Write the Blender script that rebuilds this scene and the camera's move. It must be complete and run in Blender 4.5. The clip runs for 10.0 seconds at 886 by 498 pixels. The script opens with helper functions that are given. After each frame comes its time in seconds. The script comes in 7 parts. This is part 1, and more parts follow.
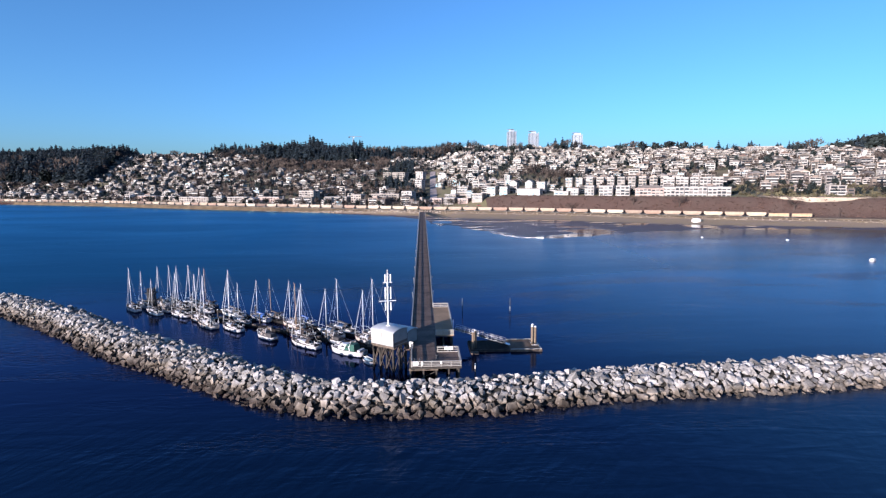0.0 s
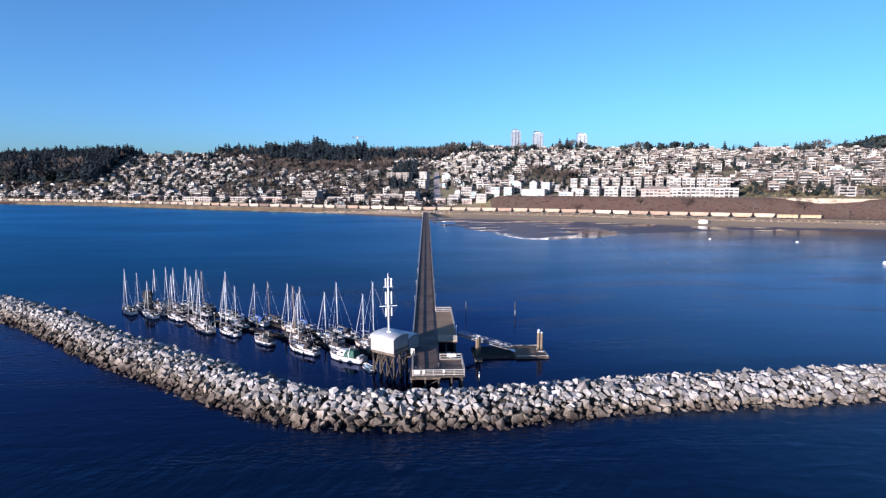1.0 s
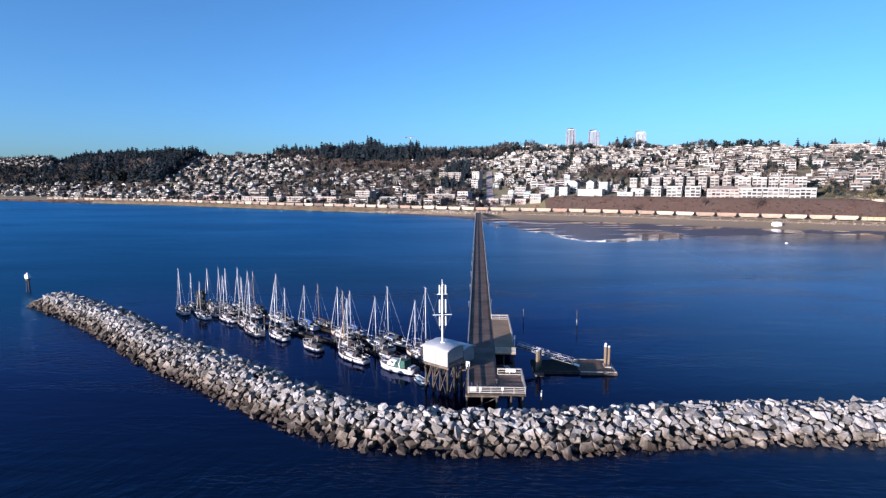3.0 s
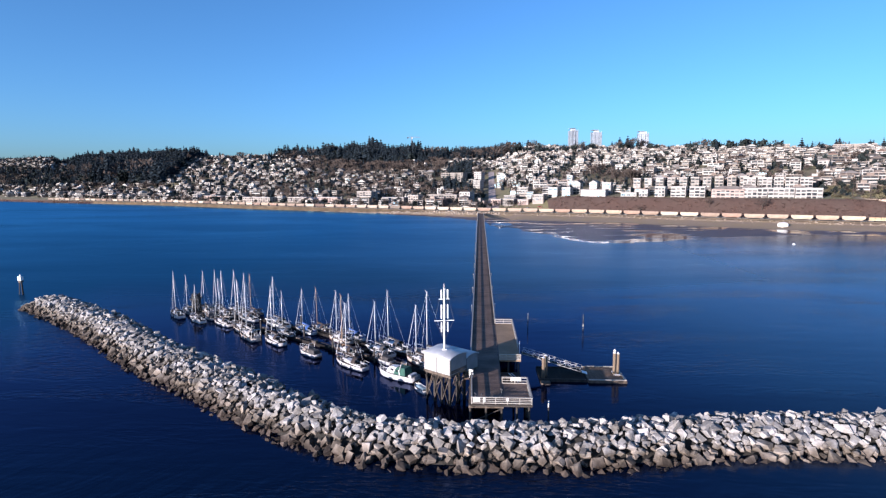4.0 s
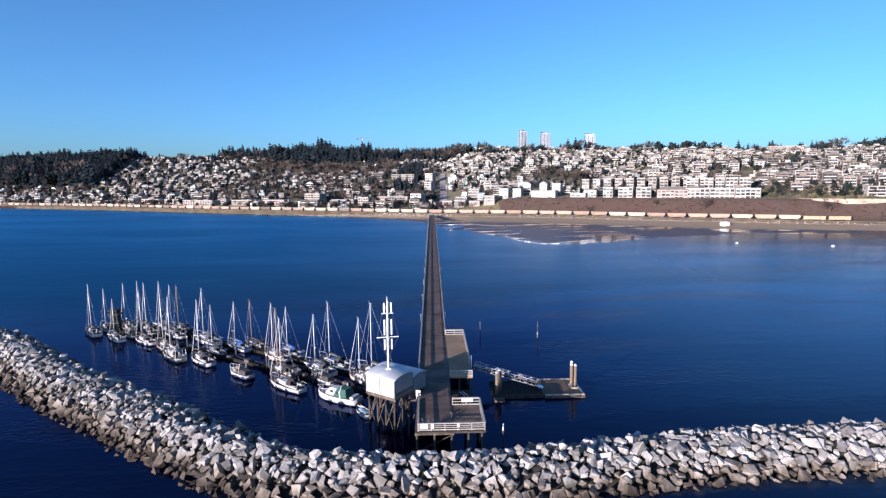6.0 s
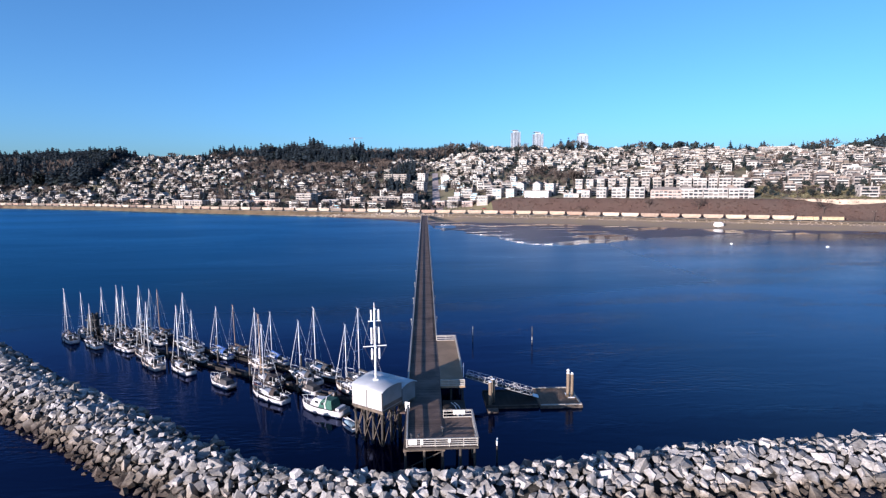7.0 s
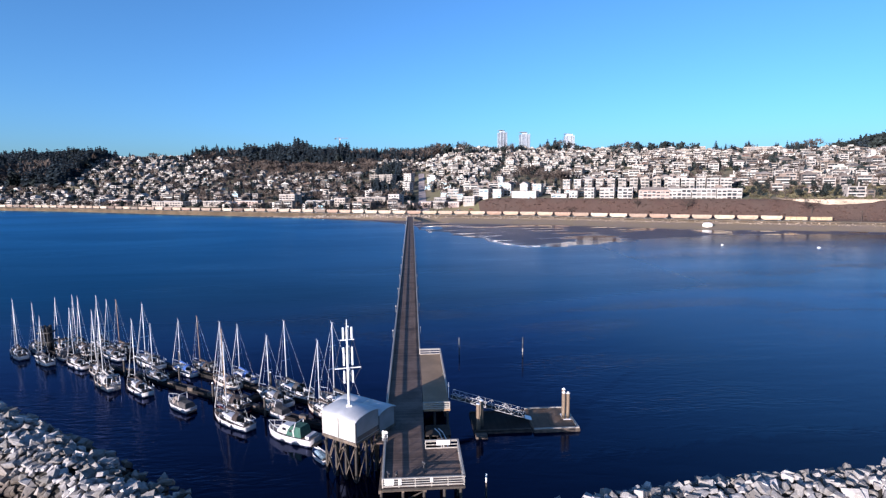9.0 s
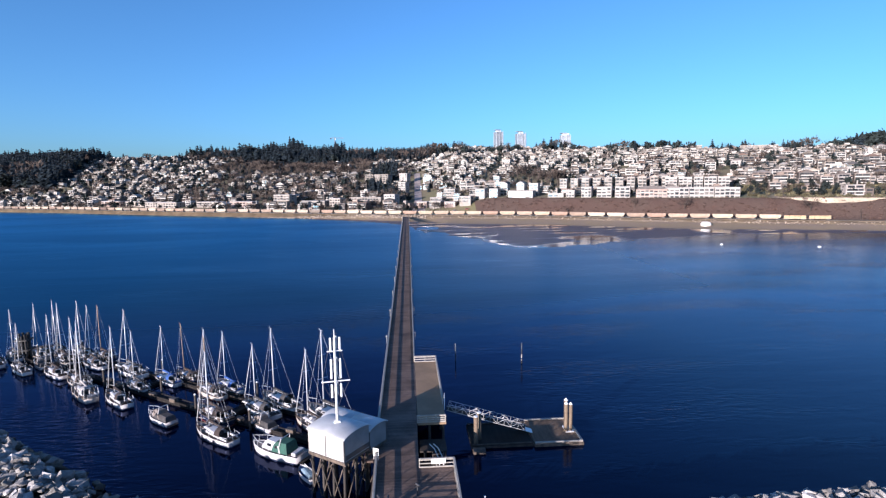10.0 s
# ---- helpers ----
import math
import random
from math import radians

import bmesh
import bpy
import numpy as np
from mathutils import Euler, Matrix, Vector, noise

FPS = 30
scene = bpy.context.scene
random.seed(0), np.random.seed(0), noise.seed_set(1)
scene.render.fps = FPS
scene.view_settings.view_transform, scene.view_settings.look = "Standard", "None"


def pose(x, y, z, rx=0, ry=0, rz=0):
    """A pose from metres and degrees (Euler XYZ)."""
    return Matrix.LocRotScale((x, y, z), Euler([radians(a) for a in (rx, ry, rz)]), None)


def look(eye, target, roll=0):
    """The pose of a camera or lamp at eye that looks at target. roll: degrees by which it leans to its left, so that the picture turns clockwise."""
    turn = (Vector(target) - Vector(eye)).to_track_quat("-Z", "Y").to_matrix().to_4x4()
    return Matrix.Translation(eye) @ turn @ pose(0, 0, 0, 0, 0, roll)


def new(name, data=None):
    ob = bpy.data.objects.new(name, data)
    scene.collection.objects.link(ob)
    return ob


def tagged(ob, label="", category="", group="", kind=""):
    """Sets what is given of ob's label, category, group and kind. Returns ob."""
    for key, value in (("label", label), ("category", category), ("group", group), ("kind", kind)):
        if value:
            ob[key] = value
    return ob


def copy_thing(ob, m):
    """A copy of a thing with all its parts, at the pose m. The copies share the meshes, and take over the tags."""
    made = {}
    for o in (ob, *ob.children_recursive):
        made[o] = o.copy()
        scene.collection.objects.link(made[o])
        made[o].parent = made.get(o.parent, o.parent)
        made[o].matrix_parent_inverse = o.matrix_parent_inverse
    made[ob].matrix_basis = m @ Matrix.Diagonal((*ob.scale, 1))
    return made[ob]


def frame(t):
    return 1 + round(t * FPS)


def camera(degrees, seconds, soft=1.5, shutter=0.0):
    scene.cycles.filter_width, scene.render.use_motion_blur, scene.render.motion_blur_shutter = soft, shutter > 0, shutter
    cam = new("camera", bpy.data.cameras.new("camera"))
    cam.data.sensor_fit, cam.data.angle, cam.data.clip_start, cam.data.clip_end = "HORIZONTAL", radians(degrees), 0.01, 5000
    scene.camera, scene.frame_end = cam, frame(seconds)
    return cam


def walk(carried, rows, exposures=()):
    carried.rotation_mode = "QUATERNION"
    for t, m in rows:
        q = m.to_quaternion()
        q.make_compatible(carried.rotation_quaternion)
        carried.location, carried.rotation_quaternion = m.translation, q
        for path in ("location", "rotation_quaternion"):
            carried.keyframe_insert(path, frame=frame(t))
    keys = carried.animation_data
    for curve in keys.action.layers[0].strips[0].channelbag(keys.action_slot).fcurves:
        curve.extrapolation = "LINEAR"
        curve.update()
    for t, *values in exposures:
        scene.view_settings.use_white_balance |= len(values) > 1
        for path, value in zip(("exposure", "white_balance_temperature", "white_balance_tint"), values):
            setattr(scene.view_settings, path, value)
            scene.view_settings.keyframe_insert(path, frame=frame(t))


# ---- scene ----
# ------------------------------------------------------------------ camera
cam = camera(78.3, 10.0, soft=1.3)
PATH = [
    (0, (-0.588, -98.822, 39.282), (-0.508, -96.84, 39.023), -0.4),
    (0.5, (-0.35, -96.586, 39.253), (-0.288, -94.604, 38.995), -0.4),
    (1, (-0.238, -94.366, 39.272), (-0.172, -92.383, 39.014), -0.3),
    (1.5, (-0.511, -92.176, 39.272), (-0.482, -90.193, 39.014), -0.3),
    (2, (-0.888, -90.074, 39.168), (-0.936, -88.091, 38.91), -0.4),
    (2.5, (-1.163, -88.106, 39.144), (-1.269, -86.125, 38.886), -0.3),
    (4, (-1.722, -81.491, 38.861), (-1.85, -79.511, 38.606), -0.4),
    (4.5, (-1.588, -79.306, 38.859), (-1.687, -77.325, 38.605), -0.5),
    (5, (-1.2, -77.037, 38.846), (-1.224, -75.053, 38.593), -0.5),
    (5.5, (-0.852, -74.78, 38.864), (-0.833, -72.796, 38.612), -0.6),
    (6, (-0.602, -72.545, 38.81), (-0.557, -70.561, 38.559), -0.6),
    (7.5, (0.16, -65.658, 38.765), (0.241, -63.675, 38.514), -0.6),
    (8, (0.421, -63.349, 38.709), (0.515, -61.367, 38.459), -0.7),
    (8.5, (0.7, -61.009, 38.738), (0.803, -59.028, 38.488), -0.6),
    (9, (1.002, -58.694, 38.746), (1.12, -56.714, 38.496), -0.6),
    (9.5, (1.263, -56.335, 38.7), (1.394, -54.355, 38.45), -0.7),
    (10, (1.561, -53.81, 38.641), (1.692, -51.83, 38.39), -0.8),
]
walk(cam, [(t, look(eye, target, roll)) for t, eye, target, roll in PATH],
     exposures=[(0, 1.30, 6235, 6.5), (10, 1.30, 6235, 6.5)])

# ------------------------------------------------------------------ light
SUN_ELEVATION = radians(8.9)
SUN_WAY = Vector((0.685, 0.73, 0.0)).normalized()        # the way the light travels over the ground

world = bpy.data.worlds.new("world")
scene.world = world
world.use_nodes = True
wn = world.node_tree.nodes
sky = wn.new("ShaderNodeTexSky")
sky.sky_type, sky.sun_disc = "NISHITA", False
sky.sun_elevation = SUN_ELEVATION
sky.sun_rotation = math.atan2(-SUN_WAY.x, -SUN_WAY.y)
sky.air_density, sky.dust_density, sky.ozone_density = 0.74, 1.25, 4.75
world.node_tree.links.new(sky.outputs[0], wn["Background"].inputs[0])
wn["Background"].inputs[1].default_value = 0.117

sun = new("sun", bpy.data.lights.new("sun", "SUN"))
sun.data.energy, sun.data.angle, sun.data.color = 5.0, radians(0.5), (0.98, 0.82, 0.79)
sun.matrix_world = look((0, 0, 0), (SUN_WAY.x * math.cos(SUN_ELEVATION), SUN_WAY.y * math.cos(SUN_ELEVATION), -math.sin(SUN_ELEVATION)))


# ------------------------------------------------------------------ materials
def material(name, colour, rough=0.7, metal=0.0, vary=0.25, scale=1.0, fine=12.0, bump=0.3, bump_distance=0.02,
             second=None, spread=(0.4, 0.6), per_object=0.0, per_island=0.0, stretch=(1, 1, 1), world_space=False, spec=0.5):
    """A surface with a large patchy variation, a fine grain and a relief."""
    m = bpy.data.materials.new(name)
    m.use_nodes = True
    n, l = m.node_tree.nodes, m.node_tree.links
    b = n["Principled BSDF"]
    b.inputs["Roughness"].default_value, b.inputs["Metallic"].default_value = rough, metal
    b.inputs["Specular IOR Level"].default_value = spec
    if world_space:
        co = n.new("ShaderNodeNewGeometry").outputs["Position"]
    else:
        co = n.new("ShaderNodeTexCoord").outputs["Object"]
    mp = n.new("ShaderNodeMapping")
    mp.inputs["Scale"].default_value = stretch
    l.new(co, mp.inputs["Vector"])

    def noise_at(s, detail):
        t = n.new("ShaderNodeTexNoise")
        t.inputs["Scale"].default_value, t.inputs["Detail"].default_value = s, detail
        l.new(mp.outputs[0], t.inputs["Vector"])
        return t.outputs["Fac"]

    big, small = noise_at(scale, 4), noise_at(fine, 6)
    ramp = n.new("ShaderNodeMapRange")
    ramp.inputs["From Min"].default_value, ramp.inputs["From Max"].default_value = spread
    l.new(big, ramp.inputs["Value"])
    mix = n.new("ShaderNodeMix")
    mix.data_type = "RGBA"
    mix.inputs["A"].default_value = (*colour, 1)
    mix.inputs["B"].default_value = (*(second or [c * (1 - vary) for c in colour]), 1)
    l.new(ramp.outputs[0], mix.inputs["Factor"])
    hsv = n.new("ShaderNodeHueSaturation")
    l.new(mix.outputs["Result"], hsv.inputs["Color"])
    grain = n.new("ShaderNodeMapRange")
    grain.inputs["From Min"].default_value, grain.inputs["From Max"].default_value = 0.3, 0.7
    grain.inputs["To Min"].default_value, grain.inputs["To Max"].default_value = 1 - vary * 0.6, 1 + vary * 0.4
    l.new(small, grain.inputs["Value"])
    value = grain.outputs[0]
    for amount, node, out in ((per_object, "ShaderNodeObjectInfo", "Random"), (per_island, "ShaderNodeNewGeometry", "Random Per Island")):
        if amount:
            r = n.new("ShaderNodeMapRange")
            r.inputs["To Min"].default_value, r.inputs["To Max"].default_value = 1 - amount, 1 + amount * 0.5
            l.new(n.new(node).outputs[out], r.inputs["Value"])
            times = n.new("ShaderNodeMath")
            times.operation = "MULTIPLY"
            l.new(value, times.inputs[0]), l.new(r.outputs[0], times.inputs[1])
            value = times.outputs[0]
    l.new(value, hsv.inputs["Value"])
    l.new(hsv.outputs[0], b.inputs["Base Color"])
    if bump:
        bn = n.new("ShaderNodeBump")
        bn.inputs["Strength"].default_value, bn.inputs["Distance"].default_value = bump, bump_distance
        l.new(small, bn.inputs["Height"])
        l.new(bn.outputs[0], b.inputs["Normal"])
    return m


def tinted(m, colours, by_island=False):
    """Lets each object, or each loose piece of a mesh, take one of several paint colours."""
    n, l = m.node_tree.nodes, m.node_tree.links
    ramp = n.new("ShaderNodeValToRGB")
    ramp.color_ramp.interpolation = "CONSTANT"
    e = ramp.color_ramp.elements
    while len(e) < len(colours):
        e.new(0.5)
    for i, c in enumerate(colours):
        e[i].position, e[i].color = i / len(colours), (*c, 1)
    src = n.new("ShaderNodeNewGeometry").outputs["Random Per Island"] if by_island else n.new("ShaderNodeObjectInfo").outputs["Random"]
    l.new(src, ramp.inputs[0])
    mix = [x for x in n if x.bl_idname == "ShaderNodeMix"][0]
    l.new(ramp.outputs[0], mix.inputs["A"])
    mul = n.new("ShaderNodeMix")
    mul.data_type, mul.blend_type = "RGBA", "MULTIPLY"
    mul.inputs["Factor"].default_value = 1.0
    mul.inputs["B"].default_value = (0.8, 0.79, 0.77, 1)
    l.new(ramp.outputs[0], mul.inputs["A"])
    l.new(mul.outputs["Result"], mix.inputs["B"])
    return m


def water_material():
    """Dark water under a rippled gloss with its reflected blue painted by place; calm in the harbour and off the flats.
    """
    m = bpy.data.materials.new("sea_water")
    m.use_nodes = True
    n, l = m.node_tree.nodes, m.node_tree.links
    n.remove(n["Principled BSDF"])
    body, gloss, both, fres = n.new("ShaderNodeBsdfDiffuse"), n.new("ShaderNodeBsdfGlossy"), n.new("ShaderNodeMixShader"), n.new("ShaderNodeFresnel")
    fres.inputs["IOR"].default_value = 1.33
    gloss.distribution = "BECKMANN"
    l.new(body.outputs[0], both.inputs[1]), l.new(gloss.outputs[0], both.inputs[2])
    l.new(both.outputs[0], n["Material Output"].inputs["Surface"])
    geo = n.new("ShaderNodeNewGeometry")
    sep = n.new("ShaderNodeSeparateXYZ")
    l.new(geo.outputs["Position"], sep.inputs[0])
    mp = n.new("ShaderNodeMapping")
    mp.inputs["Rotation"].default_value = (0, 0, radians(24))
    mp.inputs["Scale"].default_value = (0.4, 1.3, 1.0)
    l.new(geo.outputs["Position"], mp.inputs["Vector"])

    def ranged(value, f0, f1, t0, t1):
        q = n.new("ShaderNodeMapRange")
        for key, v in (("From Min", f0), ("From Max", f1), ("To Min", t0), ("To Max", t1)):
            q.inputs[key].default_value = v
        l.new(value, q.inputs["Value"])
        return q.outputs[0]

    def joined(kind, p, q):
        k = n.new("ShaderNodeMath")
        k.operation = kind
        l.new(p, k.inputs[0]), l.new(q, k.inputs[1])
        return k.outputs[0]

    tex = []
    for s, d in ((0.22, 2), (0.9, 3), (0.014, 3), (0.03, 3)):
        t = n.new("ShaderNodeTexNoise")
        t.inputs["Scale"].default_value, t.inputs["Detail"].default_value, t.inputs["Distortion"].default_value = s, d, 0.6
        l.new(mp.outputs[0], t.inputs["Vector"])
        tex.append(t.outputs["Fac"])
    chop_map = n.new("ShaderNodeMapping")
    chop_map.vector_type = "TEXTURE"
    chop_map.inputs["Rotation"].default_value = (0, 0, radians(-31))
    chop_map.inputs["Scale"].default_value = (2.4, 6.0, 1.0)
    l.new(geo.outputs["Position"], chop_map.inputs["Vector"])
    chop_tex = n.new("ShaderNodeTexNoise")
    chop_tex.inputs["Scale"].default_value, chop_tex.inputs["Detail"].default_value, chop_tex.inputs["Distortion"].default_value = 1.0, 2, 0.3
    l.new(chop_map.outputs[0], chop_tex.inputs["Vector"])
    # long low swell, and ripples that come and go in wind patches
    swell, ripple = n.new("ShaderNodeBump"), n.new("ShaderNodeBump")
    swell.inputs["Distance"].default_value = 0.5
    l.new(ranged(sep.outputs["Y"], 8.0, -20.0, 0.09, 0.26), swell.inputs["Strength"])
    ripple.inputs["Distance"].default_value = 0.28
    l.new(ranged(tex[3], 0.50, 0.64, 0.04, 0.7), ripple.inputs["Strength"])
    l.new(tex[0], swell.inputs["Height"]), l.new(tex[1], ripple.inputs["Height"])
    # wavelets on the open side of the breakwater, running along it
    chop = n.new("ShaderNodeBump")
    chop.inputs["Distance"].default_value = 0.5
    l.new(joined("MULTIPLY", ranged(sep.outputs["Y"], -6.0, -24.0, 0.0, 0.46), ranged(tex[3], 0.36, 0.6, 0.35, 1.0)), chop.inputs["Strength"])
    l.new(chop_tex.outputs["Fac"], chop.inputs["Height"])
    l.new(swell.outputs[0], chop.inputs["Normal"])
    l.new(chop.outputs[0], ripple.inputs["Normal"])
    for node in (body, gloss, fres):
        l.new(ripple.outputs[0], node.inputs["Normal"])
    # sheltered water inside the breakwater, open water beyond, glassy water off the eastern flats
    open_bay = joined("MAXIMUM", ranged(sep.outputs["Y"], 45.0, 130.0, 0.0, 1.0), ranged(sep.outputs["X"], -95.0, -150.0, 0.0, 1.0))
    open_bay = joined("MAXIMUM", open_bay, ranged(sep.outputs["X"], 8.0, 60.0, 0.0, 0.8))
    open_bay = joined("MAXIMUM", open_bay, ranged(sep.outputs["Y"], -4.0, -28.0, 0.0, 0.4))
    l.new(joined("MULTIPLY", ranged(open_bay, 0.0, 1.0, 0.10, 0.40), ranged(sep.outputs["X"], -30.0, 190.0, 1.0, 0.5)), gloss.inputs["Roughness"])
    # broken by chop, the open water mirrors less than still water
    l.new(joined("MULTIPLY", fres.outputs[0], ranged(tex[2], 0.35, 0.65, 0.76, 0.98)), both.inputs[0])
    # paints the reflected sky: blue in the west, paler east, darker in the harbour
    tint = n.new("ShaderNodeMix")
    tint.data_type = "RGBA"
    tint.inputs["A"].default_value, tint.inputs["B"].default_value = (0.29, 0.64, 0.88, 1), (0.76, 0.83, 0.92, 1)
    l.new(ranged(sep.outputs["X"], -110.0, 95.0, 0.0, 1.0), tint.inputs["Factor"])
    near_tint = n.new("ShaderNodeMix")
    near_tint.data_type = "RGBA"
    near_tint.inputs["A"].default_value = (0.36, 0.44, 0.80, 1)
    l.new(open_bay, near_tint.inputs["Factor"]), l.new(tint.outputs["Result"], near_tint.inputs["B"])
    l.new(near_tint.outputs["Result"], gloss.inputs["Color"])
    # near-black body, painted lighter shoreward, seaward and east to stand in for reflected light
    body_paint = n.new("ShaderNodeMix")
    body_paint.data_type = "RGBA"
    body_paint.inputs["A"].default_value, body_paint.inputs["B"].default_value = (0.0007, 0.0018, 0.010, 1), (0.0015, 0.011, 0.031, 1)
    l.new(joined("MAXIMUM", ranged(sep.outputs["X"], 8.0, 70.0, 0.0, 1.0), joined("MAXIMUM", ranged(sep.outputs["Y"], 60.0, 300.0, 0.0, 1.0), ranged(sep.outputs["Y"], 2.0, -45.0, 0.0, 0.62))), body_paint.inputs["Factor"])
    l.new(body_paint.outputs["Result"], body.inputs["Color"])
    return m


def rock_material(name, island, single):
    """Angular granite, pale above; brown and dark below from tide-line weed stains and painted gap shade."""
    m = material(name, (0.345, 0.332, 0.332), 0.85, vary=0.45, scale=0.35, fine=2.6, bump=0.7, bump_distance=0.12,
                 second=(0.215, 0.20, 0.186), per_island=island, per_object=single, world_space=True, spec=0.25)
    n, l = m.node_tree.nodes, m.node_tree.links
    b = n["Principled BSDF"]
    clean = b.inputs["Base Color"].links[0].from_socket
    geo = n.new("ShaderNodeNewGeometry")
    sep = n.new("ShaderNodeSeparateXYZ")
    l.new(geo.outputs["Position"], sep.inputs[0])
    t = n.new("ShaderNodeTexNoise")
    t.inputs["Scale"].default_value = 0.5
    l.new(geo.outputs["Position"], t.inputs["Vector"])
    add = n.new("ShaderNodeMath")
    add.operation = "MULTIPLY_ADD"
    add.inputs[1].default_value, add.inputs[2].default_value = 1.6, -0.8
    l.new(t.outputs["Fac"], add.inputs[0])
    s = n.new("ShaderNodeMath")
    # lifts the ramp eastward; the western arm stays darker, painting shade between its stones
    arm_shade = n.new("ShaderNodeMapRange")
    arm_shade.inputs["From Max"].default_value, arm_shade.inputs["To Min"].default_value, arm_shade.inputs["To Max"].default_value = 60.0, -0.35, 0.6
    l.new(sep.outputs["X"], arm_shade.inputs["Value"])
    level = n.new("ShaderNodeMath")
    l.new(sep.outputs["Z"], level.inputs[0]), l.new(arm_shade.outputs[0], level.inputs[1])
    l.new(level.outputs[0], s.inputs[0]), l.new(add.outputs[0], s.inputs[1])
    r = n.new("ShaderNodeValToRGB")
    e = r.color_ramp.elements
    e[0].position, e[0].color = 0.05, (0.19, 0.15, 0.125, 1)
    e[1].position, e[1].color = 0.58, (1, 1, 1, 1)
    mid = e.new(0.30)
    mid.color = (0.68, 0.60, 0.51, 1)
    sc = n.new("ShaderNodeMath")
    sc.operation = "DIVIDE"
    sc.inputs[1].default_value = 4.0
    l.new(s.outputs[0], sc.inputs[0]), l.new(sc.outputs[0], r.inputs[0])
    mul = n.new("ShaderNodeMix")
    mul.data_type, mul.blend_type = "RGBA", "MULTIPLY"
    mul.inputs["Factor"].default_value = 1.0
    l.new(clean, mul.inputs["A"]), l.new(r.outputs[0], mul.inputs["B"])
    l.new(mul.outputs["Result"], b.inputs["Base Color"])
    return m


def plank_material(name, colour, width, axis):
    """Weathered boards laid across an axis, with dark joints and grain along each board."""
    m = material(name, colour, 0.85, vary=0.35, scale=0.25, fine=5.0, bump=0.3, spec=0.2)
    n, l = m.node_tree.nodes, m.node_tree.links
    b = n["Principled BSDF"]
    base = b.inputs["Base Color"].links[0].from_socket
    sep = n.new("ShaderNodeSeparateXYZ")
    l.new(n.new("ShaderNodeTexCoord").outputs["Object"], sep.inputs[0])
    div = n.new("ShaderNodeMath")
    div.operation = "DIVIDE"
    div.inputs[1].default_value = width
    l.new(sep.outputs[axis], div.inputs[0])
    fl = n.new("ShaderNodeMath")
    fl.operation = "FLOOR"
    l.new(div.outputs[0], fl.inputs[0])
    wn_ = n.new("ShaderNodeTexWhiteNoise")
    wn_.noise_dimensions = "1D"
    l.new(fl.outputs[0], wn_.inputs["W"])
    fr = n.new("ShaderNodeMath")
    fr.operation = "FRACT"
    l.new(div.outputs[0], fr.inputs[0])
    gap = n.new("ShaderNodeMath")
    gap.operation = "GREATER_THAN"
    gap.inputs[1].default_value = 0.06
    l.new(fr.outputs[0], gap.inputs[0])
    mr = n.new("ShaderNodeMapRange")
    mr.inputs["To Min"].default_value, mr.inputs["To Max"].default_value = 0.78, 1.12
    l.new(wn_.outputs["Value"], mr.inputs["Value"])
    mu = n.new("ShaderNodeMath")
    mu.operation = "MULTIPLY"
    l.new(mr.outputs[0], mu.inputs[0]), l.new(gap.outputs[0], mu.inputs[1])
    hv = n.new("ShaderNodeHueSaturation")
    l.new(base, hv.inputs["Color"]), l.new(mu.outputs[0], hv.inputs["Value"])
    l.new(hv.outputs[0], b.inputs["Base Color"])
    return m


WATER = water_material()
ROCK = rock_material("armour_rock", 0.5, 0.0)
BOULDER = rock_material("armour_boulder", 0.0, 0.5)
# near-black, to paint the shade in the gaps between the boulders
SHADE_CORE = material("gap_shade_core", (0.03, 0.027, 0.024), 0.95, vary=0.4, scale=0.4, fine=2.0, bump=0.6, bump_distance=0.2, world_space=True)
DECK = plank_material("pier_planks", (0.175, 0.125, 0.104), 0.3, "Y")
FLOAT_DECK = plank_material("float_planks", (0.20, 0.14, 0.10), 0.25, "X")
# near-black planks; on the landing float they paint a shadow
DARK_FLOAT = plank_material("dark_float_planks", (0.022, 0.019, 0.018), 0.25, "X")
TIMBER = material("old_timber", (0.12, 0.092, 0.072), 0.85, vary=0.5, scale=1.2, fine=9, bump=0.5, stretch=(1, 1, 0.25))
TARRED = material("fresh_tar", (0.014, 0.013, 0.014), 0.7, vary=0.4, scale=1.0, fine=7, bump=0.4)
OLDPILE = material("weathered_pile", (0.17, 0.125, 0.085), 0.85, vary=0.5, scale=1.2, fine=9, bump=0.5, stretch=(1, 1, 0.25))
PILE = material("tarred_pile", (0.045, 0.037, 0.031), 0.8, vary=0.5, scale=1.0, fine=7, bump=0.5, stretch=(1, 1, 0.25))
RAIL = material("painted_rail", (0.325, 0.302, 0.271), 0.6, vary=0.2, scale=1.4, fine=20, bump=0.1)
WHITE = material("white_paint", (0.720, 0.711, 0.693), 0.45, vary=0.1, scale=0.8, fine=18, bump=0.08)
# grey of the radio units; on the sheds it paints the shaded end
GREY_AND_SHADE = material("grey_and_shade", (0.22, 0.22, 0.225), 0.6, vary=0.2, scale=0.5, fine=10, bump=0.12)
SHED = material("shed_cladding", (0.28, 0.277, 0.28), 0.55, vary=0.12, scale=0.5, fine=10, bump=0.12, second=(0.39, 0.375, 0.355))
ROOFMETAL = material("roof_metal", (0.53, 0.535, 0.555), 0.4, metal=0.0, vary=0.12, scale=0.6, fine=9, bump=0.08)
GALV = material("galvanised", (0.72, 0.73, 0.74), 0.4, metal=0.3, vary=0.15, scale=2, fine=20, bump=0.1)
ALU = material("dull_aluminium", (0.50, 0.50, 0.51), 0.45, metal=0.2, vary=0.25, scale=1.5, fine=14, bump=0.1)
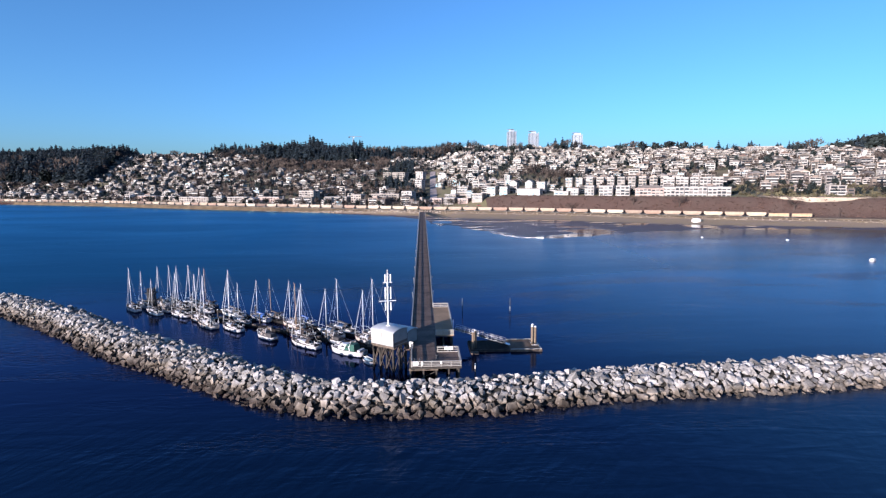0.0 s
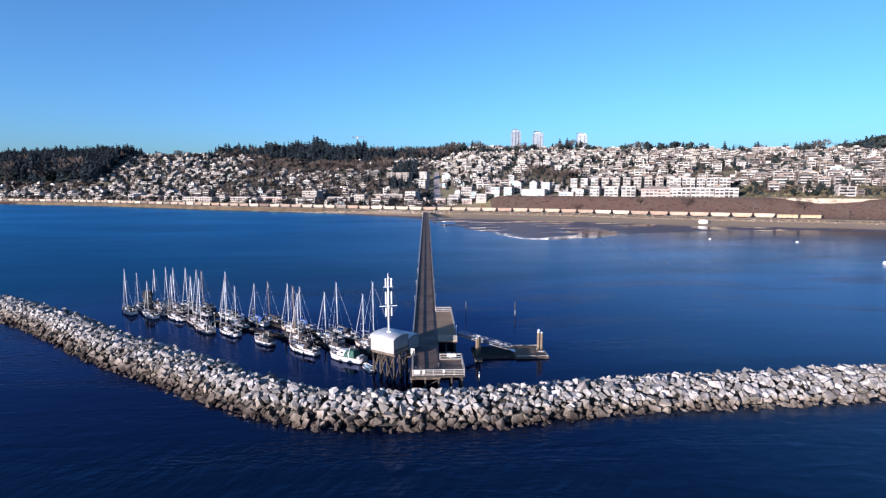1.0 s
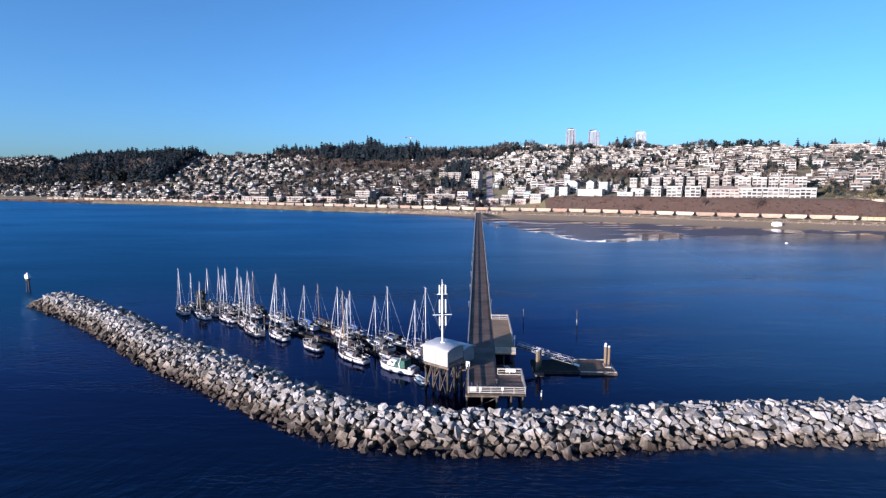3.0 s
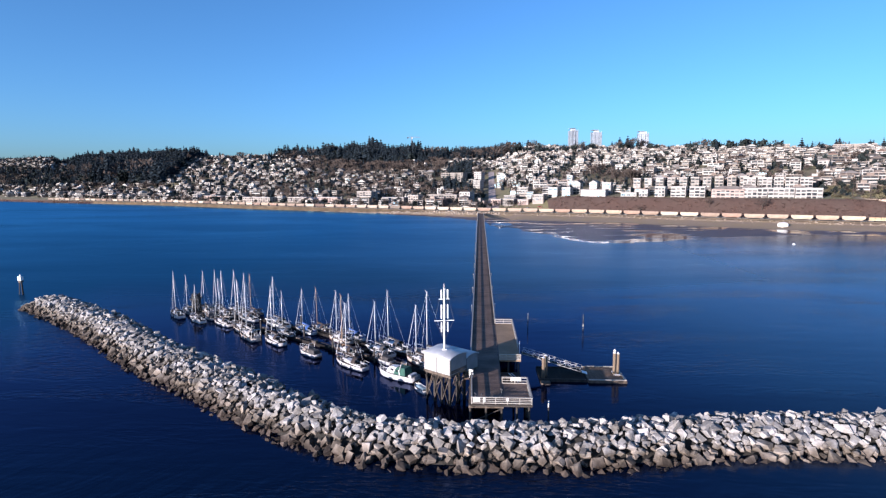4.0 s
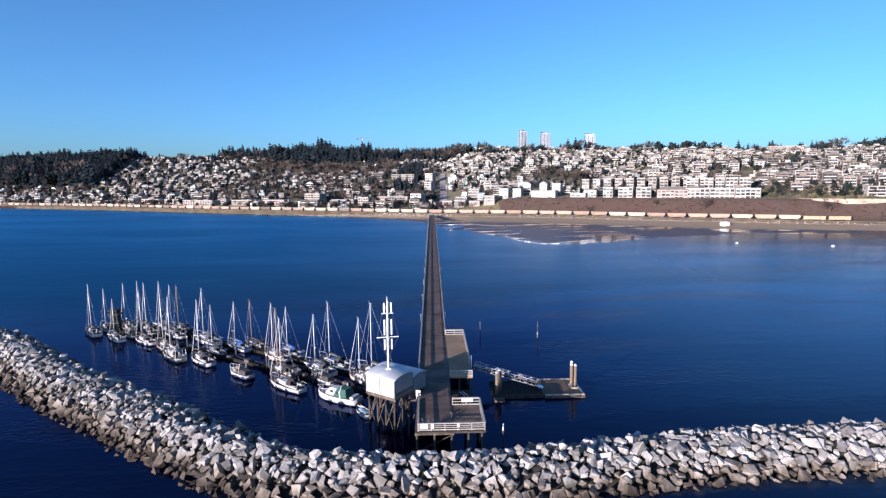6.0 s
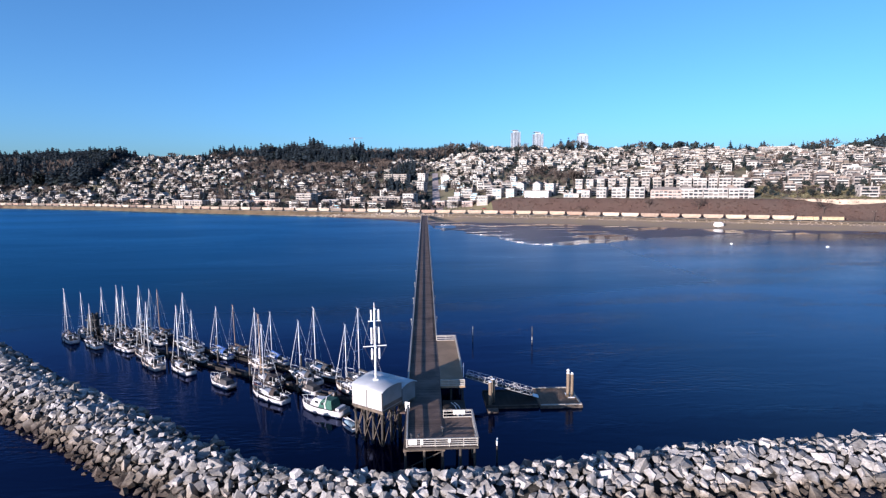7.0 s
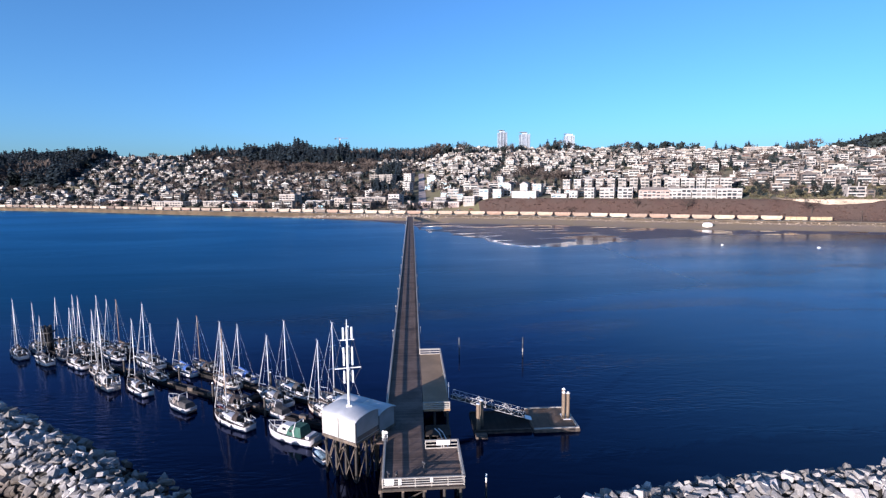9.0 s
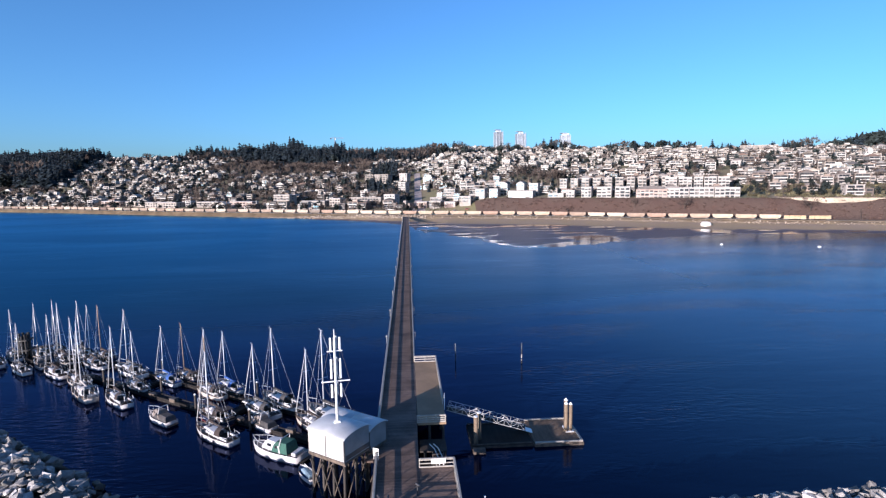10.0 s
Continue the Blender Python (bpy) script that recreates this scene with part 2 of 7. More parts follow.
DARK = material("dark_metal", (0.05, 0.05, 0.055), 0.6, vary=0.3, scale=2, fine=20, bump=0.1)
GEL = material("gelcoat", (0.50, 0.495, 0.515), 0.3, vary=0.16, scale=0.7, fine=8, bump=0.0)
GELDECK = material("boat_deck", (0.20, 0.17, 0.155), 0.6, vary=0.5, scale=1.0, fine=9, bump=0.1)
BLUECANVAS = material("blue_canvas", (0.03, 0.09, 0.30), 0.85, vary=0.3, scale=2, fine=16, bump=0.3)
GREENCANVAS = material("green_canvas", (0.02, 0.085, 0.065), 0.8, vary=0.3, scale=2, fine=16, bump=0.3)
GREYCANVAS = material("grey_canvas", (0.05, 0.047, 0.05), 0.85, vary=0.3, scale=2, fine=16, bump=0.3)
BROWNCANVAS = material("brown_canvas", (0.035, 0.024, 0.022), 0.85, vary=0.3, scale=2, fine=16, bump=0.3)
SAIL = material("furled_sail", (0.58, 0.58, 0.59), 0.7, vary=0.12, scale=3, fine=20, bump=0.2)
SPAR = material("spar", (0.60, 0.61, 0.64), 0.35, metal=0.2, vary=0.08, scale=2, fine=20, bump=0.0)
OLDGEL = material("weathered_gelcoat", (0.44, 0.42, 0.415), 0.4, vary=0.3, scale=0.9, fine=7, bump=0.0, second=(0.40, 0.35, 0.30))
NAVYGEL = material("navy_gelcoat", (0.02, 0.028, 0.06), 0.25, vary=0.2, scale=0.7, fine=8, bump=0.0)
PALECANVAS = material("pale_canvas", (0.36, 0.34, 0.33), 0.85, vary=0.3, scale=2, fine=16, bump=0.3)
WOODSPAR = material("wooden_spar", (0.36, 0.24, 0.15), 0.5, vary=0.25, scale=2, fine=14, bump=0.1, stretch=(1, 1, 0.2))
REDBOOT = material("red_boot_stripe", (0.12, 0.02, 0.018), 0.5, vary=0.3, scale=1, fine=8, bump=0.0)
TEAK = material("teak", (0.075, 0.05, 0.035), 0.7, vary=0.35, scale=1.5, fine=14, bump=0.2, stretch=(0.3, 1, 1))
GLASS = material("window_glass", (0.03, 0.033, 0.04), 0.15, vary=0.4, scale=0.3, fine=2, bump=0.0, spec=0.35)
PALEGLASS = material("curtained_glass", (0.15, 0.14, 0.135), 0.25, vary=0.4, scale=0.3, fine=2, bump=0.0, spec=0.35)
BOOTTOP = material("boot_stripe", (0.02, 0.03, 0.07), 0.5, vary=0.3, scale=1, fine=8, bump=0.0)


# ------------------------------------------------------------------ mesh helpers
class Mesh:
    """Collects vertices and faces; becomes one mesh."""

    def __init__(self):
        self.v, self.f, self.m = [], [], []

    def face(self, pts, mi=0):
        k = len(self.v)
        self.v += [tuple(p) for p in pts]
        self.f.append(tuple(range(k, k + len(pts))))
        self.m.append(mi)

    def solid(self, pts, faces, mi=0):
        k = len(self.v)
        self.v += [tuple(p) for p in pts]
        for q in faces:
            self.f.append(tuple(k + i for i in q))
            self.m.append(mi)
        return self

    def box(self, x0, y0, z0, x1, y1, z1, mi=0, top=0.0):
        """A box, with its upper edges drawn in by top."""
        p = [(x0, y0, z0), (x1, y0, z0), (x1, y1, z0), (x0, y1, z0),
             (x0 + top, y0 + top, z1), (x1 - top, y0 + top, z1), (x1 - top, y1 - top, z1), (x0 + top, y1 - top, z1)]
        return self.solid(p, [(3, 2, 1, 0), (4, 5, 6, 7), (0, 1, 5, 4), (1, 2, 6, 5), (2, 3, 7, 6), (3, 0, 4, 7)], mi)

    def slab(self, x0, y0, z0, x1, y1, z1, c=0.03, mi=0):
        """A box with its upper and upright edges chamfered."""
        def ring(i, z):
            a, b2, c2, d2 = x0 + i, y0 + i, x1 - i, y1 - i
            return [(a + c, b2, z), (c2 - c, b2, z), (c2, b2 + c, z), (c2, d2 - c, z), (c2 - c, d2, z), (a + c, d2, z), (a, d2 - c, z), (a, b2 + c, z)]
        p = ring(0, z0) + ring(0, z1 - c) + ring(c, z1)
        fs = [tuple(range(7, -1, -1)), tuple(range(16, 24))]
        for k in (0, 8):
            fs += [(k + i, k + (i + 1) % 8, k + 8 + (i + 1) % 8, k + 8 + i) for i in range(8)]
        return self.solid(p, fs, mi)

    def tube(self, a, b, r0, r1=None, n=6, mi=0):
        a, b = Vector(a), Vector(b)
        r1 = r0 if r1 is None else r1
        d = (b - a).normalized()
        s = d.orthogonal().normalized()
        t = d.cross(s)
        ring = [(math.cos(2 * math.pi * i / n), math.sin(2 * math.pi * i / n)) for i in range(n)]
        p = [a + (s * c + t * q) * r0 for c, q in ring] + [b + (s * c + t * q) * r1 for c, q in ring]
        return self.solid(p, [tuple(range(n - 1, -1, -1)), tuple(range(n, 2 * n))] + [(i, (i + 1) % n, n + (i + 1) % n, n + i) for i in range(n)], mi)

    def path(self, pts, r, n=6, mi=0):
        for a, b in zip(pts, pts[1:]):
            self.tube(a, b, r, r, n, mi)
        return self

    def add(self, other, m, mi=None):
        k = len(self.v)
        self.v += [tuple(m @ Vector(p)) for p in other.v]
        self.f += [tuple(k + i for i in q) for q in other.f]
        self.m += other.m if mi is None else [mi] * len(other.m)
        return self

    def data(self, name, mats, smooth=False):
        me = bpy.data.meshes.new(name)
        me.from_pydata(self.v, [], self.f)
        for x in mats:
            me.materials.append(x)
        me.polygons.foreach_set("material_index", self.m)
        me.polygons.foreach_set("use_smooth", [smooth] * len(self.f))
        me.update()
        return me


def aslist(m):
    return list(m) if isinstance(m, (list, tuple)) else [m]


def thing(name, label, category, group="", m=None, kind=""):
    ob = tagged(new(name), label, category, group, kind)
    if m is not None:
        ob.matrix_basis = m
    return ob


def part(name, mesh, mats, parent, label="", smooth=False, kind=""):
    ob = new(name, mesh if isinstance(mesh, bpy.types.Mesh) else mesh.data(name, aslist(mats), smooth))
    ob.parent = parent
    return tagged(ob, label, kind=kind)


def solo(name, mesh, mats, label, category, group="", kind="", smooth=False, m=None):
    ob = tagged(new(name, mesh.data(name, aslist(mats), smooth)), label, category, group, kind)
    if m is not None:
        ob.matrix_basis = m
    return ob


def again(ob, m):
    """A copy of a scaled thing at the pose and scale of m."""
    return copy_thing(ob, m @ Matrix.Diagonal((1 / ob.scale[0], 1 / ob.scale[1], 1 / ob.scale[2], 1)))


# ------------------------------------------------------------------ land and sea
COAST_X = [-2600, -757, -490, -272, -113, -9, 70, 121, 206, 279, 333, 2600]
COAST_Y = [1720, 878, 755, 628, 552, 495, 466, 443, 390, 352, 326, -760]
FLAT_X = [-2600, -100, -79, -41, 0, 14, 30, 36, 43, 54, 64, 90, 122, 170, 218, 320, 2600]
INLAND = 0.88                                   # metres inland for a metre of y, along the slanting coast
COAST_TURN = -27.0                              # degrees by which the shore turns from the x axis


def coast(x):
    """y of the railway, which follows the shore."""
    return float(np.interp(x, COAST_X, COAST_Y))


def flat_edge(x):
    """y at which the tide flats run out into the sea."""
    c = coast(x)
    ragged = 7 * noise.noise((x / 16, 0.3, 7.0)) + 3 * noise.noise((x / 5, 0.3, 9.0))
    return float(np.interp(x, FLAT_X, [1690, c - 18, 508, 476, 420, 338, 322, 312, 300, 266, 249, 247, 263, 287, 292, 286, -800])) + ragged * min(max((x + 110) / 60, 0), 1)


def inland(x, y):
    return (y - coast(x)) * INLAND


def ground_height(x, y):
    d = inland(x, y)
    right = min(max((x - 15) / 75, 0), 1)
    wob = noise.noise((x / 160, y / 160, 0.0)) * 4 + noise.noise((x / 45, y / 45, 3.0)) * 1.2
    if d >= 0:
        squeeze = 1 - 0.34 * min(max((-x - 220) / 380, 0), 1)
        lo = float(np.interp(d / squeeze, [0, 8, 30, 62, 120, 300, 520, 690, 900, 1500, 4000], [4.2, 4.6, 6.5, 9, 17, 44, 74, 96, 103, 98, 40]))
        hi = float(np.interp(d, [0, 7, 13, 32, 62, 120, 300, 520, 690, 900, 1500, 4000], [4.2, 4.4, 6, 20, 22.5, 31, 58, 84, 104, 108, 100, 40]))
        beyond = min(max((-0.785 * (y + 80) - x) / 60, 0), 1)     # the next rise, west of the wooded one, shaped to fit the camera's view
        lo += 20 * beyond * min(max((d - 150) / 120, 0), 1)
        if hi > 58:
            hi = 58 + (hi - 58) * (1 - 0.42 * min(max((x - 200) / 400, 0), 1))
        return lo + (hi - lo) * right + wob * min(d / 250, 1)
    e = (y - flat_edge(x)) * INLAND             # metres landward of the water's edge
    if e < 0:
        return max(-5.0, e * 0.02 - 0.06 + 0.04 * noise.noise((x / 20, y / 7, 0)))
    top = min(float(np.interp(d, [-60, -34, -16, -9, -4, 0], [0.0, 0.75, 2.2, 2.7, 4.0, 4.2])) if right > 0.2 else float(np.interp(d, [-30, -20, -12, -5, 0], [0.1, 0.9, 2.3, 4.0, 4.2])), 4.2)
    lean = min(e / 30, 1)
    # two hollows beside the pier dip under water, placed to fit the camera's view
    dip = math.exp(-(((x - 20) / 6) ** 2 + ((y - 388) / 14) ** 2)) + math.exp(-(((x - 22) / 8) ** 2 + ((y - 336) / 16) ** 2))
    bars = 0.10 - 0.5 * dip + 0.16 * noise.noise((x / 30, y / 9, 1.5)) + 0.07 * noise.noise((x / 9, y / 4, 4.5)) + 0.10 * min(e / 110, 1)
    return (max(top * lean, bars * lean) if dip < 0.25 else bars * lean) if top < 0.4 else top * lean


WETSAND = material("wet_sand", (0.082, 0.056, 0.052), 0.5, vary=0.35, scale=0.05, fine=0.7, bump=0.05, world_space=True, stretch=(0.4, 1, 1), second=(0.066, 0.045, 0.044), spec=0.3)
# standing pools between the sand bars
wet, wl = WETSAND.node_tree.nodes, WETSAND.node_tree.links
pool = wet.new("ShaderNodeMapRange")
pool.inputs["From Min"].default_value, pool.inputs["From Max"].default_value = 0.53, 0.58
pool.inputs["To Min"].default_value, pool.inputs["To Max"].default_value = 0.5, 0.10
wl.new([q for q in wet if q.bl_idname == "ShaderNodeTexNoise"][0].outputs["Fac"], pool.inputs["Value"])
# the lowest sand, at the water's edge, lies under a film of water
film = wet.new("ShaderNodeMapRange")
film.inputs["From Min"].default_value, film.inputs["From Max"].default_value = 0.03, 0.09
film.inputs["To Min"].default_value, film.inputs["To Max"].default_value = 0.1, 0.6
height = wet.new("ShaderNodeSeparateXYZ")
wl.new(wet.new("ShaderNodeNewGeometry").outputs["Position"], height.inputs[0])
wl.new(height.outputs["Z"], film.inputs["Value"])
west, east = wet.new("ShaderNodeMapRange"), wet.new("ShaderNodeMapRange")
west.inputs["From Min"].default_value, west.inputs["From Max"].default_value = 46.0, 56.0
east.inputs["From Min"].default_value, east.inputs["From Max"].default_value = 142.0, 128.0
shallow = film.outputs[0]
for bound in (west, east):
    bound.inputs["To Min"].default_value, bound.inputs["To Max"].default_value = 0.5, 0.0
    wl.new(height.outputs["X"], bound.inputs["Value"])
    most = wet.new("ShaderNodeMath")
    most.operation = "MAXIMUM"
    wl.new(shallow, most.inputs[0]), wl.new(bound.outputs[0], most.inputs[1])
    shallow = most.outputs[0]
least = wet.new("ShaderNodeMath")
least.operation = "MINIMUM"
wl.new(pool.outputs[0], least.inputs[0]), wl.new(shallow, least.inputs[1])
wl.new(least.outputs[0], wet["Principled BSDF"].inputs["Roughness"])
SAND = material("dry_sand", (0.248, 0.182, 0.127), 0.9, vary=0.35, scale=0.06, fine=1.5, bump=0.4, second=(0.26, 0.19, 0.11), world_space=True)
BALLAST = material("ballast", (0.161, 0.117, 0.073), 0.95, vary=0.4, scale=0.1, fine=2.0, bump=0.6, bump_distance=0.1, world_space=True)
BRUSH = material("brown_brush", (0.071, 0.041, 0.032), 0.95, vary=0.5, scale=0.05, fine=0.9, bump=0.8, bump_distance=0.5, second=(0.075, 0.048, 0.038), world_space=True)
HILL = material("hillside_ground", (0.146, 0.120, 0.073), 0.95, vary=0.45, scale=0.03, fine=0.5, bump=0.5, bump_distance=0.4, second=(0.13, 0.12, 0.06), world_space=True)


def build_ground():
    xs = sorted(set([-4200, -3400] + list(range(-2600, -900, 60)) + list(range(-900, -300, 20)) + list(range(-300, 420, 7)) + list(range(420, 900, 25)) + list(range(900, 2601, 80)) + [3400, 4200]))
    ds = [-2600, -1400, -800, -500, -400, -320, -280] + list(range(-250, -40, 4)) + [-40, -36, -32, -28, -24, -20, -16, -12, -9, -6, -4, 0, 4, 8, 12, 16, 20, 25, 30, 34, 40, 48, 62] \
        + list(range(75, 240, 12)) + list(range(240, 900, 22)) + [950, 1050, 1200, 1400, 1700, 2100, 2600, 3200, 4000]
    me, rows = Mesh(), len(ds)
    for x in xs:
        c = coast(x)
        for d in ds:
            y = c + d / INLAND
            me.v.append((x, y, ground_height(x, y)))
    for i in range(len(xs) - 1):
        for j in range(rows - 1):
            a = i * rows + j
            x, d = (xs[i] + xs[i + 1]) / 2, (ds[j] + ds[j + 1]) / 2
            z = sum(me.v[k][2] for k in (a, a + rows, a + rows + 1, a + 1)) / 4
            if d < 0:
                k = 0 if z < 0.42 else (1 if d < -7 else 2)
            elif d < 9:
                k = 2
            elif x > 312 and 33 < d < 45:
                k = 1
            elif x > 72 and d < 34:
                k = 3
            else:
                k = 4
            me.f.append((a, a + rows, a + rows + 1, a + 1))
            me.m.append(k)
    solo("ground", me, [WETSAND, SAND, BALLAST, BRUSH, HILL], "shore, brown railway bank and hillside ground", "ground", kind="structure", smooth=True)


build_ground()
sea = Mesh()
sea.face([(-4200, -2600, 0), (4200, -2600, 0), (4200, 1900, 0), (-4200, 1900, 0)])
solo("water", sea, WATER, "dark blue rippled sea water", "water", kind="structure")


# ------------------------------------------------------------------ breakwater
def rock_shapes(count, seed, points=11):
    rng = random.Random(seed)
    shapes = []
    for _ in range(count):
        bm = bmesh.new()
        sx, sy, sz = rng.uniform(0.9, 1.4), rng.uniform(0.75, 1.1), rng.uniform(0.55, 0.9)
        blocky = rng.random() < 0.62
        for i in range(points):
            if blocky and i < 8:                       # the corners of a rough block, some knocked off
                v = Vector((1 if i & 1 else -1, 1 if i & 2 else -1, 1 if i & 4 else -1)) * rng.uniform(0.46, 0.82)
                v += Vector((rng.uniform(-0.27, 0.27), rng.uniform(-0.27, 0.27), rng.uniform(-0.2, 0.2)))
            elif blocky and i > 9:
                break
            else:
                v = Vector((rng.gauss(0, 1), rng.gauss(0, 1), rng.gauss(0, 1))).normalized() * rng.uniform(0.85, 1.08)
            bm.verts.new((v.x * sx, v.y * sy, v.z * sz))
        bmesh.ops.convex_hull(bm, input=bm.verts)
        bmesh.ops.delete(bm, geom=[v for v in bm.verts if not v.link_faces], context="VERTS")
        bm.verts.index_update()
        s = Mesh()
        s.solid([v.co[:] for v in bm.verts], [[v.index for v in q.verts] for q in bm.faces])
        bm.free()
        shapes.append(s)
    return shapes


CREST = [(-137, 76.2), (-104, 54.0), (-75, 30.2), (-55, 16.2), (-39, 4.6), (-26, -3.4), (-13, -7.5), (2, -8.0), (14, -7.4), (26, -4.8), (40, -2.9), (60, -2.2), (93, 0.8), (130, 4.2), (185, 9.2)]
SECTION_A = [-7.6, -6.4, -2.3, -1.1, 1.6, 2.4, 5.4, 6.4]      # across, from the open sea to the harbour
SECTION_Z = [-0.9, 0.0, 2.75, 3.25, 3.25, 2.8, 0.0, -0.8]


def along_crest(step):
    """Places along the crest line with the way to the harbour side."""
    pts = [Vector((*p, 0)) for p in CREST]
    smooth = []
    for i in range(len(pts) - 1):
        p0, p1, p2, p3 = pts[max(i - 1, 0)], pts[i], pts[i + 1], pts[min(i + 2, len(pts) - 1)]
        for k in range(12):
            t = k / 12
            smooth.append(0.5 * ((2 * p1) + (p2 - p0) * t + (2 * p0 - 5 * p1 + 4 * p2 - p3) * t * t + (3 * p1 - p0 - 3 * p2 + p3) * t ** 3))
    smooth.append(pts[-1])
    out, left = [], 0.0
    for a, b in zip(smooth, smooth[1:]):
        w = b - a
        length = w.length
        w.normalize()
        while left < length:
            side = Vector((-w.y, w.x, 0))
            out.append((a + w * left + side * 1.3, side))
            left += step
        left -= length
    return out


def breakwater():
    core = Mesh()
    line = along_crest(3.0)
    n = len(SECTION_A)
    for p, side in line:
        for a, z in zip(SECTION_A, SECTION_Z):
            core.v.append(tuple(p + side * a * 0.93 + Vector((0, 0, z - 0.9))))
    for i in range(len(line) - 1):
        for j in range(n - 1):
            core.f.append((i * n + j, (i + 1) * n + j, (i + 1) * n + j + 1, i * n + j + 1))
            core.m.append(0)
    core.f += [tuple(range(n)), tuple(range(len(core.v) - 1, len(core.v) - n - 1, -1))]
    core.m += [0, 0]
    wall = solo("breakwater", core, SHADE_CORE, "long rubble breakwater of pale angular boulders", "breakwater", kind="structure")
    rng = random.Random(5)
    shapes = rock_shapes(44, 11, 13)
    joined, spots = Mesh(), []
    def slope(a):
        return float(np.interp(a + 0.4, SECTION_A, SECTION_Z) - np.interp(a - 0.4, SECTION_A, SECTION_Z)) / 0.8

    for k, (p, side) in enumerate(along_crest(1.02)):
        w = Vector((side.y, -side.x, 0))
        a = -7.3 + rng.uniform(0, 0.8)
        while a < 5.8:
            size = rng.choice((0.36, 0.44, 0.5, 0.56, 0.6, 0.66, 0.72, 0.8, 0.9, 1.02)) * rng.uniform(0.9, 1.12) * (0.88 if p.x < 70 else 0.95)
            z = float(np.interp(a, SECTION_A, SECTION_Z))
            q = p + side * a + w * rng.uniform(-0.6, 0.6)
            spots.append((q, z + rng.uniform(-0.62, 0.34) * (1.0 if p.x < 22 else 0.75) - size * 0.1, size, side * slope(a)))
            a += size * (rng.uniform(1.25, 1.75) if p.x < 22 else rng.uniform(1.2, 1.6))
        if k % 3 == 0:
            a = rng.uniform(-7, 3)
            z = float(np.interp(a, SECTION_A, SECTION_Z))
            spots.append((p + side * a, z + 0.4, rng.uniform(0.45, 0.8), side * 0))
        for _ in range(2):
            a = rng.uniform(-7, 4.5)
            spots.append((p + side * a + w * rng.uniform(-0.5, 0.5), float(np.interp(a, SECTION_A, SECTION_Z)) - 0.3, rng.uniform(0.24, 0.42), side * slope(a)))
    # the western arm is broader: more stones heaped on its harbour side
    for p, side in along_crest(0.55):
        broad = min(max((-28 - p.x) / 12, 0), 1)
        if broad and rng.random() < 0.4 + 0.6 * broad:
            for low in (0.0, 0.45, 0.85):
                a = rng.uniform(2.6, 6.3)
                top = float(np.interp(a, [2.6, 4.4, 6.3], [3.1, 2.5, 0.9])) * (1 - low)
                spots.append((p + side * a + Vector((rng.uniform(-0.6, 0.6), rng.uniform(-0.6, 0.6), 0)), top, rng.uniform(0.45, 0.95), side * -0.5))
    # the rounded head at the far end
    p, side = along_crest(1.0)[0]
    w = Vector((side.y, -side.x, 0))
    for _ in range(110):
        ang, r = rng.uniform(0, math.pi), rng.uniform(0, 6.8)
        q = p - Vector((w.x, w.y, 0)) * (-r * math.sin(ang) * 1.0) * -1 + side * (r * math.cos(ang))
        spots.append((q, 3.2 * (1 - (r / 6.8)) ** 0.8 - 0.2, rng.uniform(0.6, 1.1), (q - p) * -0.06))
    near = 0
    for q, z, size, rise in spots:
        # a flat side lies along the slope, a little out of true
        lie = Vector((0, 0, 1)).rotation_difference(Vector((-rise.x, -rise.y, 1)).normalized()).to_matrix()
        turn = (lie @ Euler((rng.uniform(-0.5, 0.5), rng.uniform(-0.5, 0.5), rng.uniform(0, 6.28))).to_matrix()).to_4x4()
        m = Matrix.Translation((q.x, q.y, z)) @ turn @ Matrix.Diagonal((size, size, size, 1))
        s = rng.randrange(len(shapes))
        if near < 300 and -14 < q.x < 26 and size > 0.55 and inland_side(q) < 2.8:
            near += 1
            STONES.append((wall, s, m))
        else:
            joined.add(shapes[s], m)
    part("boulder_slope", joined, ROCK, wall, "pale grey and tan angular boulders", kind="stuff")
    return shapes


def inland_side(q):
    """Metres from the crest line towards the harbour, near the pier end."""
    return q.y - float(np.interp(q.x, [p[0] for p in CREST], [p[1] for p in CREST]))


STONES = []
ROCKS = breakwater()


# ------------------------------------------------------------------ pier
DECK_Z = 4.15
LEFT_X, RIGHT_X, FRONT_X = -3.2, 2.35, -2.75
SKEW = 0.003                                    # the pier leans a little east of the y axis


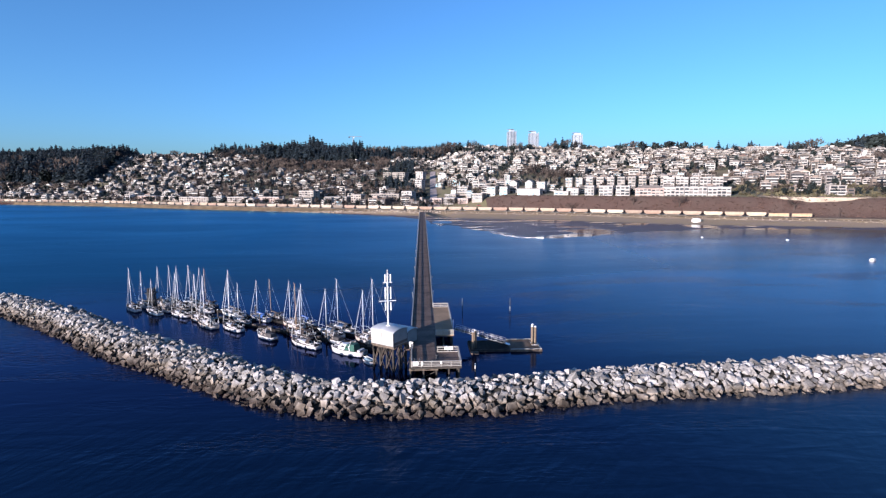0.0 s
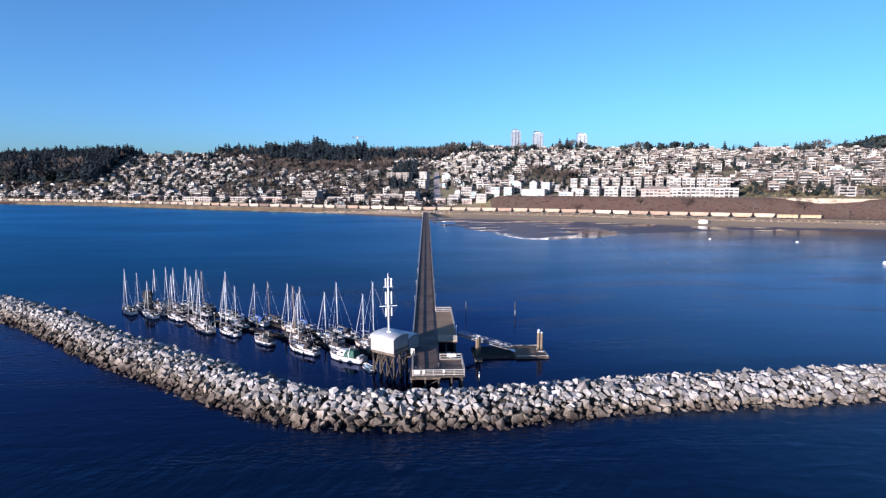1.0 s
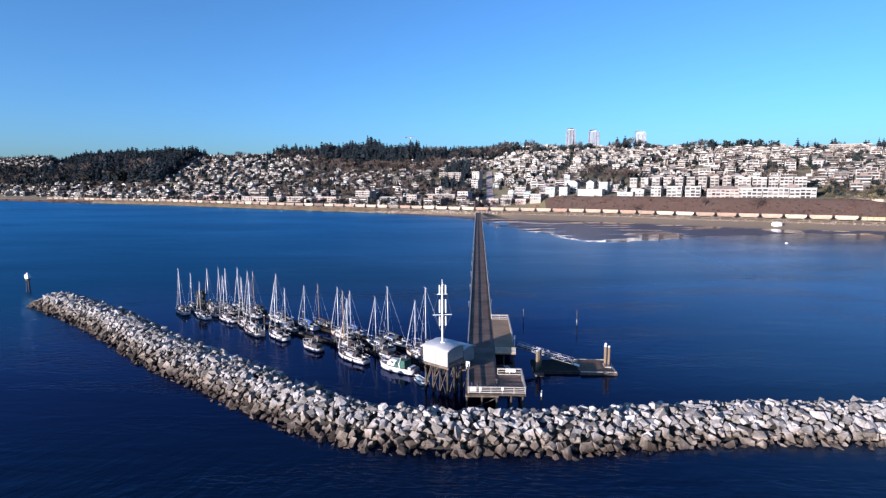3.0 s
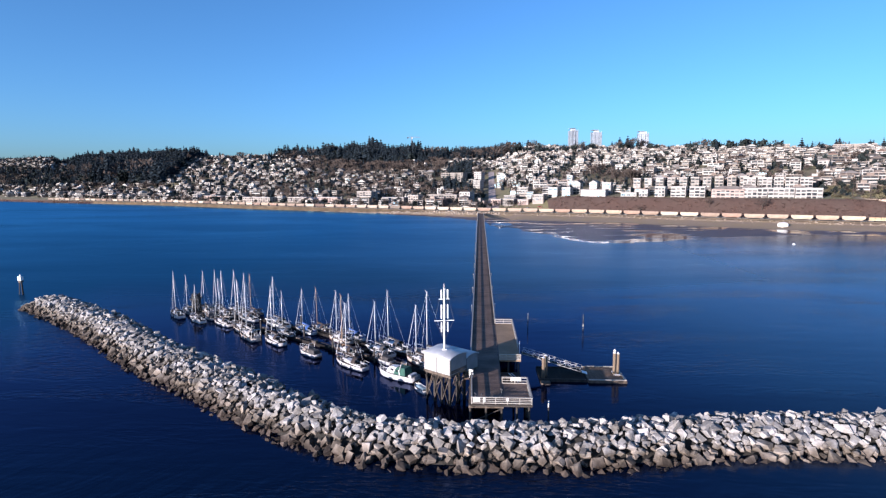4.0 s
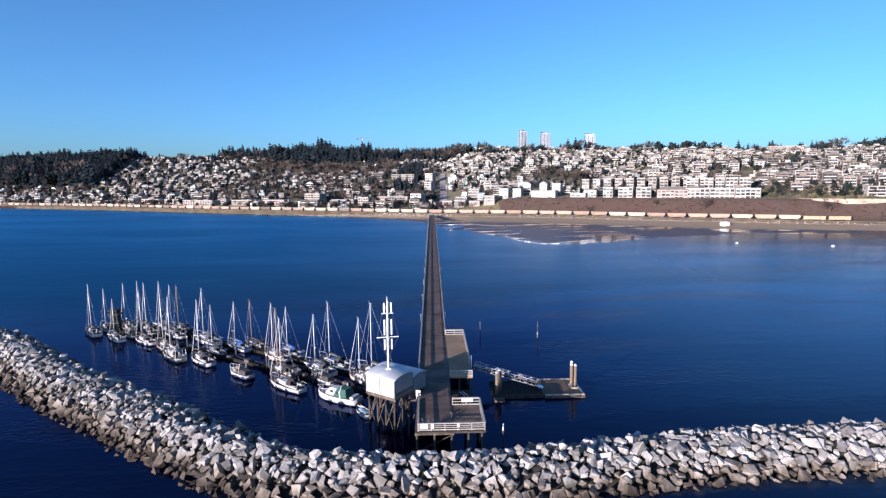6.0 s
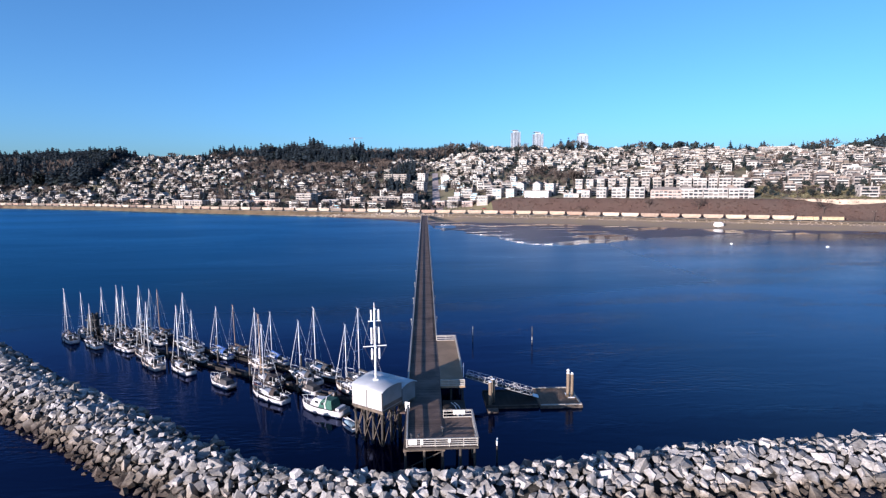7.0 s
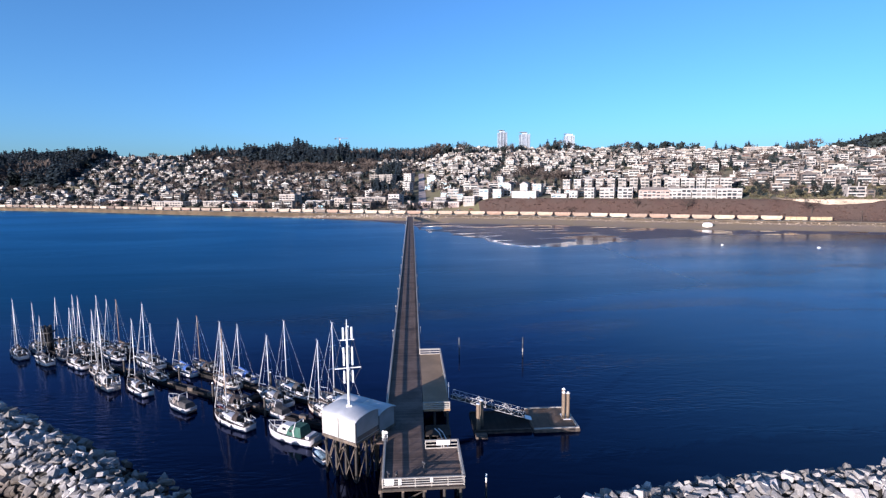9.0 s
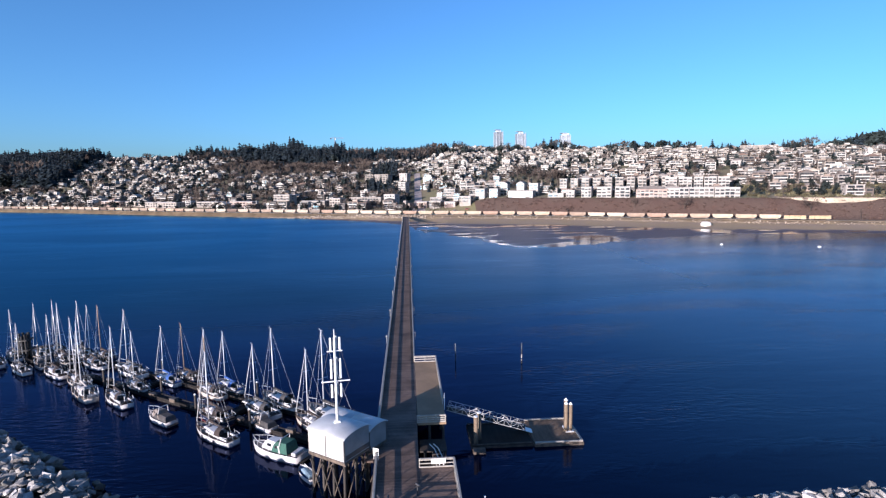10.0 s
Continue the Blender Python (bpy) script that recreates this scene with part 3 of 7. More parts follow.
def rail_run(parent, a, b, rails=(0.16, 0.6, 1.04), gap=2.4, post=0.11, single=True, width=0.15, board=0.17, cap_z=1.1):
    """Posts and level rails from a to b at deck height."""
    a, b = Vector(a), Vector(b)
    n = max(1, round((b - a).length / gap))
    w = (b - a).normalized()
    turn = Matrix.Rotation(math.atan2(w.y, w.x), 4, "Z")
    length = (b - a).length
    proto = Mesh().slab(-post / 2, -post / 2, 0, post / 2, post / 2, cap_z, 0.02)
    if single:
        me = proto.data("post", [RAIL])
        for i in range(n + 1):
            q = part("post", me, RAIL, parent)
            q.matrix_basis = Matrix.Translation(a + w * (length * i / n)) @ turn
    else:
        joined = Mesh()
        for i in range(n + 1):
            joined.add(proto, Matrix.Translation(a + w * (length * i / n)) @ turn)
        part("far_posts", joined, RAIL, parent, kind="stuff")
    for h in rails:
        deep = board + 0.05 if h < 0.3 else board
        bar = Mesh().slab(0, -width / 2 - 0.03, h - deep, length, -width / 2 + 0.06, h, 0.015)
        q = part("rail", bar, RAIL, parent)
        q.matrix_basis = Matrix.Translation(a) @ turn
    cap = Mesh().slab(-0.06, -0.12, cap_z, length + 0.06, 0.12, cap_z + 0.07, 0.015)
    q = part("top_rail", cap, RAIL, parent)
    q.matrix_basis = Matrix.Translation(a) @ turn


def build_pier():
    pier = thing("pier", "long weathered timber pier with boarded deck on dark piles", "pier")
    edge = [(FRONT_X, -0.6), (RIGHT_X, -0.6), (RIGHT_X + SKEW * 474, 474), (LEFT_X + SKEW * 474, 474), (LEFT_X + SKEW * 24, 24)]
    deck = Mesh().solid([(x, y, z) for z in (DECK_Z - 0.28, DECK_Z) for x, y in edge], [(4, 3, 2, 1, 0), (5, 6, 7, 8, 9)] + [(i, (i + 1) % 5, 5 + (i + 1) % 5, 5 + i) for i in range(5)])
    part("deck", deck, DECK, pier, "grey-brown boarded deck")
    part("end_platform", Mesh().slab(RIGHT_X + 0.004, -0.6, DECK_Z - 0.28, 6.75, 8.4, DECK_Z - 0.004, 0.02), DECK, pier, "boarded end platform")
    part("side_platform", Mesh().slab(RIGHT_X + 0.15, 20.4, DECK_Z - 0.28, 6.6, 47.2, DECK_Z - 0.004, 0.02), material("tan_platform", (0.27, 0.182, 0.112), 0.85, vary=0.2, scale=0.3, fine=6, bump=0.2), pier, "plain tan side platform")
    for x in (LEFT_X + 0.2, -0.4, RIGHT_X - 0.2):
        part("stringer", Mesh().solid([(x + q + SKEW * y, y, z) for y in (-0.5, 473) for z in (DECK_Z - 0.68, DECK_Z - 0.285) for q in (-0.15, 0.15)], [(0, 1, 3, 2), (6, 7, 5, 4), (0, 4, 5, 1), (2, 3, 7, 6), (0, 2, 6, 4), (1, 5, 7, 3)]), TIMBER, pier)
    # pile-dark fascia paints the shade under the platform edge
    part("end_fascia", Mesh().box(FRONT_X + 0.02, -0.72, DECK_Z - 0.3, 6.73, -0.604, DECK_Z - 0.02), PILE, pier)
    # pile bents: a cap beam on piles, with a light-coloured beam end standing out on each side
    cap = Mesh().slab(LEFT_X + 0.05, -0.17, DECK_Z - 1.0, RIGHT_X - 0.05, 0.17, DECK_Z - 0.69, 0.03).data("cap_beam", [TIMBER])
    pile = Mesh().tube((0, 0, -4.5), (0, 0, DECK_Z - 1.0), 0.2, 0.18, 8).data("pile", [PILE], True)
    brace = Mesh().tube((LEFT_X, 0.2, 0.4), (RIGHT_X, 0.2, DECK_Z - 1.1), 0.09, None, 5).data("brace", [PILE])
    far = Mesh()
    for i in range(78):
        y = 0.5 + i * 6.05
        lean = SKEW * y
        if y < 190:
            part("cap_beam", cap, TIMBER, pier).location = (lean, y, 0)
            if i % 2 == 0:
                part("brace", brace, PILE, pier).location = (lean, y, 0)
            for x in (LEFT_X + 0.3, -0.4, RIGHT_X - 0.3):
                part("pile", pile, PILE, pier).location = (x + lean, y, 0)
        else:
            far.box(LEFT_X + 0.05 + lean, y - 0.17, DECK_Z - 1.0, RIGHT_X - 0.05 + lean, y + 0.17, DECK_Z - 0.69)
            for x in (LEFT_X + 0.3, RIGHT_X - 0.3):
                far.tube((x + lean, y, -4), (x + lean, y, DECK_Z - 1.0), 0.2, 0.18, 6)
    part("far_bents", far, PILE, pier, kind="stuff")
    for x, y in ((6.3, 0.2), (6.3, 4.2), (6.3, 8.0), (4.4, 0.2), (4.4, 8.0), (6.2, 21), (6.2, 27), (6.2, 33.5), (6.2, 40), (6.2, 46.6), (4.2, 21), (4.2, 33), (4.2, 46)):
        q = part("pile", pile, PILE, pier)
        q.location = (x, y, DECK_Z * 0 + 0.3)
    part("platform_beam", Mesh().box(RIGHT_X + 0.3, 7.9, DECK_Z - 0.7, 6.7, 8.2, DECK_Z - 0.285), TIMBER, pier)
    # small lamp standards along both edges
    knob = Mesh().tube((0, 0, 0), (0, 0, 1.5), 0.05, 0.04, 6)
    knob.slab(-0.16, -0.16, 1.5, 0.16, 0.16, 1.82, 0.05)
    kd = knob.data("light_bollard", [RAIL])
    for i in range(18):
        y = 62 + i * 24.2
        for x, dy in ((LEFT_X - 0.35, 0), (RIGHT_X + 0.35, 2.0)):
            part("light_bollard", kd, RAIL, pier, "small pale light on the pier edge").location = (x + SKEW * y, y + dy, DECK_Z - 0.7)
    left = thing("pier_railing", "pale painted timber railing along the open pier edge", "railing", "pier railings")
    rail_run(left, (LEFT_X + 0.12, 17.4, DECK_Z), (LEFT_X + 0.1 + SKEW * 150, 150, DECK_Z), rails=(0.22, 0.67), cap_z=1.12)
    rail_run(left, (LEFT_X + 0.1 + SKEW * 150, 150, DECK_Z), (LEFT_X + 0.1 + SKEW * 473, 473, DECK_Z), rails=(0.22, 0.67), cap_z=1.12, single=False)
    stub = thing("pier_railing", "pale painted timber railing beside the shed", "railing", "pier railings")
    rail_run(stub, (FRONT_X + 0.1, -0.5, DECK_Z), (FRONT_X - 0.08, 10.4, DECK_Z), rails=(0.22, 0.67), cap_z=1.12)
    right = thing("pier_railing", "pale painted timber railing along the straight pier edge", "railing", "pier railings")
    rail_run(right, (RIGHT_X - 0.1 + SKEW * 47, 47.2, DECK_Z), (RIGHT_X - 0.1 + SKEW * 150, 150, DECK_Z))
    rail_run(right, (RIGHT_X - 0.1 + SKEW * 150, 150, DECK_Z), (RIGHT_X - 0.1 + SKEW * 473, 473, DECK_Z), single=False)
    front = thing("end_railing", "pale four-bar railing across the pier end", "railing", "pier railings")
    rail_run(front, (FRONT_X + 0.05, -0.5, DECK_Z), (6.65, -0.5, DECK_Z), gap=1.95, rails=(0.28, 0.56, 0.84, 1.12), board=0.085)
    inner = thing("end_railing", "pale railing beside the opening, with a notice board", "railing", "pier railings")
    rail_run(inner, (RIGHT_X + 0.1, 8.3, DECK_Z), (6.65, 8.3, DECK_Z), gap=2.1, board=0.11)
    rail_run(inner, (6.65, 8.3, DECK_Z), (6.65, -0.5, DECK_Z), gap=2.2, board=0.1)
    side = thing("end_railing", "pale railing round the tan side platform", "railing", "pier railings")
    rail_run(side, (RIGHT_X + 0.1, 47.1, DECK_Z), (6.5, 47.1, DECK_Z), gap=2.0)
    rail_run(side, (6.5, 47.1, DECK_Z), (6.5, 26.8, DECK_Z), gap=2.2, rails=(0.6, 1.1))
    rail_run(side, (6.5, 20.5, DECK_Z), (RIGHT_X + 0.1, 20.5, DECK_Z), gap=1.4, rails=(0.22, 0.5, 0.8, 1.1))
    # notice boards; their small print shows as bars
    for x, y, w, h in ((-1.9, -0.62, 1.05, 0.72), (-0.7, -0.62, 0.34, 0.72), (2.9, -0.62, 0.32, 0.5), (4.75, 8.16, 1.75, 0.62)):
        board = thing("notice_board", "white notice board fixed to the end railing", "sign", "notice boards", pose(x, y, DECK_Z))
        part("panel", Mesh().slab(-w / 2, -0.03, 1.12 - h, w / 2, 0.02, 1.12, 0.01), WHITE, board)
        for k in range(3):
            part("text_line", Mesh().box(-w * 0.36, -0.036, 1.0 - h * (0.2 + 0.22 * k), w * (0.34 - 0.1 * k), -0.031, 1.04 - h * (0.2 + 0.22 * k)), DARK, board)
    for x, y, a in ((-2.1, 0.7, 20), (-1.1, 0.55, -15), (2.1, 2.6, 40)):
        viewer = thing("viewing_scope", "dark pedestal telescope on the pier end deck", "telescope", "pier end scopes", pose(x, y, DECK_Z, rz=a))
        part("base", Mesh().tube((0, 0, 0), (0, 0, 0.06), 0.2, 0.18, 10), DARK, viewer)
        part("pedestal", Mesh().tube((0, 0, 0.06), (0, 0, 1.05), 0.07, 0.06, 8), DARK, viewer)
        part("scope_body", Mesh().tube((0, -0.3, 1.15), (0, 0.24, 1.22), 0.13, 0.1, 10), DARK, viewer)
        part("yoke", Mesh().box(-0.16, -0.06, 1.0, 0.16, 0.06, 1.1), DARK, viewer)


build_pier()


# ------------------------------------------------------------------ sheds on piles and the antenna
SHED_TURN = -35.9


def barrel(width, depth, eave, ridge, over, thick=0.08, n=14):
    """An arched sheet roof along x."""
    me = Mesh()
    hd = depth / 2 + 0.12
    for x in (-width / 2 - over, width / 2 + over):
        for t in (0, thick):
            for i in range(n + 1):
                a = math.pi * i / n
                me.v.append((x, -math.cos(a) * (hd + t), eave + math.sin(a) ** 1.25 * (ridge - eave) + t))
    r = n + 1
    for i in range(n):
        me.f += [(r + i, r + i + 1, 3 * r + i + 1, 3 * r + i), (i + 1, i, 2 * r + i, 2 * r + i + 1), (i, i + 1, r + i + 1, r + i), (2 * r + i + 1, 2 * r + i, 3 * r + i, 3 * r + i + 1)]
    me.f += [(0, r, 3 * r, 2 * r), (n, 2 * r + n, 3 * r + n, r + n)]
    me.m = [0] * len(me.f)
    return me


def gable(x0, x1, depth, eave, ridge, n=14):
    me = Mesh()
    pts = [(-math.cos(math.pi * i / n) * depth / 2, eave + math.sin(math.pi * i / n) ** 1.25 * (ridge - eave)) for i in range(n + 1)]
    pts = [(-depth / 2, eave - 0.002), *pts[1:-1], (depth / 2, eave - 0.002)]
    k = len(pts)
    me.v = [(x0, y, z) for y, z in pts] + [(x1, y, z) for y, z in pts]
    me.f = [tuple(range(k - 1, -1, -1)), tuple(range(k, 2 * k))] + [(i, (i + 1) % k, k + (i + 1) % k, k + i) for i in range(k)]
    me.m = [0] * len(me.f)
    return me


def shed(name, label, centre, width, depth, floor, eave, ridge, seams, splits):
    m = pose(centre[0], centre[1], 0, rz=SHED_TURN)
    s = thing(name, label, "shed", "pier sheds", m)
    part("wall", Mesh().slab(-width / 2, -depth / 2, floor, width / 2, depth / 2, eave, 0.03), SHED, s, "white painted cladding")
    # east gable and end wall get a darker colour that paints their shade
    for x0, x1, mat in ((-width / 2, -width / 2 + 0.1, SHED), (width / 2 - 0.1, width / 2 + 0.03, GREY_AND_SHADE)):
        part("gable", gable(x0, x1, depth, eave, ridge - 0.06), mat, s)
    part("end_wall", Mesh().box(width / 2 + 0.003, -depth / 2 + 0.06, floor, width / 2 + 0.03, depth / 2 - 0.06, eave - 0.004), GREY_AND_SHADE, s, "end wall with its shade painted grey")
    for x in seams:
        part("seam_batten", Mesh().box(x - 0.05, -depth / 2 - 0.05, floor + 0.05, x + 0.05, -depth / 2 - 0.002, eave - 0.03), DARK, s)
    for x in (-width / 2, width / 2):
        part("corner_trim", Mesh().box(x - 0.06, -depth / 2 - 0.06, floor, x + 0.06, -depth / 2 + 0.06, eave), DARK if x > 0 else SHED, s)
    part("skirt_beam", Mesh().box(-width / 2 - 0.12, -depth / 2 - 0.12, floor - 0.28, width / 2 + 0.12, depth / 2 + 0.12, floor - 0.004), TIMBER, s)
    step = (width + 0.5) / splits
    for k in range(splits):
        roof = barrel(step - 0.06, depth, eave, ridge, 0.0)
        q = part("roof_sheet", roof, ROOFMETAL, s, "pale arched metal roof", smooth=True)
        q.location = (-width / 2 - 0.25 + step * (k + 0.5), 0, 0)
    return s, m


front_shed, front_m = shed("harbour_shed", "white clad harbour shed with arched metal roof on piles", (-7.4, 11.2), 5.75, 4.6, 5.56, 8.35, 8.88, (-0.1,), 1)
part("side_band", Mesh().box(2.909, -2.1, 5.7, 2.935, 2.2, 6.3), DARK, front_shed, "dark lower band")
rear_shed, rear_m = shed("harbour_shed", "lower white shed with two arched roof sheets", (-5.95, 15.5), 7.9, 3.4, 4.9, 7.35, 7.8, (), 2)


def stilts(centre, width, depth, top, nx, ny, seed):
    rng = random.Random(seed)
    s = thing("shed_piling", "dark criss-cross timber piling under the white shed", "piling", "", pose(centre[0], centre[1], 0, rz=SHED_TURN))
    pts = [(-width / 2 + width * i / (nx - 1), -depth / 2 + depth * j / (ny - 1)) for i in range(nx) for j in range(ny)]
    for x, y in pts:
        part("pile", Mesh().tube((x + rng.uniform(-0.1, 0.1), y, -4), (x, y, top), 0.2, 0.17, 8), PILE, s, smooth=True)
    for i in range(nx - 1):
        for j in (0, ny - 1):
            x0, x1, y = -width / 2 + width * i / (nx - 1), -width / 2 + width * (i + 1) / (nx - 1), -depth / 2 + depth * j / (ny - 1)
            o = -0.26 if j == 0 else 0.26
            # lighter timber on these braces paints the few that catch the sun
            part("brace", Mesh().tube((x0, y + o, 0.3), (x1, y + o, top - 0.3), 0.075, None, 5), TIMBER, s, "weathered diagonal brace in lighter timber that paints sunlight")
            part("brace", Mesh().tube((x1, y + o * 1.6, 0.3), (x0, y + o * 1.6, top - 0.3), 0.075, None, 5), PILE, s)
    for j in range(ny - 1):
        for i in (0, nx - 1):
            x, y0, y1 = -width / 2 + width * i / (nx - 1), -depth / 2 + depth * j / (ny - 1), -depth / 2 + depth * (j + 1) / (ny - 1)
            part("brace", Mesh().tube((x + (0.26 if i else -0.26), y0, 0.3), (x + (0.26 if i else -0.26), y1, top - 0.3), 0.075, None, 5), TIMBER, s)
    for j in range(ny):
        y = -depth / 2 + depth * j / (ny - 1)
        part("beam", Mesh().box(-width / 2 - 0.3, y - 0.14, top - 0.002, width / 2 + 0.3, y + 0.14, top + 0.27 if top > 4.5 else top + 0.2), TIMBER, s)


stilts((-7.4, 11.2), 5.2, 4.1, 5.0, 4, 3, 3)
stilts((-5.95, 15.5), 6.8, 2.8, 4.4, 3, 2, 4)

# low walkway that joins the sheds to the pier, with a small white sign
link = thing("link_walkway", "short timber walkway between shed and pier", "walkway")
part("deck", Mesh().slab(-4.4, 10.4, DECK_Z - 0.2, LEFT_X - 0.01, 17.2, DECK_Z - 0.01, 0.02), DECK, link)
part("beam", Mesh().box(-4.3, 10.6, DECK_Z - 0.5, -4.1, 17.0, DECK_Z - 0.204), TIMBER, link)
for y in (10.8, 13.8, 16.8):
    part("pile", Mesh().tube((-4.2, y, -4), (-4.2, y, DECK_Z - 0.5), 0.17, 0.15, 8), PILE, link)
info = thing("notice_board", "small white notice with dark lines on the pier edge", "sign", "notice boards", pose(-2.9, 10.7, DECK_Z, rz=-25))
part("panel", Mesh().slab(-0.4, -0.03, 0.5, 0.4, 0.03, 1.5, 0.01), WHITE, info)
for k in range(3):
    part("text_line", Mesh().box(-0.36, -0.036, 0.72 + 0.26 * k, 0.36, -0.031, 0.8 + 0.26 * k), DARK, info)
for x in (-0.3, 0.3):
    part("leg", Mesh().tube((x, 0, 0), (x, 0, 0.5), 0.04, None, 6), GALV, info)


def antenna():
    base = front_m @ Vector((-0.4, 0.2, 0))
    a = thing("antenna_mast", "white mobile phone antenna mast on the shed roof", "antenna", "", pose(base.x, base.y, 0, rz=10))
    part("foot", Mesh().slab(-0.4, -0.4, 8.5, 0.4, 0.4, 9.1, 0.05), WHITE, a)
    part("pole", Mesh().tube((0, 0, 8.7), (0, 0, 19.8), 0.19, 0.13, 12), WHITE, a, smooth=True)
    part("finial", Mesh().tube((0, 0, 19.8), (0, 0, 20.8), 0.07, 0.04, 8), WHITE, a)
    part("finial_arm", Mesh().box(-0.35, -0.03, 20.2, 0.35, 0.03, 20.26), DARK, a)
    part("lattice_back", Mesh().path([(0.62, 0.35, 12.6), (0.62, 0.35, 19.2)], 0.06), DARK, a)
    for z, half in ((14.2, 1.75), (18.05, 0.95)):
        part("cross_arm", Mesh().slab(-half, -0.07, z - 0.06, half, 0.07, z + 0.06, 0.02), WHITE, a)
        part("cross_arm", Mesh().slab(-0.07, -half * 0.6, z - 0.06, 0.07, half * 0.6, z + 0.06, 0.02), WHITE, a)
    for z0, z1 in ((12.2, 13.9), (14.6, 17.1), (18.2, 19.8)):
        for x, y in ((-0.5, -0.15), (0.62, -0.1), (0.2, 0.55)):
            box = part("antenna_panel", Mesh().slab(x - 0.12, y - 0.09, z0, x + 0.12, y + 0.09, z1, 0.04), WHITE, a)
            for z in (z0 + 0.3, z1 - 0.3):
                part("bracket", Mesh().tube((x, y, z), (0, 0, z), 0.05, None, 6), DARK, box)
    for z in (12.9, 15.6, 16.6, 18.9):
        part("radio_unit", Mesh().slab(-0.28, 0.15, z - 0.3, 0.12, 0.4, z + 0.3, 0.03), GREY_AND_SHADE, a, "small grey radio unit")
    for s in (-1, 1):
        part("stay", Mesh().path([(s * 1.7, 0, 14.15), (s * 0.7, 0, 12.2), (0, 0, 10.4)], 0.025, 5), DARK, a)
        part("stay", Mesh().tube((s * 1.7, 0, 14.2), (s * 0.8, 0, 18.0), 0.025, None, 5), DARK, a)


antenna()


# ------------------------------------------------------------------ landing float and gangway
def landing():
    f = thing("landing_float", "brown boarded landing float with a pale kerb", "float", "", pose(0, 0, 0))
    part("pontoon", Mesh().slab(19.4, 19.9, -0.3, 26.7, 28.0, 0.42, 0.04), TIMBER, f)
    part("deck", Mesh().slab(19.5, 20.0, 0.424, 26.6, 27.9, 0.5, 0.02), FLOAT_DECK, f)
    for x0, y0, x1, y1 in ((19.5, 20.0, 26.6, 20.3), (19.5, 27.6, 26.6, 27.9), (26.3, 20.31, 26.6, 27.59)):
        part("kerb", Mesh().slab(x0, y0, 0.504, x1, y1, 0.68, 0.03), RAIL, f)
    # half of the float, split off and coloured near-black to paint the pier's shadow
    shaded = thing("landing_float", "part of the landing float under the gangway, coloured dark as its shadow", "float", "", pose(0, 0, 0))
    part("pontoon", Mesh().slab(10.2, 20.2, -0.3, 19.3, 27.6, 0.3, 0.04), PILE, shaded)
    part("deck", Mesh().slab(10.3, 20.3, 0.304, 19.2, 27.5, 0.38, 0.02), DARK_FLOAT, shaded)
    for y in (20.3, 27.2):
        part("kerb", Mesh().slab(10.3, y, 0.384, 19.2, y + 0.3, 0.56, 0.03), PILE, shaded)
    part("pile_guide", Mesh().slab(24.9, 23.0, 0.504, 26.2, 25.2, 0.62, 0.03), GALV, f)
    for x, y, h, n in ((25.0, 23.4, 4.9, 0), (25.75, 23.6, 4.7, 1), (25.3, 24.5, 5.0, 2)):
        p = thing("mooring_pile", "brown mooring pile with white cap at the float", "pile", "mooring piles", pose(x, y, 0))
        part("shaft", Mesh().tube((0, 0, -4.5), (0, 0, h), 0.34, 0.3, 10), OLDPILE, p, smooth=True)
        part("cap", Mesh().tube((0, 0, h), (0, 0, h + 0.3), 0.33, 0.06, 10), WHITE, p, "white conical cap")
    for y in (21.1, 22.4):
        p = thing("mooring_pile", "dark weathered pile that holds the gangway", "pile", "mooring piles", pose(10.9 + (y - 21) * 0.5, y, 0))
        part("shaft", Mesh().tube((0, 0, -4.5), (0, 0, 4.5), 0.36, 0.32, 10), OLDPILE, p, smooth=True)
        part("cap", Mesh().tube((0, 0, 4.5), (0, 0, 4.6), 0.36, 0.28, 10), GALV, p)
    lad = thing("pile_collar", "dark float collar round the gangway piles", "collar")
    part("frame", Mesh().slab(10.3, 18.6, 0.0, 12.1, 19.85, 0.4, 0.05), TIMBER, lad)

    a, b = Vector((7.0, 25.25, DECK_Z - 0.0)), Vector((18.9, 24.2, 0.85))
    w = b - a
    length = w.length
    x = w.normalized()
    y = Vector((0, 0, 1)).cross(x).normalized()
    z = x.cross(y)
    m = Matrix((x, y, z)).transposed().to_4x4()
    m.translation = a
    g = thing("gangway", "white trussed aluminium gangway down to the float", "gangway", "", m)
    part("walk_deck", Mesh().slab(0, -0.75, -0.12, length, 0.75, 0, 0.01), DARK_FLOAT, g)
    n = 11
    for s in (-0.78, 0.78):
        part("top_chord", Mesh().tube((0.2, s, 0.95), (length - 0.2, s, 0.95), 0.04, None, 6), ALU, g)
        part("bottom_chord", Mesh().tube((0, s, 0), (length, s, 0), 0.045, None, 6), ALU, g)
        for i in range(n + 1):
            px = 0.2 + (length - 0.4) * i / n
            part("upright", Mesh().tube((px, s, 0), (px, s, 0.95), 0.028, None, 6), ALU, g)
            if i < n:
                q = px + (length - 0.4) / n
                p0, p1 = (px, q) if i % 2 else (q, px)
                part("diagonal", Mesh().tube((p0, s, 0.03), (p1, s, 0.92), 0.028, None, 5), ALU, g)
    part("end_plate", Mesh().slab(length - 0.1, -0.7, -0.12, length + 1.2, 0.7, -0.06, 0.01), GALV, g)
    for px in (4.4, 8.9):
        part("hoop", Mesh().path([(px + 0.45 * math.cos(t), -0.78, 0.95 + 0.4 * math.sin(t)) for t in (0, 0.6, 1.2, 1.9, 2.5, 3.14)], 0.045, 5), ALU, g)
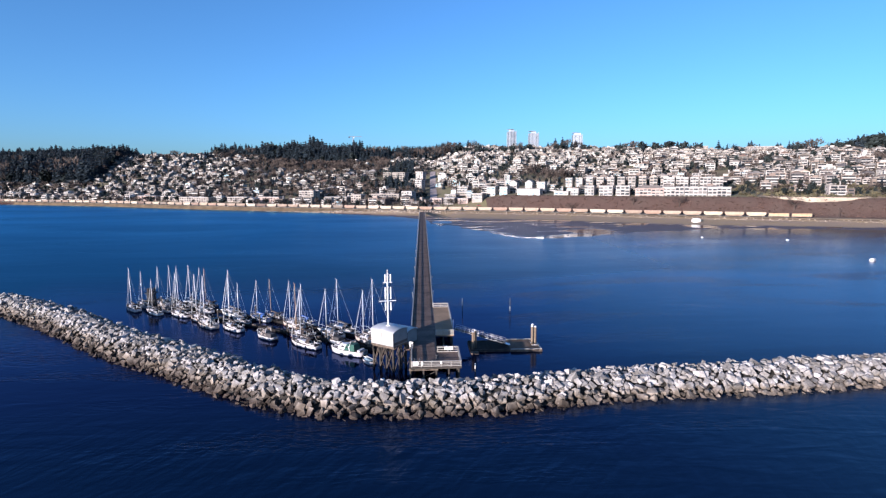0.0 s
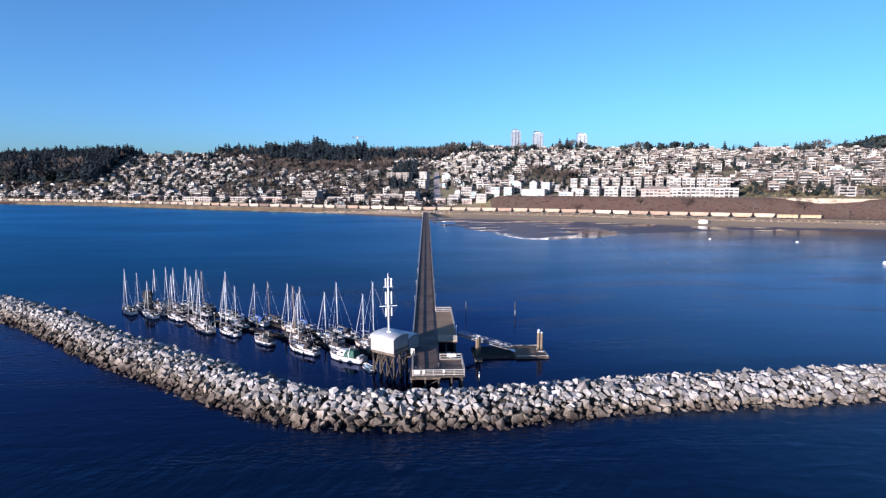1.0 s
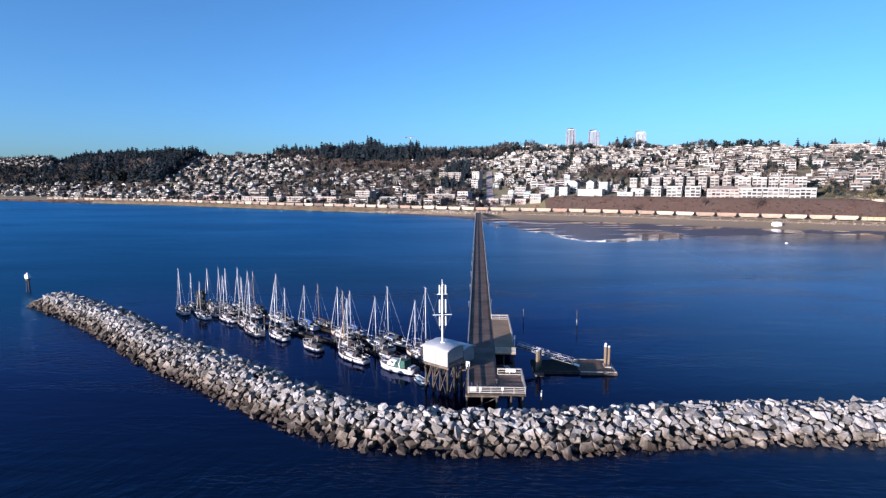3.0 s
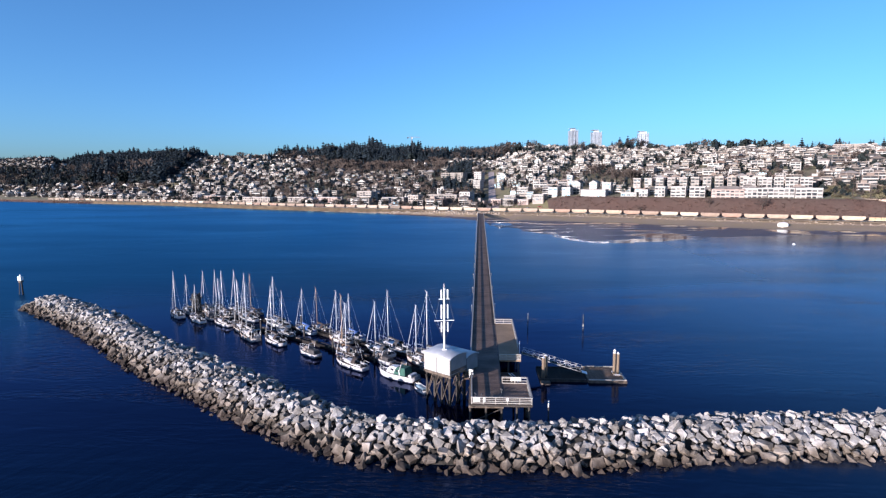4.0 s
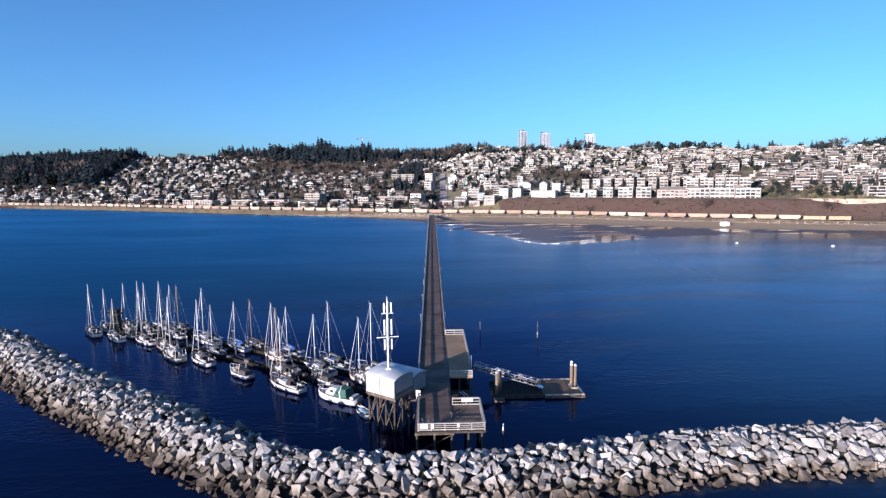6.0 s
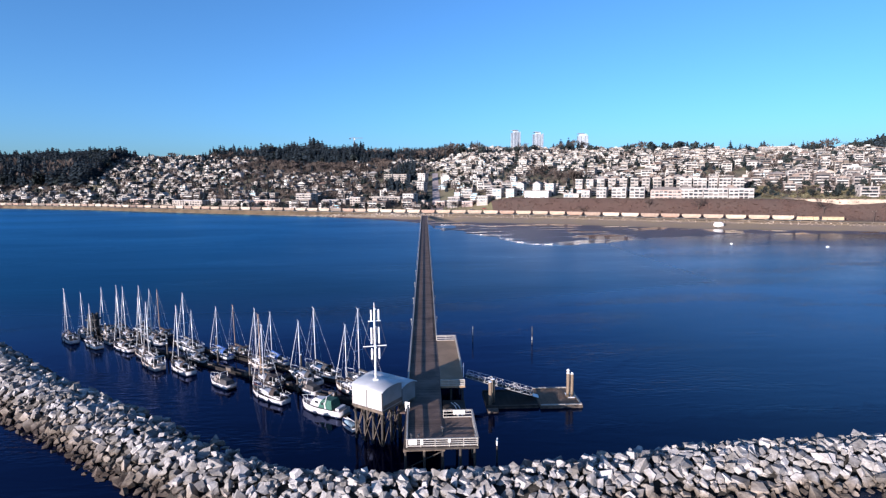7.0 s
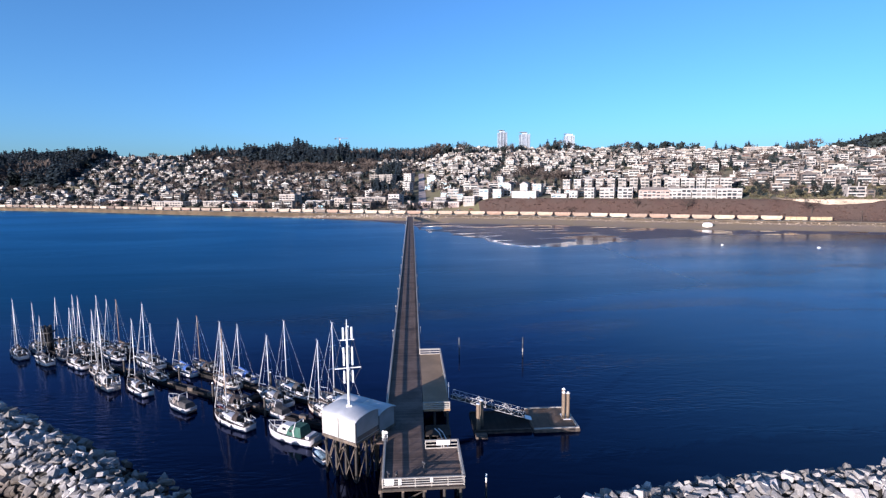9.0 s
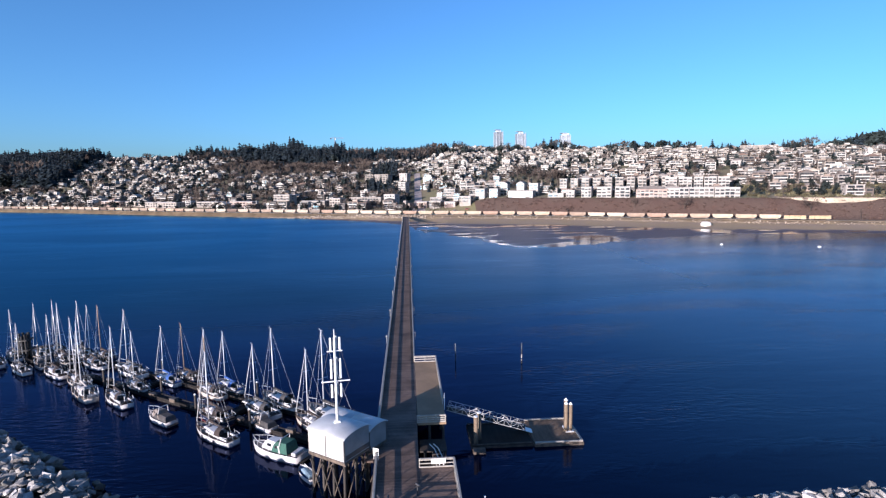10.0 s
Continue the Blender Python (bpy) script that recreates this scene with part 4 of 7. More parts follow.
    arch = thing("gangway_gate", "white pipe gate at the head of the gangway", "gate", "", pose(6.7, 25.6, DECK_Z, rz=-5))
    for s in (-0.85, 0.85):
        part("post", Mesh().tube((0, s, 0), (0, s, 1.9), 0.05, None, 6), WHITE, arch)
    part("bar", Mesh().tube((0, -0.85, 1.9), (0, 0.85, 1.9), 0.05, None, 6), WHITE, arch)
    # landing stair in the opening between the platforms
    st = thing("landing_stair", "timber landing in painted shade below the deck, with white curved handrails", "stair")
    part("landing", Mesh().slab(2.7, 16.6, 1.7, 6.4, 20.0, 1.9, 0.02), PILE, st)
    # lower landing coloured near-black to paint the pier's shade on it
    part("lower_landing", Mesh().slab(2.6, 9.2, 0.25, 6.5, 16.4, 0.45, 0.03), material("shade_timber", (0.016, 0.012, 0.010), 0.9, vary=0.4, scale=0.8, fine=6, bump=0.3, spec=0.1), st)
    for x, y in ((3.4, 16.8), (6.2, 16.8), (3.4, 19.8), (6.2, 19.8)):
        part("pile", Mesh().tube((x, y, -4), (x, y, 1.7), 0.16, None, 8), PILE, st)
    for o in (0, 0.55):
        part("handrail", Mesh().path([(5.2 + o, 13.8, 1.3), (5.0 + o, 14.6, 2.2), (4.6 + o, 15.6, 2.75), (4.0 + o, 16.6, 2.9)], 0.07, 6), WHITE, st)
    for k in range(6):
        part("tread", Mesh().slab(4.4, 13.9 + 0.45 * k, 0.5 + 0.2 * k, 5.9, 14.25 + 0.45 * k, 0.56 + 0.2 * k, 0.01), TIMBER, st)
    part("string", Mesh().tube((4.4, 13.8, 0.35), (4.4, 16.7, 1.75), 0.1, None, 4), TIMBER, st)
    part("string", Mesh().tube((5.9, 13.8, 0.35), (5.9, 16.7, 1.75), 0.1, None, 4), TIMBER, st)


landing()


def marker(x, y, bands, radius, label):
    p = thing("marker_pole", label, "pole", "marker poles", pose(x, y, 0))
    for z0, z1, mat in bands:
        part("shaft", Mesh().tube((0, 0, z0), (0, 0, z1), radius, radius * 0.95, 8), mat, p, smooth=True)


marker(11.4, 58.9, ((-4, 1.6, PILE), (1.602, 3.9, RAIL)), 0.10, "pole with white upper half standing in the water")
marker(25.2, 56.2, ((-4, 0.5, PILE), (0.502, 1.9, RAIL), (1.902, 4.4, DARK)), 0.13, "pole with dark head and white band")
marker(9.6, 2.6, ((-4, 2.5, PILE), (2.502, 3.6, WHITE)), 0.12, "short pole with white top in the water behind the boulders")


def beacon():
    b = thing("channel_beacon", "dark pile dolphin with pale lantern box on top", "beacon", "", pose(-160.5, 95.2, 0))
    for x, y in ((-0.7, -0.5), (0.7, -0.5), (0, 0.8)):
        part("pile", Mesh().tube((x * 1.0, y * 1.0, -4), (x * 0.45, y * 0.45, 4.6), 0.17, 0.15, 8), PILE, b)
    part("collar", Mesh().tube((0, 0, 4.2), (0, 0, 4.9), 0.75, 0.75, 10), TIMBER, b)
    part("lantern_box", Mesh().slab(-0.7, -0.65, 4.904, 0.7, 0.65, 6.3, 0.15), GALV, b, "pale grey lantern box")
    part("lantern", Mesh().tube((0, 0, 6.3), (0, 0, 6.9), 0.3, 0.22, 8), WHITE, b)


beacon()


# ------------------------------------------------------------------ marina floats
def marina_float(a, b, width, label):
    a, b = Vector((*a, 0)), Vector((*b, 0))
    w = b - a
    f = thing("marina_float", label, "float", "marina floats", Matrix.Translation(a) @ Matrix.Rotation(math.atan2(w.y, w.x), 4, "Z"))
    n = max(1, round(w.length / 9))
    step = w.length / n
    for i in range(n):
        part("float_section", Mesh().slab(i * step + 0.04, -width / 2, -0.25, (i + 1) * step - 0.04, width / 2, 0.45, 0.04), DARK_FLOAT, f)
        for s in (-1, 1):
            part("bull_rail", Mesh().slab(i * step + 0.3, s * width / 2 - 0.1, 0.55, (i + 1) * step - 0.3, s * width / 2 + 0.06, 0.72, 0.02), DARK_FLOAT, f)
            for k in (0.1, 0.5, 0.9):
                part("rail_block", Mesh().box((i + k) * step - 0.1, s * width / 2 - 0.1, 0.452, (i + k) * step + 0.1, s * width / 2 + 0.04, 0.548), PILE, f)


def along_row(s, off):
    """A place s metres along the marina from the sheds and off metres to its landward side."""
    return Vector((-9.0 - 0.84 * s + 0.544 * off, 15.5 + 0.544 * s + 0.84 * off))


marina_float(along_row(3, 5.0), along_row(97, 5.0), 1.3, "long dark timber marina float")
marina_float(along_row(14, 11.4), along_row(100, 11.4), 1.1, "second dark timber marina float")
for s in (27, 52, 78):
    marina_float(along_row(s, 6.2), along_row(s, 10.4), 1.6, "short timber link between marina floats")
for s, o in ((20, 3.8), (33, 3.8), (46, 6.3), (60, 3.8), (75, 6.3), (90, 6.3), (28, 12.6), (55, 12.6), (84, 12.6)):
    p = along_row(s, o)
    q = thing("mooring_pile", "dark mooring pile beside the marina float", "pile", "mooring piles", pose(p.x, p.y, 0))
    part("shaft", Mesh().tube((0, 0, -4.5), (0, 0, 3.4), 0.22, 0.19, 8), PILE, q, smooth=True)
    part("cap", Mesh().tube((0, 0, 3.4), (0, 0, 3.6), 0.22, 0.06, 8), WHITE, q)
dol = thing("pile_dolphin", "dark cluster of tall piles at the float end", "piling", "", pose(-84.5, 70.5, 0))
for x, y, h in ((-1.3, 0, 6.6), (1.3, 0.2, 6.9), (0, 1.3, 6.4), (0.2, -1.0, 6.2), (-0.6, -0.7, 6.8), (0.8, -0.6, 6.5), (-0.6, 0.8, 6.7)):
    part("pile", Mesh().tube((x, y, -4.5), (x * 0.8, y * 0.8, h - 0.7), 0.32, 0.28, 8), TARRED, dol, smooth=True)
part("collar", Mesh().slab(-1.4, -1.2, 4.4, 1.4, 1.45, 4.7, 0.05), TARRED, dol)
part("collar", Mesh().slab(-1.5, -1.3, 2.2, 1.5, 1.55, 2.5, 0.05), TARRED, dol)


# ------------------------------------------------------------------ boats
def hull_mesh(length, beam, free, transom, sheer=0.25, n=11, k=9):
    """A lofted hull with its bow at +x; the outside only, closed by a transom."""
    me = Mesh()
    for i in range(n):
        t = i / (n - 1)
        x = -length / 2 + t * length
        half = beam / 2 * ((transom + (1 - transom) * math.sin(min(t / 0.5, 1) * math.pi / 2)) if t < 0.5 else math.cos((t - 0.5) / 0.5 * math.pi / 2) ** 0.75)
        half = max(half, 0.03)
        top = free + sheer * (t ** 2) + 0.08 * (1 - t) ** 2
        for j in range(k):
            a = math.pi * j / (k - 1)
            c = math.cos(a)
            y = half * math.copysign(abs(c) ** 0.4, c)
            low = math.sin(a)
            me.v.append((x - 0.45 * low * t ** 3, y, -0.45 + (top + 0.45) * (1 - low)))
    for i in range(n - 1):
        for j in range(k - 1):
            me.f.append((i * k + j, (i + 1) * k + j, (i + 1) * k + j + 1, i * k + j + 1))
            me.m.append(0)
    me.f.append(tuple(range(k)))
    me.m.append(0)
    return me


def deck_mesh(length, beam, free, transom, drop=0.07, inset=0.94, sheer=0.25, n=11):
    me = Mesh()
    for i in range(n):
        t = i / (n - 1)
        half = beam / 2 * ((transom + (1 - transom) * math.sin(min(t / 0.5, 1) * math.pi / 2)) if t < 0.5 else math.cos((t - 0.5) / 0.5 * math.pi / 2) ** 0.75)
        z = free + sheer * t ** 2 + 0.08 * (1 - t) ** 2 - drop
        x = -length / 2 + t * length
        me.v += [(x, max(half, 0.03) * inset, z), (x, 0, z + 0.06), (x, -max(half, 0.03) * inset, z)]
    for i in range(n - 1):
        a = i * 3
        me.f += [(a, a + 3, a + 4, a + 1), (a + 1, a + 4, a + 5, a + 2)]
        me.m += [0, 0]
    return me


def cabin(x0, x1, w0, w1, z0, z1, slope=0.5):
    """A coach roof with raked ends and rounded shoulders."""
    me = Mesh()
    p = []
    for z, ix, iw in ((z0, 0, 0), (z0 + (z1 - z0) * 0.75, slope * 0.6, 0.1), (z1, slope, 0.28)):
        p += [(x0 + ix * 0.4, -w0 / 2 + iw, z), (x1 - ix, -w1 / 2 + iw, z), (x1 - ix, w1 / 2 - iw, z), (x0 + ix * 0.4, w0 / 2 - iw, z)]
    fs = [(3, 2, 1, 0), (8, 9, 10, 11)]
    for k in (0, 4):
        fs += [(k + i, k + (i + 1) % 4, k + 4 + (i + 1) % 4, k + 4 + i) for i in range(4)]
    me.solid(p, fs)
    return me


def sailboat(label, length, canvas, hull_mat, tall, boot, jib=True, dodger=True, clutter=1, arch=False, spar=None):
    """The mast foot is at the origin; the bow points along +x."""
    beam, free = length * 0.315, length * 0.086
    spar = spar or SPAR
    b = thing("sailboat", label, "sailboat", "moored sailboats")
    shift = Matrix.Translation((-length * 0.14, 0, 0))

    def put(name, me, mats, label="", smooth=False, parent=None):
        mesh = Mesh().add(me, shift)
        return part(name, mesh, mats, parent or b, label, smooth)

    h = put("hull", hull_mesh(length, beam, free, 0.6), hull_mat, "", True)
    put("boot_stripe", hull_mesh(length * 1.004, beam * 1.006, 0.16, 0.6, 0.05), boot, "dark waterline stripe", True, h)
    put("deck", deck_mesh(length, beam, free, 0.6), GELDECK)
    for s in (-1, 1):
        put("toe_rail", Mesh().path([(-length * 0.49, s * beam * 0.345, free + 0.1), (-length * 0.2, s * beam * 0.47, free + 0.07), (length * 0.06, s * beam * 0.485, free + 0.1), (length * 0.28, s * beam * 0.34, free + 0.19), (length * 0.485, s * 0.05, free + 0.27)], 0.04, 5), TEAK)
    c = put("cabin", cabin(-length * 0.16, length * 0.24, beam * 0.66, beam * 0.42, free, free + 0.52), GEL)
    for s in (-1, 1):
        for k in range(3):
            x0 = -length * 0.1 + k * length * 0.1
            me = Mesh().solid([(x0, s * (beam * 0.325 - k * 0.09), free + 0.17), (x0 + length * 0.07, s * (beam * 0.325 - k * 0.09 - 0.06), free + 0.17),
                               (x0 + length * 0.07, s * (beam * 0.325 - k * 0.09 - 0.1), free + 0.36), (x0, s * (beam * 0.325 - k * 0.09 - 0.04), free + 0.36)], [(0, 1, 2, 3)])
            put("cabin_window", me, GLASS, "", False, c)
    put("hatch", Mesh().slab(length * 0.1, -0.3, free + 0.5, length * 0.1 + 0.6, 0.3, free + 0.6, 0.04), DARK, "", False, c)
    put("cockpit", Mesh().box(-length * 0.45, -beam * 0.27, free - 0.5, -length * 0.17, beam * 0.24, free + 0.055), TEAK, "brown cockpit well")
    for s in (-1, 1):
        put("coaming", Mesh().slab(-length * 0.45, s * beam * 0.27 - 0.1, free - 0.05, -length * 0.15, s * beam * 0.27 + 0.1, free + 0.3, 0.04), GEL)
    if dodger:
        me = Mesh()
        for x, zz in ((-length * 0.13, 0.5), (-length * 0.16, 1.1), (-length * 0.27, 1.15)):
            for j in range(7):
                a = math.pi * j / 6
                me.v.append((x, math.cos(a) * beam * 0.31, free + 0.25 + math.sin(a) ** 0.6 * zz))
        for i in range(2):
            for j in range(6):
                me.f.append((i * 7 + j, i * 7 + j + 1, i * 7 + 8 + j, i * 7 + 7 + j))
                me.m.append(0)
        put("dodger", me, canvas, "canvas spray hood", True)
    if canvas is not BLUECANVAS and clutter > 1:
        put("bimini", Mesh().slab(-length * 0.45, -beam * 0.3, free + 1.5, -length * 0.3, beam * 0.3, free + 1.6, 0.05), canvas, "canvas sun top over the cockpit")
        for s in (-1, 1):
            put("bimini_leg", Mesh().tube((-length * 0.4, s * beam * 0.29, free), (-length * 0.4, s * beam * 0.29, free + 1.5), 0.03, None, 5), GALV)
    put("locker_cover", Mesh().slab(-length * 0.47, -beam * 0.2, free + 0.06, -length * 0.4, beam * 0.2, free + 0.34, 0.05), canvas)
    put("fore_hatch", Mesh().slab(length * 0.27, -0.28, free + 0.1, length * 0.27 + 0.55, 0.28, free + 0.24, 0.04), GLASS)
    for s in (-1, 1):
        for x in (-0.22, 0.08):
            put("fender", Mesh().tube((length * x, s * beam * 0.5, 0.2), (length * x, s * beam * 0.5, 0.8), 0.12, 0.1, 7), BOOTTOP if s > 0 else GEL)
    put("wheel_pedestal", Mesh().tube((-length * 0.36, 0, free), (-length * 0.36, 0, free + 1.0), 0.09, 0.07, 6), GALV)
    put("pushpit", Mesh().path([(-length * 0.34, beam * 0.42, free + 0.7), (-length * 0.49, beam * 0.33, free + 0.75), (-length * 0.49, -beam * 0.33, free + 0.75), (-length * 0.34, -beam * 0.42, free + 0.7)], 0.03, 5), GALV)
    put("pulpit", Mesh().path([(length * 0.36, beam * 0.2, free + 0.85), (length * 0.5, 0.0, free + 0.95), (length * 0.36, -beam * 0.2, free + 0.85)], 0.03, 5), GALV)
    for s in (-1, 1):
        for x, y in ((-length * 0.3, 0.44), (-length * 0.1, 0.48), (length * 0.12, 0.46), (length * 0.34, 0.24)):
            put("stanchion", Mesh().tube((x, s * beam * y, free), (x, s * beam * y, free + 0.75), 0.025, None, 5), GALV)
    # gear on deck: rolled sails, boxes, coiled line, fuel cans and an outboard on the stern rail
    rng = random.Random(int(length * 100) + int(tall * 10))
    for _ in range(2 + clutter * 3):
        x, y = rng.uniform(-0.44, 0.34) * length, rng.choice((-1, 1)) * beam * rng.uniform(0.16, 0.3)
        if rng.random() < 0.5:
            w = rng.uniform(0.2, 0.45)
            put("gear_box", Mesh().slab(x - w, y - w * 0.6, free + 0.02, x + w, y + w * 0.6, free + rng.uniform(0.3, 0.55), 0.05), rng.choice((TEAK, GREYCANVAS, canvas, GELDECK)))
        else:
            w = rng.uniform(0.5, 1.1)
            put("rolled_sail", Mesh().tube((x - w, y, free + 0.22), (x + w, y + rng.uniform(-0.2, 0.2), free + 0.25), 0.16, 0.12, 7), rng.choice((canvas, SAIL, TEAK, GREYCANVAS)), "", True)
    put("side_deck", Mesh().slab(-length * 0.14, beam * 0.34, free - 0.03, length * 0.2, beam * 0.42, free + 0.05, 0.01), TEAK, "worn side deck")
    put("side_deck", Mesh().slab(-length * 0.14, -beam * 0.42, free - 0.03, length * 0.2, -beam * 0.34, free + 0.05, 0.01), TEAK, "worn side deck")
    # closed slab, coloured dark to paint the shade inside the companionway
    put("companionway", Mesh().slab(-length * 0.19, -0.36, free + 0.02, -length * 0.1, 0.36, free + 0.56, 0.04), DARK, "dark slab that paints the open companionway")
    motor = put("outboard", Mesh().slab(-length * 0.5, beam * 0.2, free + 0.35, -length * 0.47, beam * 0.34, free + 0.85, 0.05), DARK)
    put("outboard_leg", Mesh().tube((-length * 0.49, beam * 0.27, free - 0.3), (-length * 0.49, beam * 0.27, free + 0.36), 0.06, None, 6), DARK, "", False, motor)
    if clutter > 1:
        put("life_raft", Mesh().tube((length * 0.02, -0.4, free + 0.66), (length * 0.02, 0.4, free + 0.66), 0.2, 0.2, 8), GEL, "", True)
    if arch:
        frame_ = put("stern_arch", Mesh().path([(-length * 0.45, beam * 0.33, free), (-length * 0.47, beam * 0.3, free + 1.9), (-length * 0.47, -beam * 0.3, free + 1.9), (-length * 0.45, -beam * 0.33, free)], 0.05, 6), GALV)
        put("solar_panel", Mesh().slab(-length * 0.51, -beam * 0.28, free + 1.94, -length * 0.43, beam * 0.28, free + 1.99, 0.01), GLASS, "", False, frame_)
    m = part("mast", Mesh().tube((0, 0, free + 0.3), (0, 0, tall), 0.1, 0.065, 8), spar, b, "tall slender mast", True)
    for z, half in ((0.45, 0.8), (0.72, 0.6)):
        part("spreader", Mesh().tube((0, -half, tall * z), (0, half, tall * z), 0.03, None, 5), spar, m)
    part("masthead", Mesh().path([(-0.35, 0, tall + 0.02), (0.3, 0, tall + 0.02), (0.3, 0, tall + 0.3)], 0.025, 5), spar, m)
    bz = free + 1.15
    part("boom", Mesh().tube((0, 0, bz), (-length * 0.38, 0, bz + 0.12), 0.08, 0.07, 6), spar, b)
    cover = Mesh()
    for k in range(5):
        x0, x1 = -0.05 - k * length * 0.072, -0.05 - (k + 1) * length * 0.072
        cover.tube((x0, 0, bz + 0.25 - k * 0.02), (x1, 0, bz + 0.23 - k * 0.02), 0.25 - 0.03 * k, 0.22 - 0.03 * k, 7)
    part("sail_cover", cover, canvas, b, "canvas cover on the furled mainsail", True)
    bow = (length * 0.355, 0, free + 0.35)
    if jib:
        part("furled_jib", Mesh().tube(bow, (0.12, 0, tall * 0.96), 0.075, 0.03, 6), SAIL, b, "white jib rolled on the forestay", True)
    else:
        part("forestay", Mesh().tube(bow, (0.1, 0, tall * 0.97), 0.016, None, 4), GALV, b)
    part("backstay", Mesh().tube((-length * 0.63, 0, free + 0.1), (-0.08, 0, tall * 0.99), 0.013, None, 4), GALV, b)
    for s in (-1, 1):
        part("shroud", Mesh().path([(0, s * beam * 0.46, free), (0, s * 0.75, tall * 0.45), (0, s * 0.05, tall * 0.95)], 0.013, 4), GALV, b)
    return b


def motorboat(label, length, canvas, cover_from, cover_to=None, top=GEL):
    beam, free = length * 0.34, length * 0.12
    b = thing("motorboat", label, "motorboat", "moored motorboats")
    h = part("hull", hull_mesh(length, beam, free, 0.88, 0.35), GEL, b, "", True)
    part("boot_stripe", hull_mesh(length * 1.004, beam * 1.006, 0.16, 0.88, 0.05), BOOTTOP, h, "", True)
    part("deck", deck_mesh(length, beam, free, 0.88, sheer=0.35), GELDECK, b)
    part("cabin", cabin(-length * 0.16, length * 0.26, beam * 0.78, beam * 0.5, free, free + 1.35, 1.1), top, b)
    for s in (-1, 1):
        for k in range(2):
            x0 = -length * 0.1 + k * length * 0.13
            part("cabin_window", Mesh().solid([(x0, s * (beam * 0.382 - k * 0.17), free + 0.62), (x0 + length * 0.1, s * (beam * 0.382 - k * 0.17 - 0.13), free + 0.62), (x0 + length * 0.085, s * (beam * 0.37 - k * 0.17 - 0.14), free + 1.0), (x0, s * (beam * 0.37 - k * 0.17), free + 1.0)], [(0, 1, 2, 3)]), GLASS, b)
    part("windscreen", Mesh().solid([(length * 0.235, -beam * 0.2, free + 0.55), (length * 0.235, beam * 0.2, free + 0.55), (length * 0.175, beam * 0.17, free + 1.15), (length * 0.175, -beam * 0.17, free + 1.15)], [(0, 1, 2, 3)]), GLASS, b)
    if canvas:
        part("canopy", cabin(-length * 0.47 if cover_to is None else cover_to, cover_from, beam * 0.78, beam * 0.74, free + 0.05, free + (0.85 if cover_to is None else 1.5), 0.8), canvas, b, "canvas cockpit canopy")
    part("cockpit_seat", Mesh().slab(-length * 0.44, -beam * 0.33, free - 0.1, -length * 0.36, beam * 0.33, free + 0.42, 0.05), GEL, b)
    part("cockpit_sole", Mesh().slab(-length * 0.355, -beam * 0.33, free - 0.1, -length * 0.17, beam * 0.33, free + 0.04, 0.02), TEAK, b)
    part("swim_step", Mesh().slab(-length * 0.56, -beam * 0.38, 0.25, -length * 0.495, beam * 0.38, 0.36, 0.03), TEAK, b)
    part("bow_rail", Mesh().path([(length * 0.05, beam * 0.46, free + 0.85), (length * 0.3, beam * 0.33, free + 1.05), (length * 0.5, 0, free + 1.15), (length * 0.3, -beam * 0.33, free + 1.05), (length * 0.05, -beam * 0.46, free + 0.85)], 0.03, 5), GALV, b)
    for x, y in ((0.05, 0.46), (0.18, 0.4), (0.3, 0.33), (0.42, 0.17)):
        for s in (-1, 1):
            part("rail_post", Mesh().tube((length * x, s * beam * y, free + 0.1), (length * x, s * beam * y, free + 0.95), 0.025, None, 4), GALV, b)
    part("radar_arch", Mesh().path([(-length * 0.14, beam * 0.36, free + 1.0), (-length * 0.17, beam * 0.3, free + 2.1), (-length * 0.17, -beam * 0.3, free + 2.1), (-length * 0.14, -beam * 0.36, free + 1.0)], 0.07, 6), GEL, b)
    for x in (-0.3, 0.0, 0.22):
        part("fender", Mesh().tube((length * x, -beam * 0.5, 0.25), (length * x, -beam * 0.5, 0.95), 0.13, 0.12, 7), BOOTTOP, b)
    return b


HEADING = 136.0
FLEET = [sailboat("white sloop with white furled jib and brown spray hood", 10.1, BROWNCANVAS, GEL, 12.9, BOOTTOP),
         sailboat("white sloop with bright blue canvas covers", 10.5, BLUECANVAS, GEL, 12.0, BOOTTOP),
         sailboat("cream sloop with grey canvas covers", 10.3, GREYCANVAS, SAIL, 11.6, TEAK),
         sailboat("white sloop with bare forestay and grey canvas", 9.8, GREYCANVAS, GEL, 11.8, BOOTTOP, False),
         sailboat("weathered white sloop with brown side decks and gear on deck", 10.0, BROWNCANVAS, OLDGEL, 12.6, REDBOOT, clutter=2),
         sailboat("grey-white sloop with pale canvas and a stern arch", 10.2, PALECANVAS, OLDGEL, 12.4, BOOTTOP, clutter=1, arch=True),
         sailboat("navy-hulled sloop with tan wooden mast and brown canvas", 9.6, BROWNCANVAS, NAVYGEL, 12.0, REDBOOT, False, clutter=2, spar=WOODSPAR)]
TALLS = (12.9, 12.0, 11.6, 11.8, 12.6, 12.4, 12.0)
# mast foot, mast top and which of the boats
BERTHS = [(-89.6, 68.4, 12.8, 0), (-88.5, 72.6, 10.9, 3), (-80.8, 63.0, 10.0, 2), (-83.3, 72.9, 12.1, 5), (-81.2, 76.2, 12.0, 0), (-75.7, 69.0, 12.9, 4),
          (-73.4, 72.2, 12.5, 2), (-72.2, 60.0, 12.4, 0), (-64.2, 54.2, 13.0, 4), (-67.4, 65.2, 12.9, 0), (-67.8, 70.0, 11.8, 6), (-59.8, 48.3, 13.4, 5)]
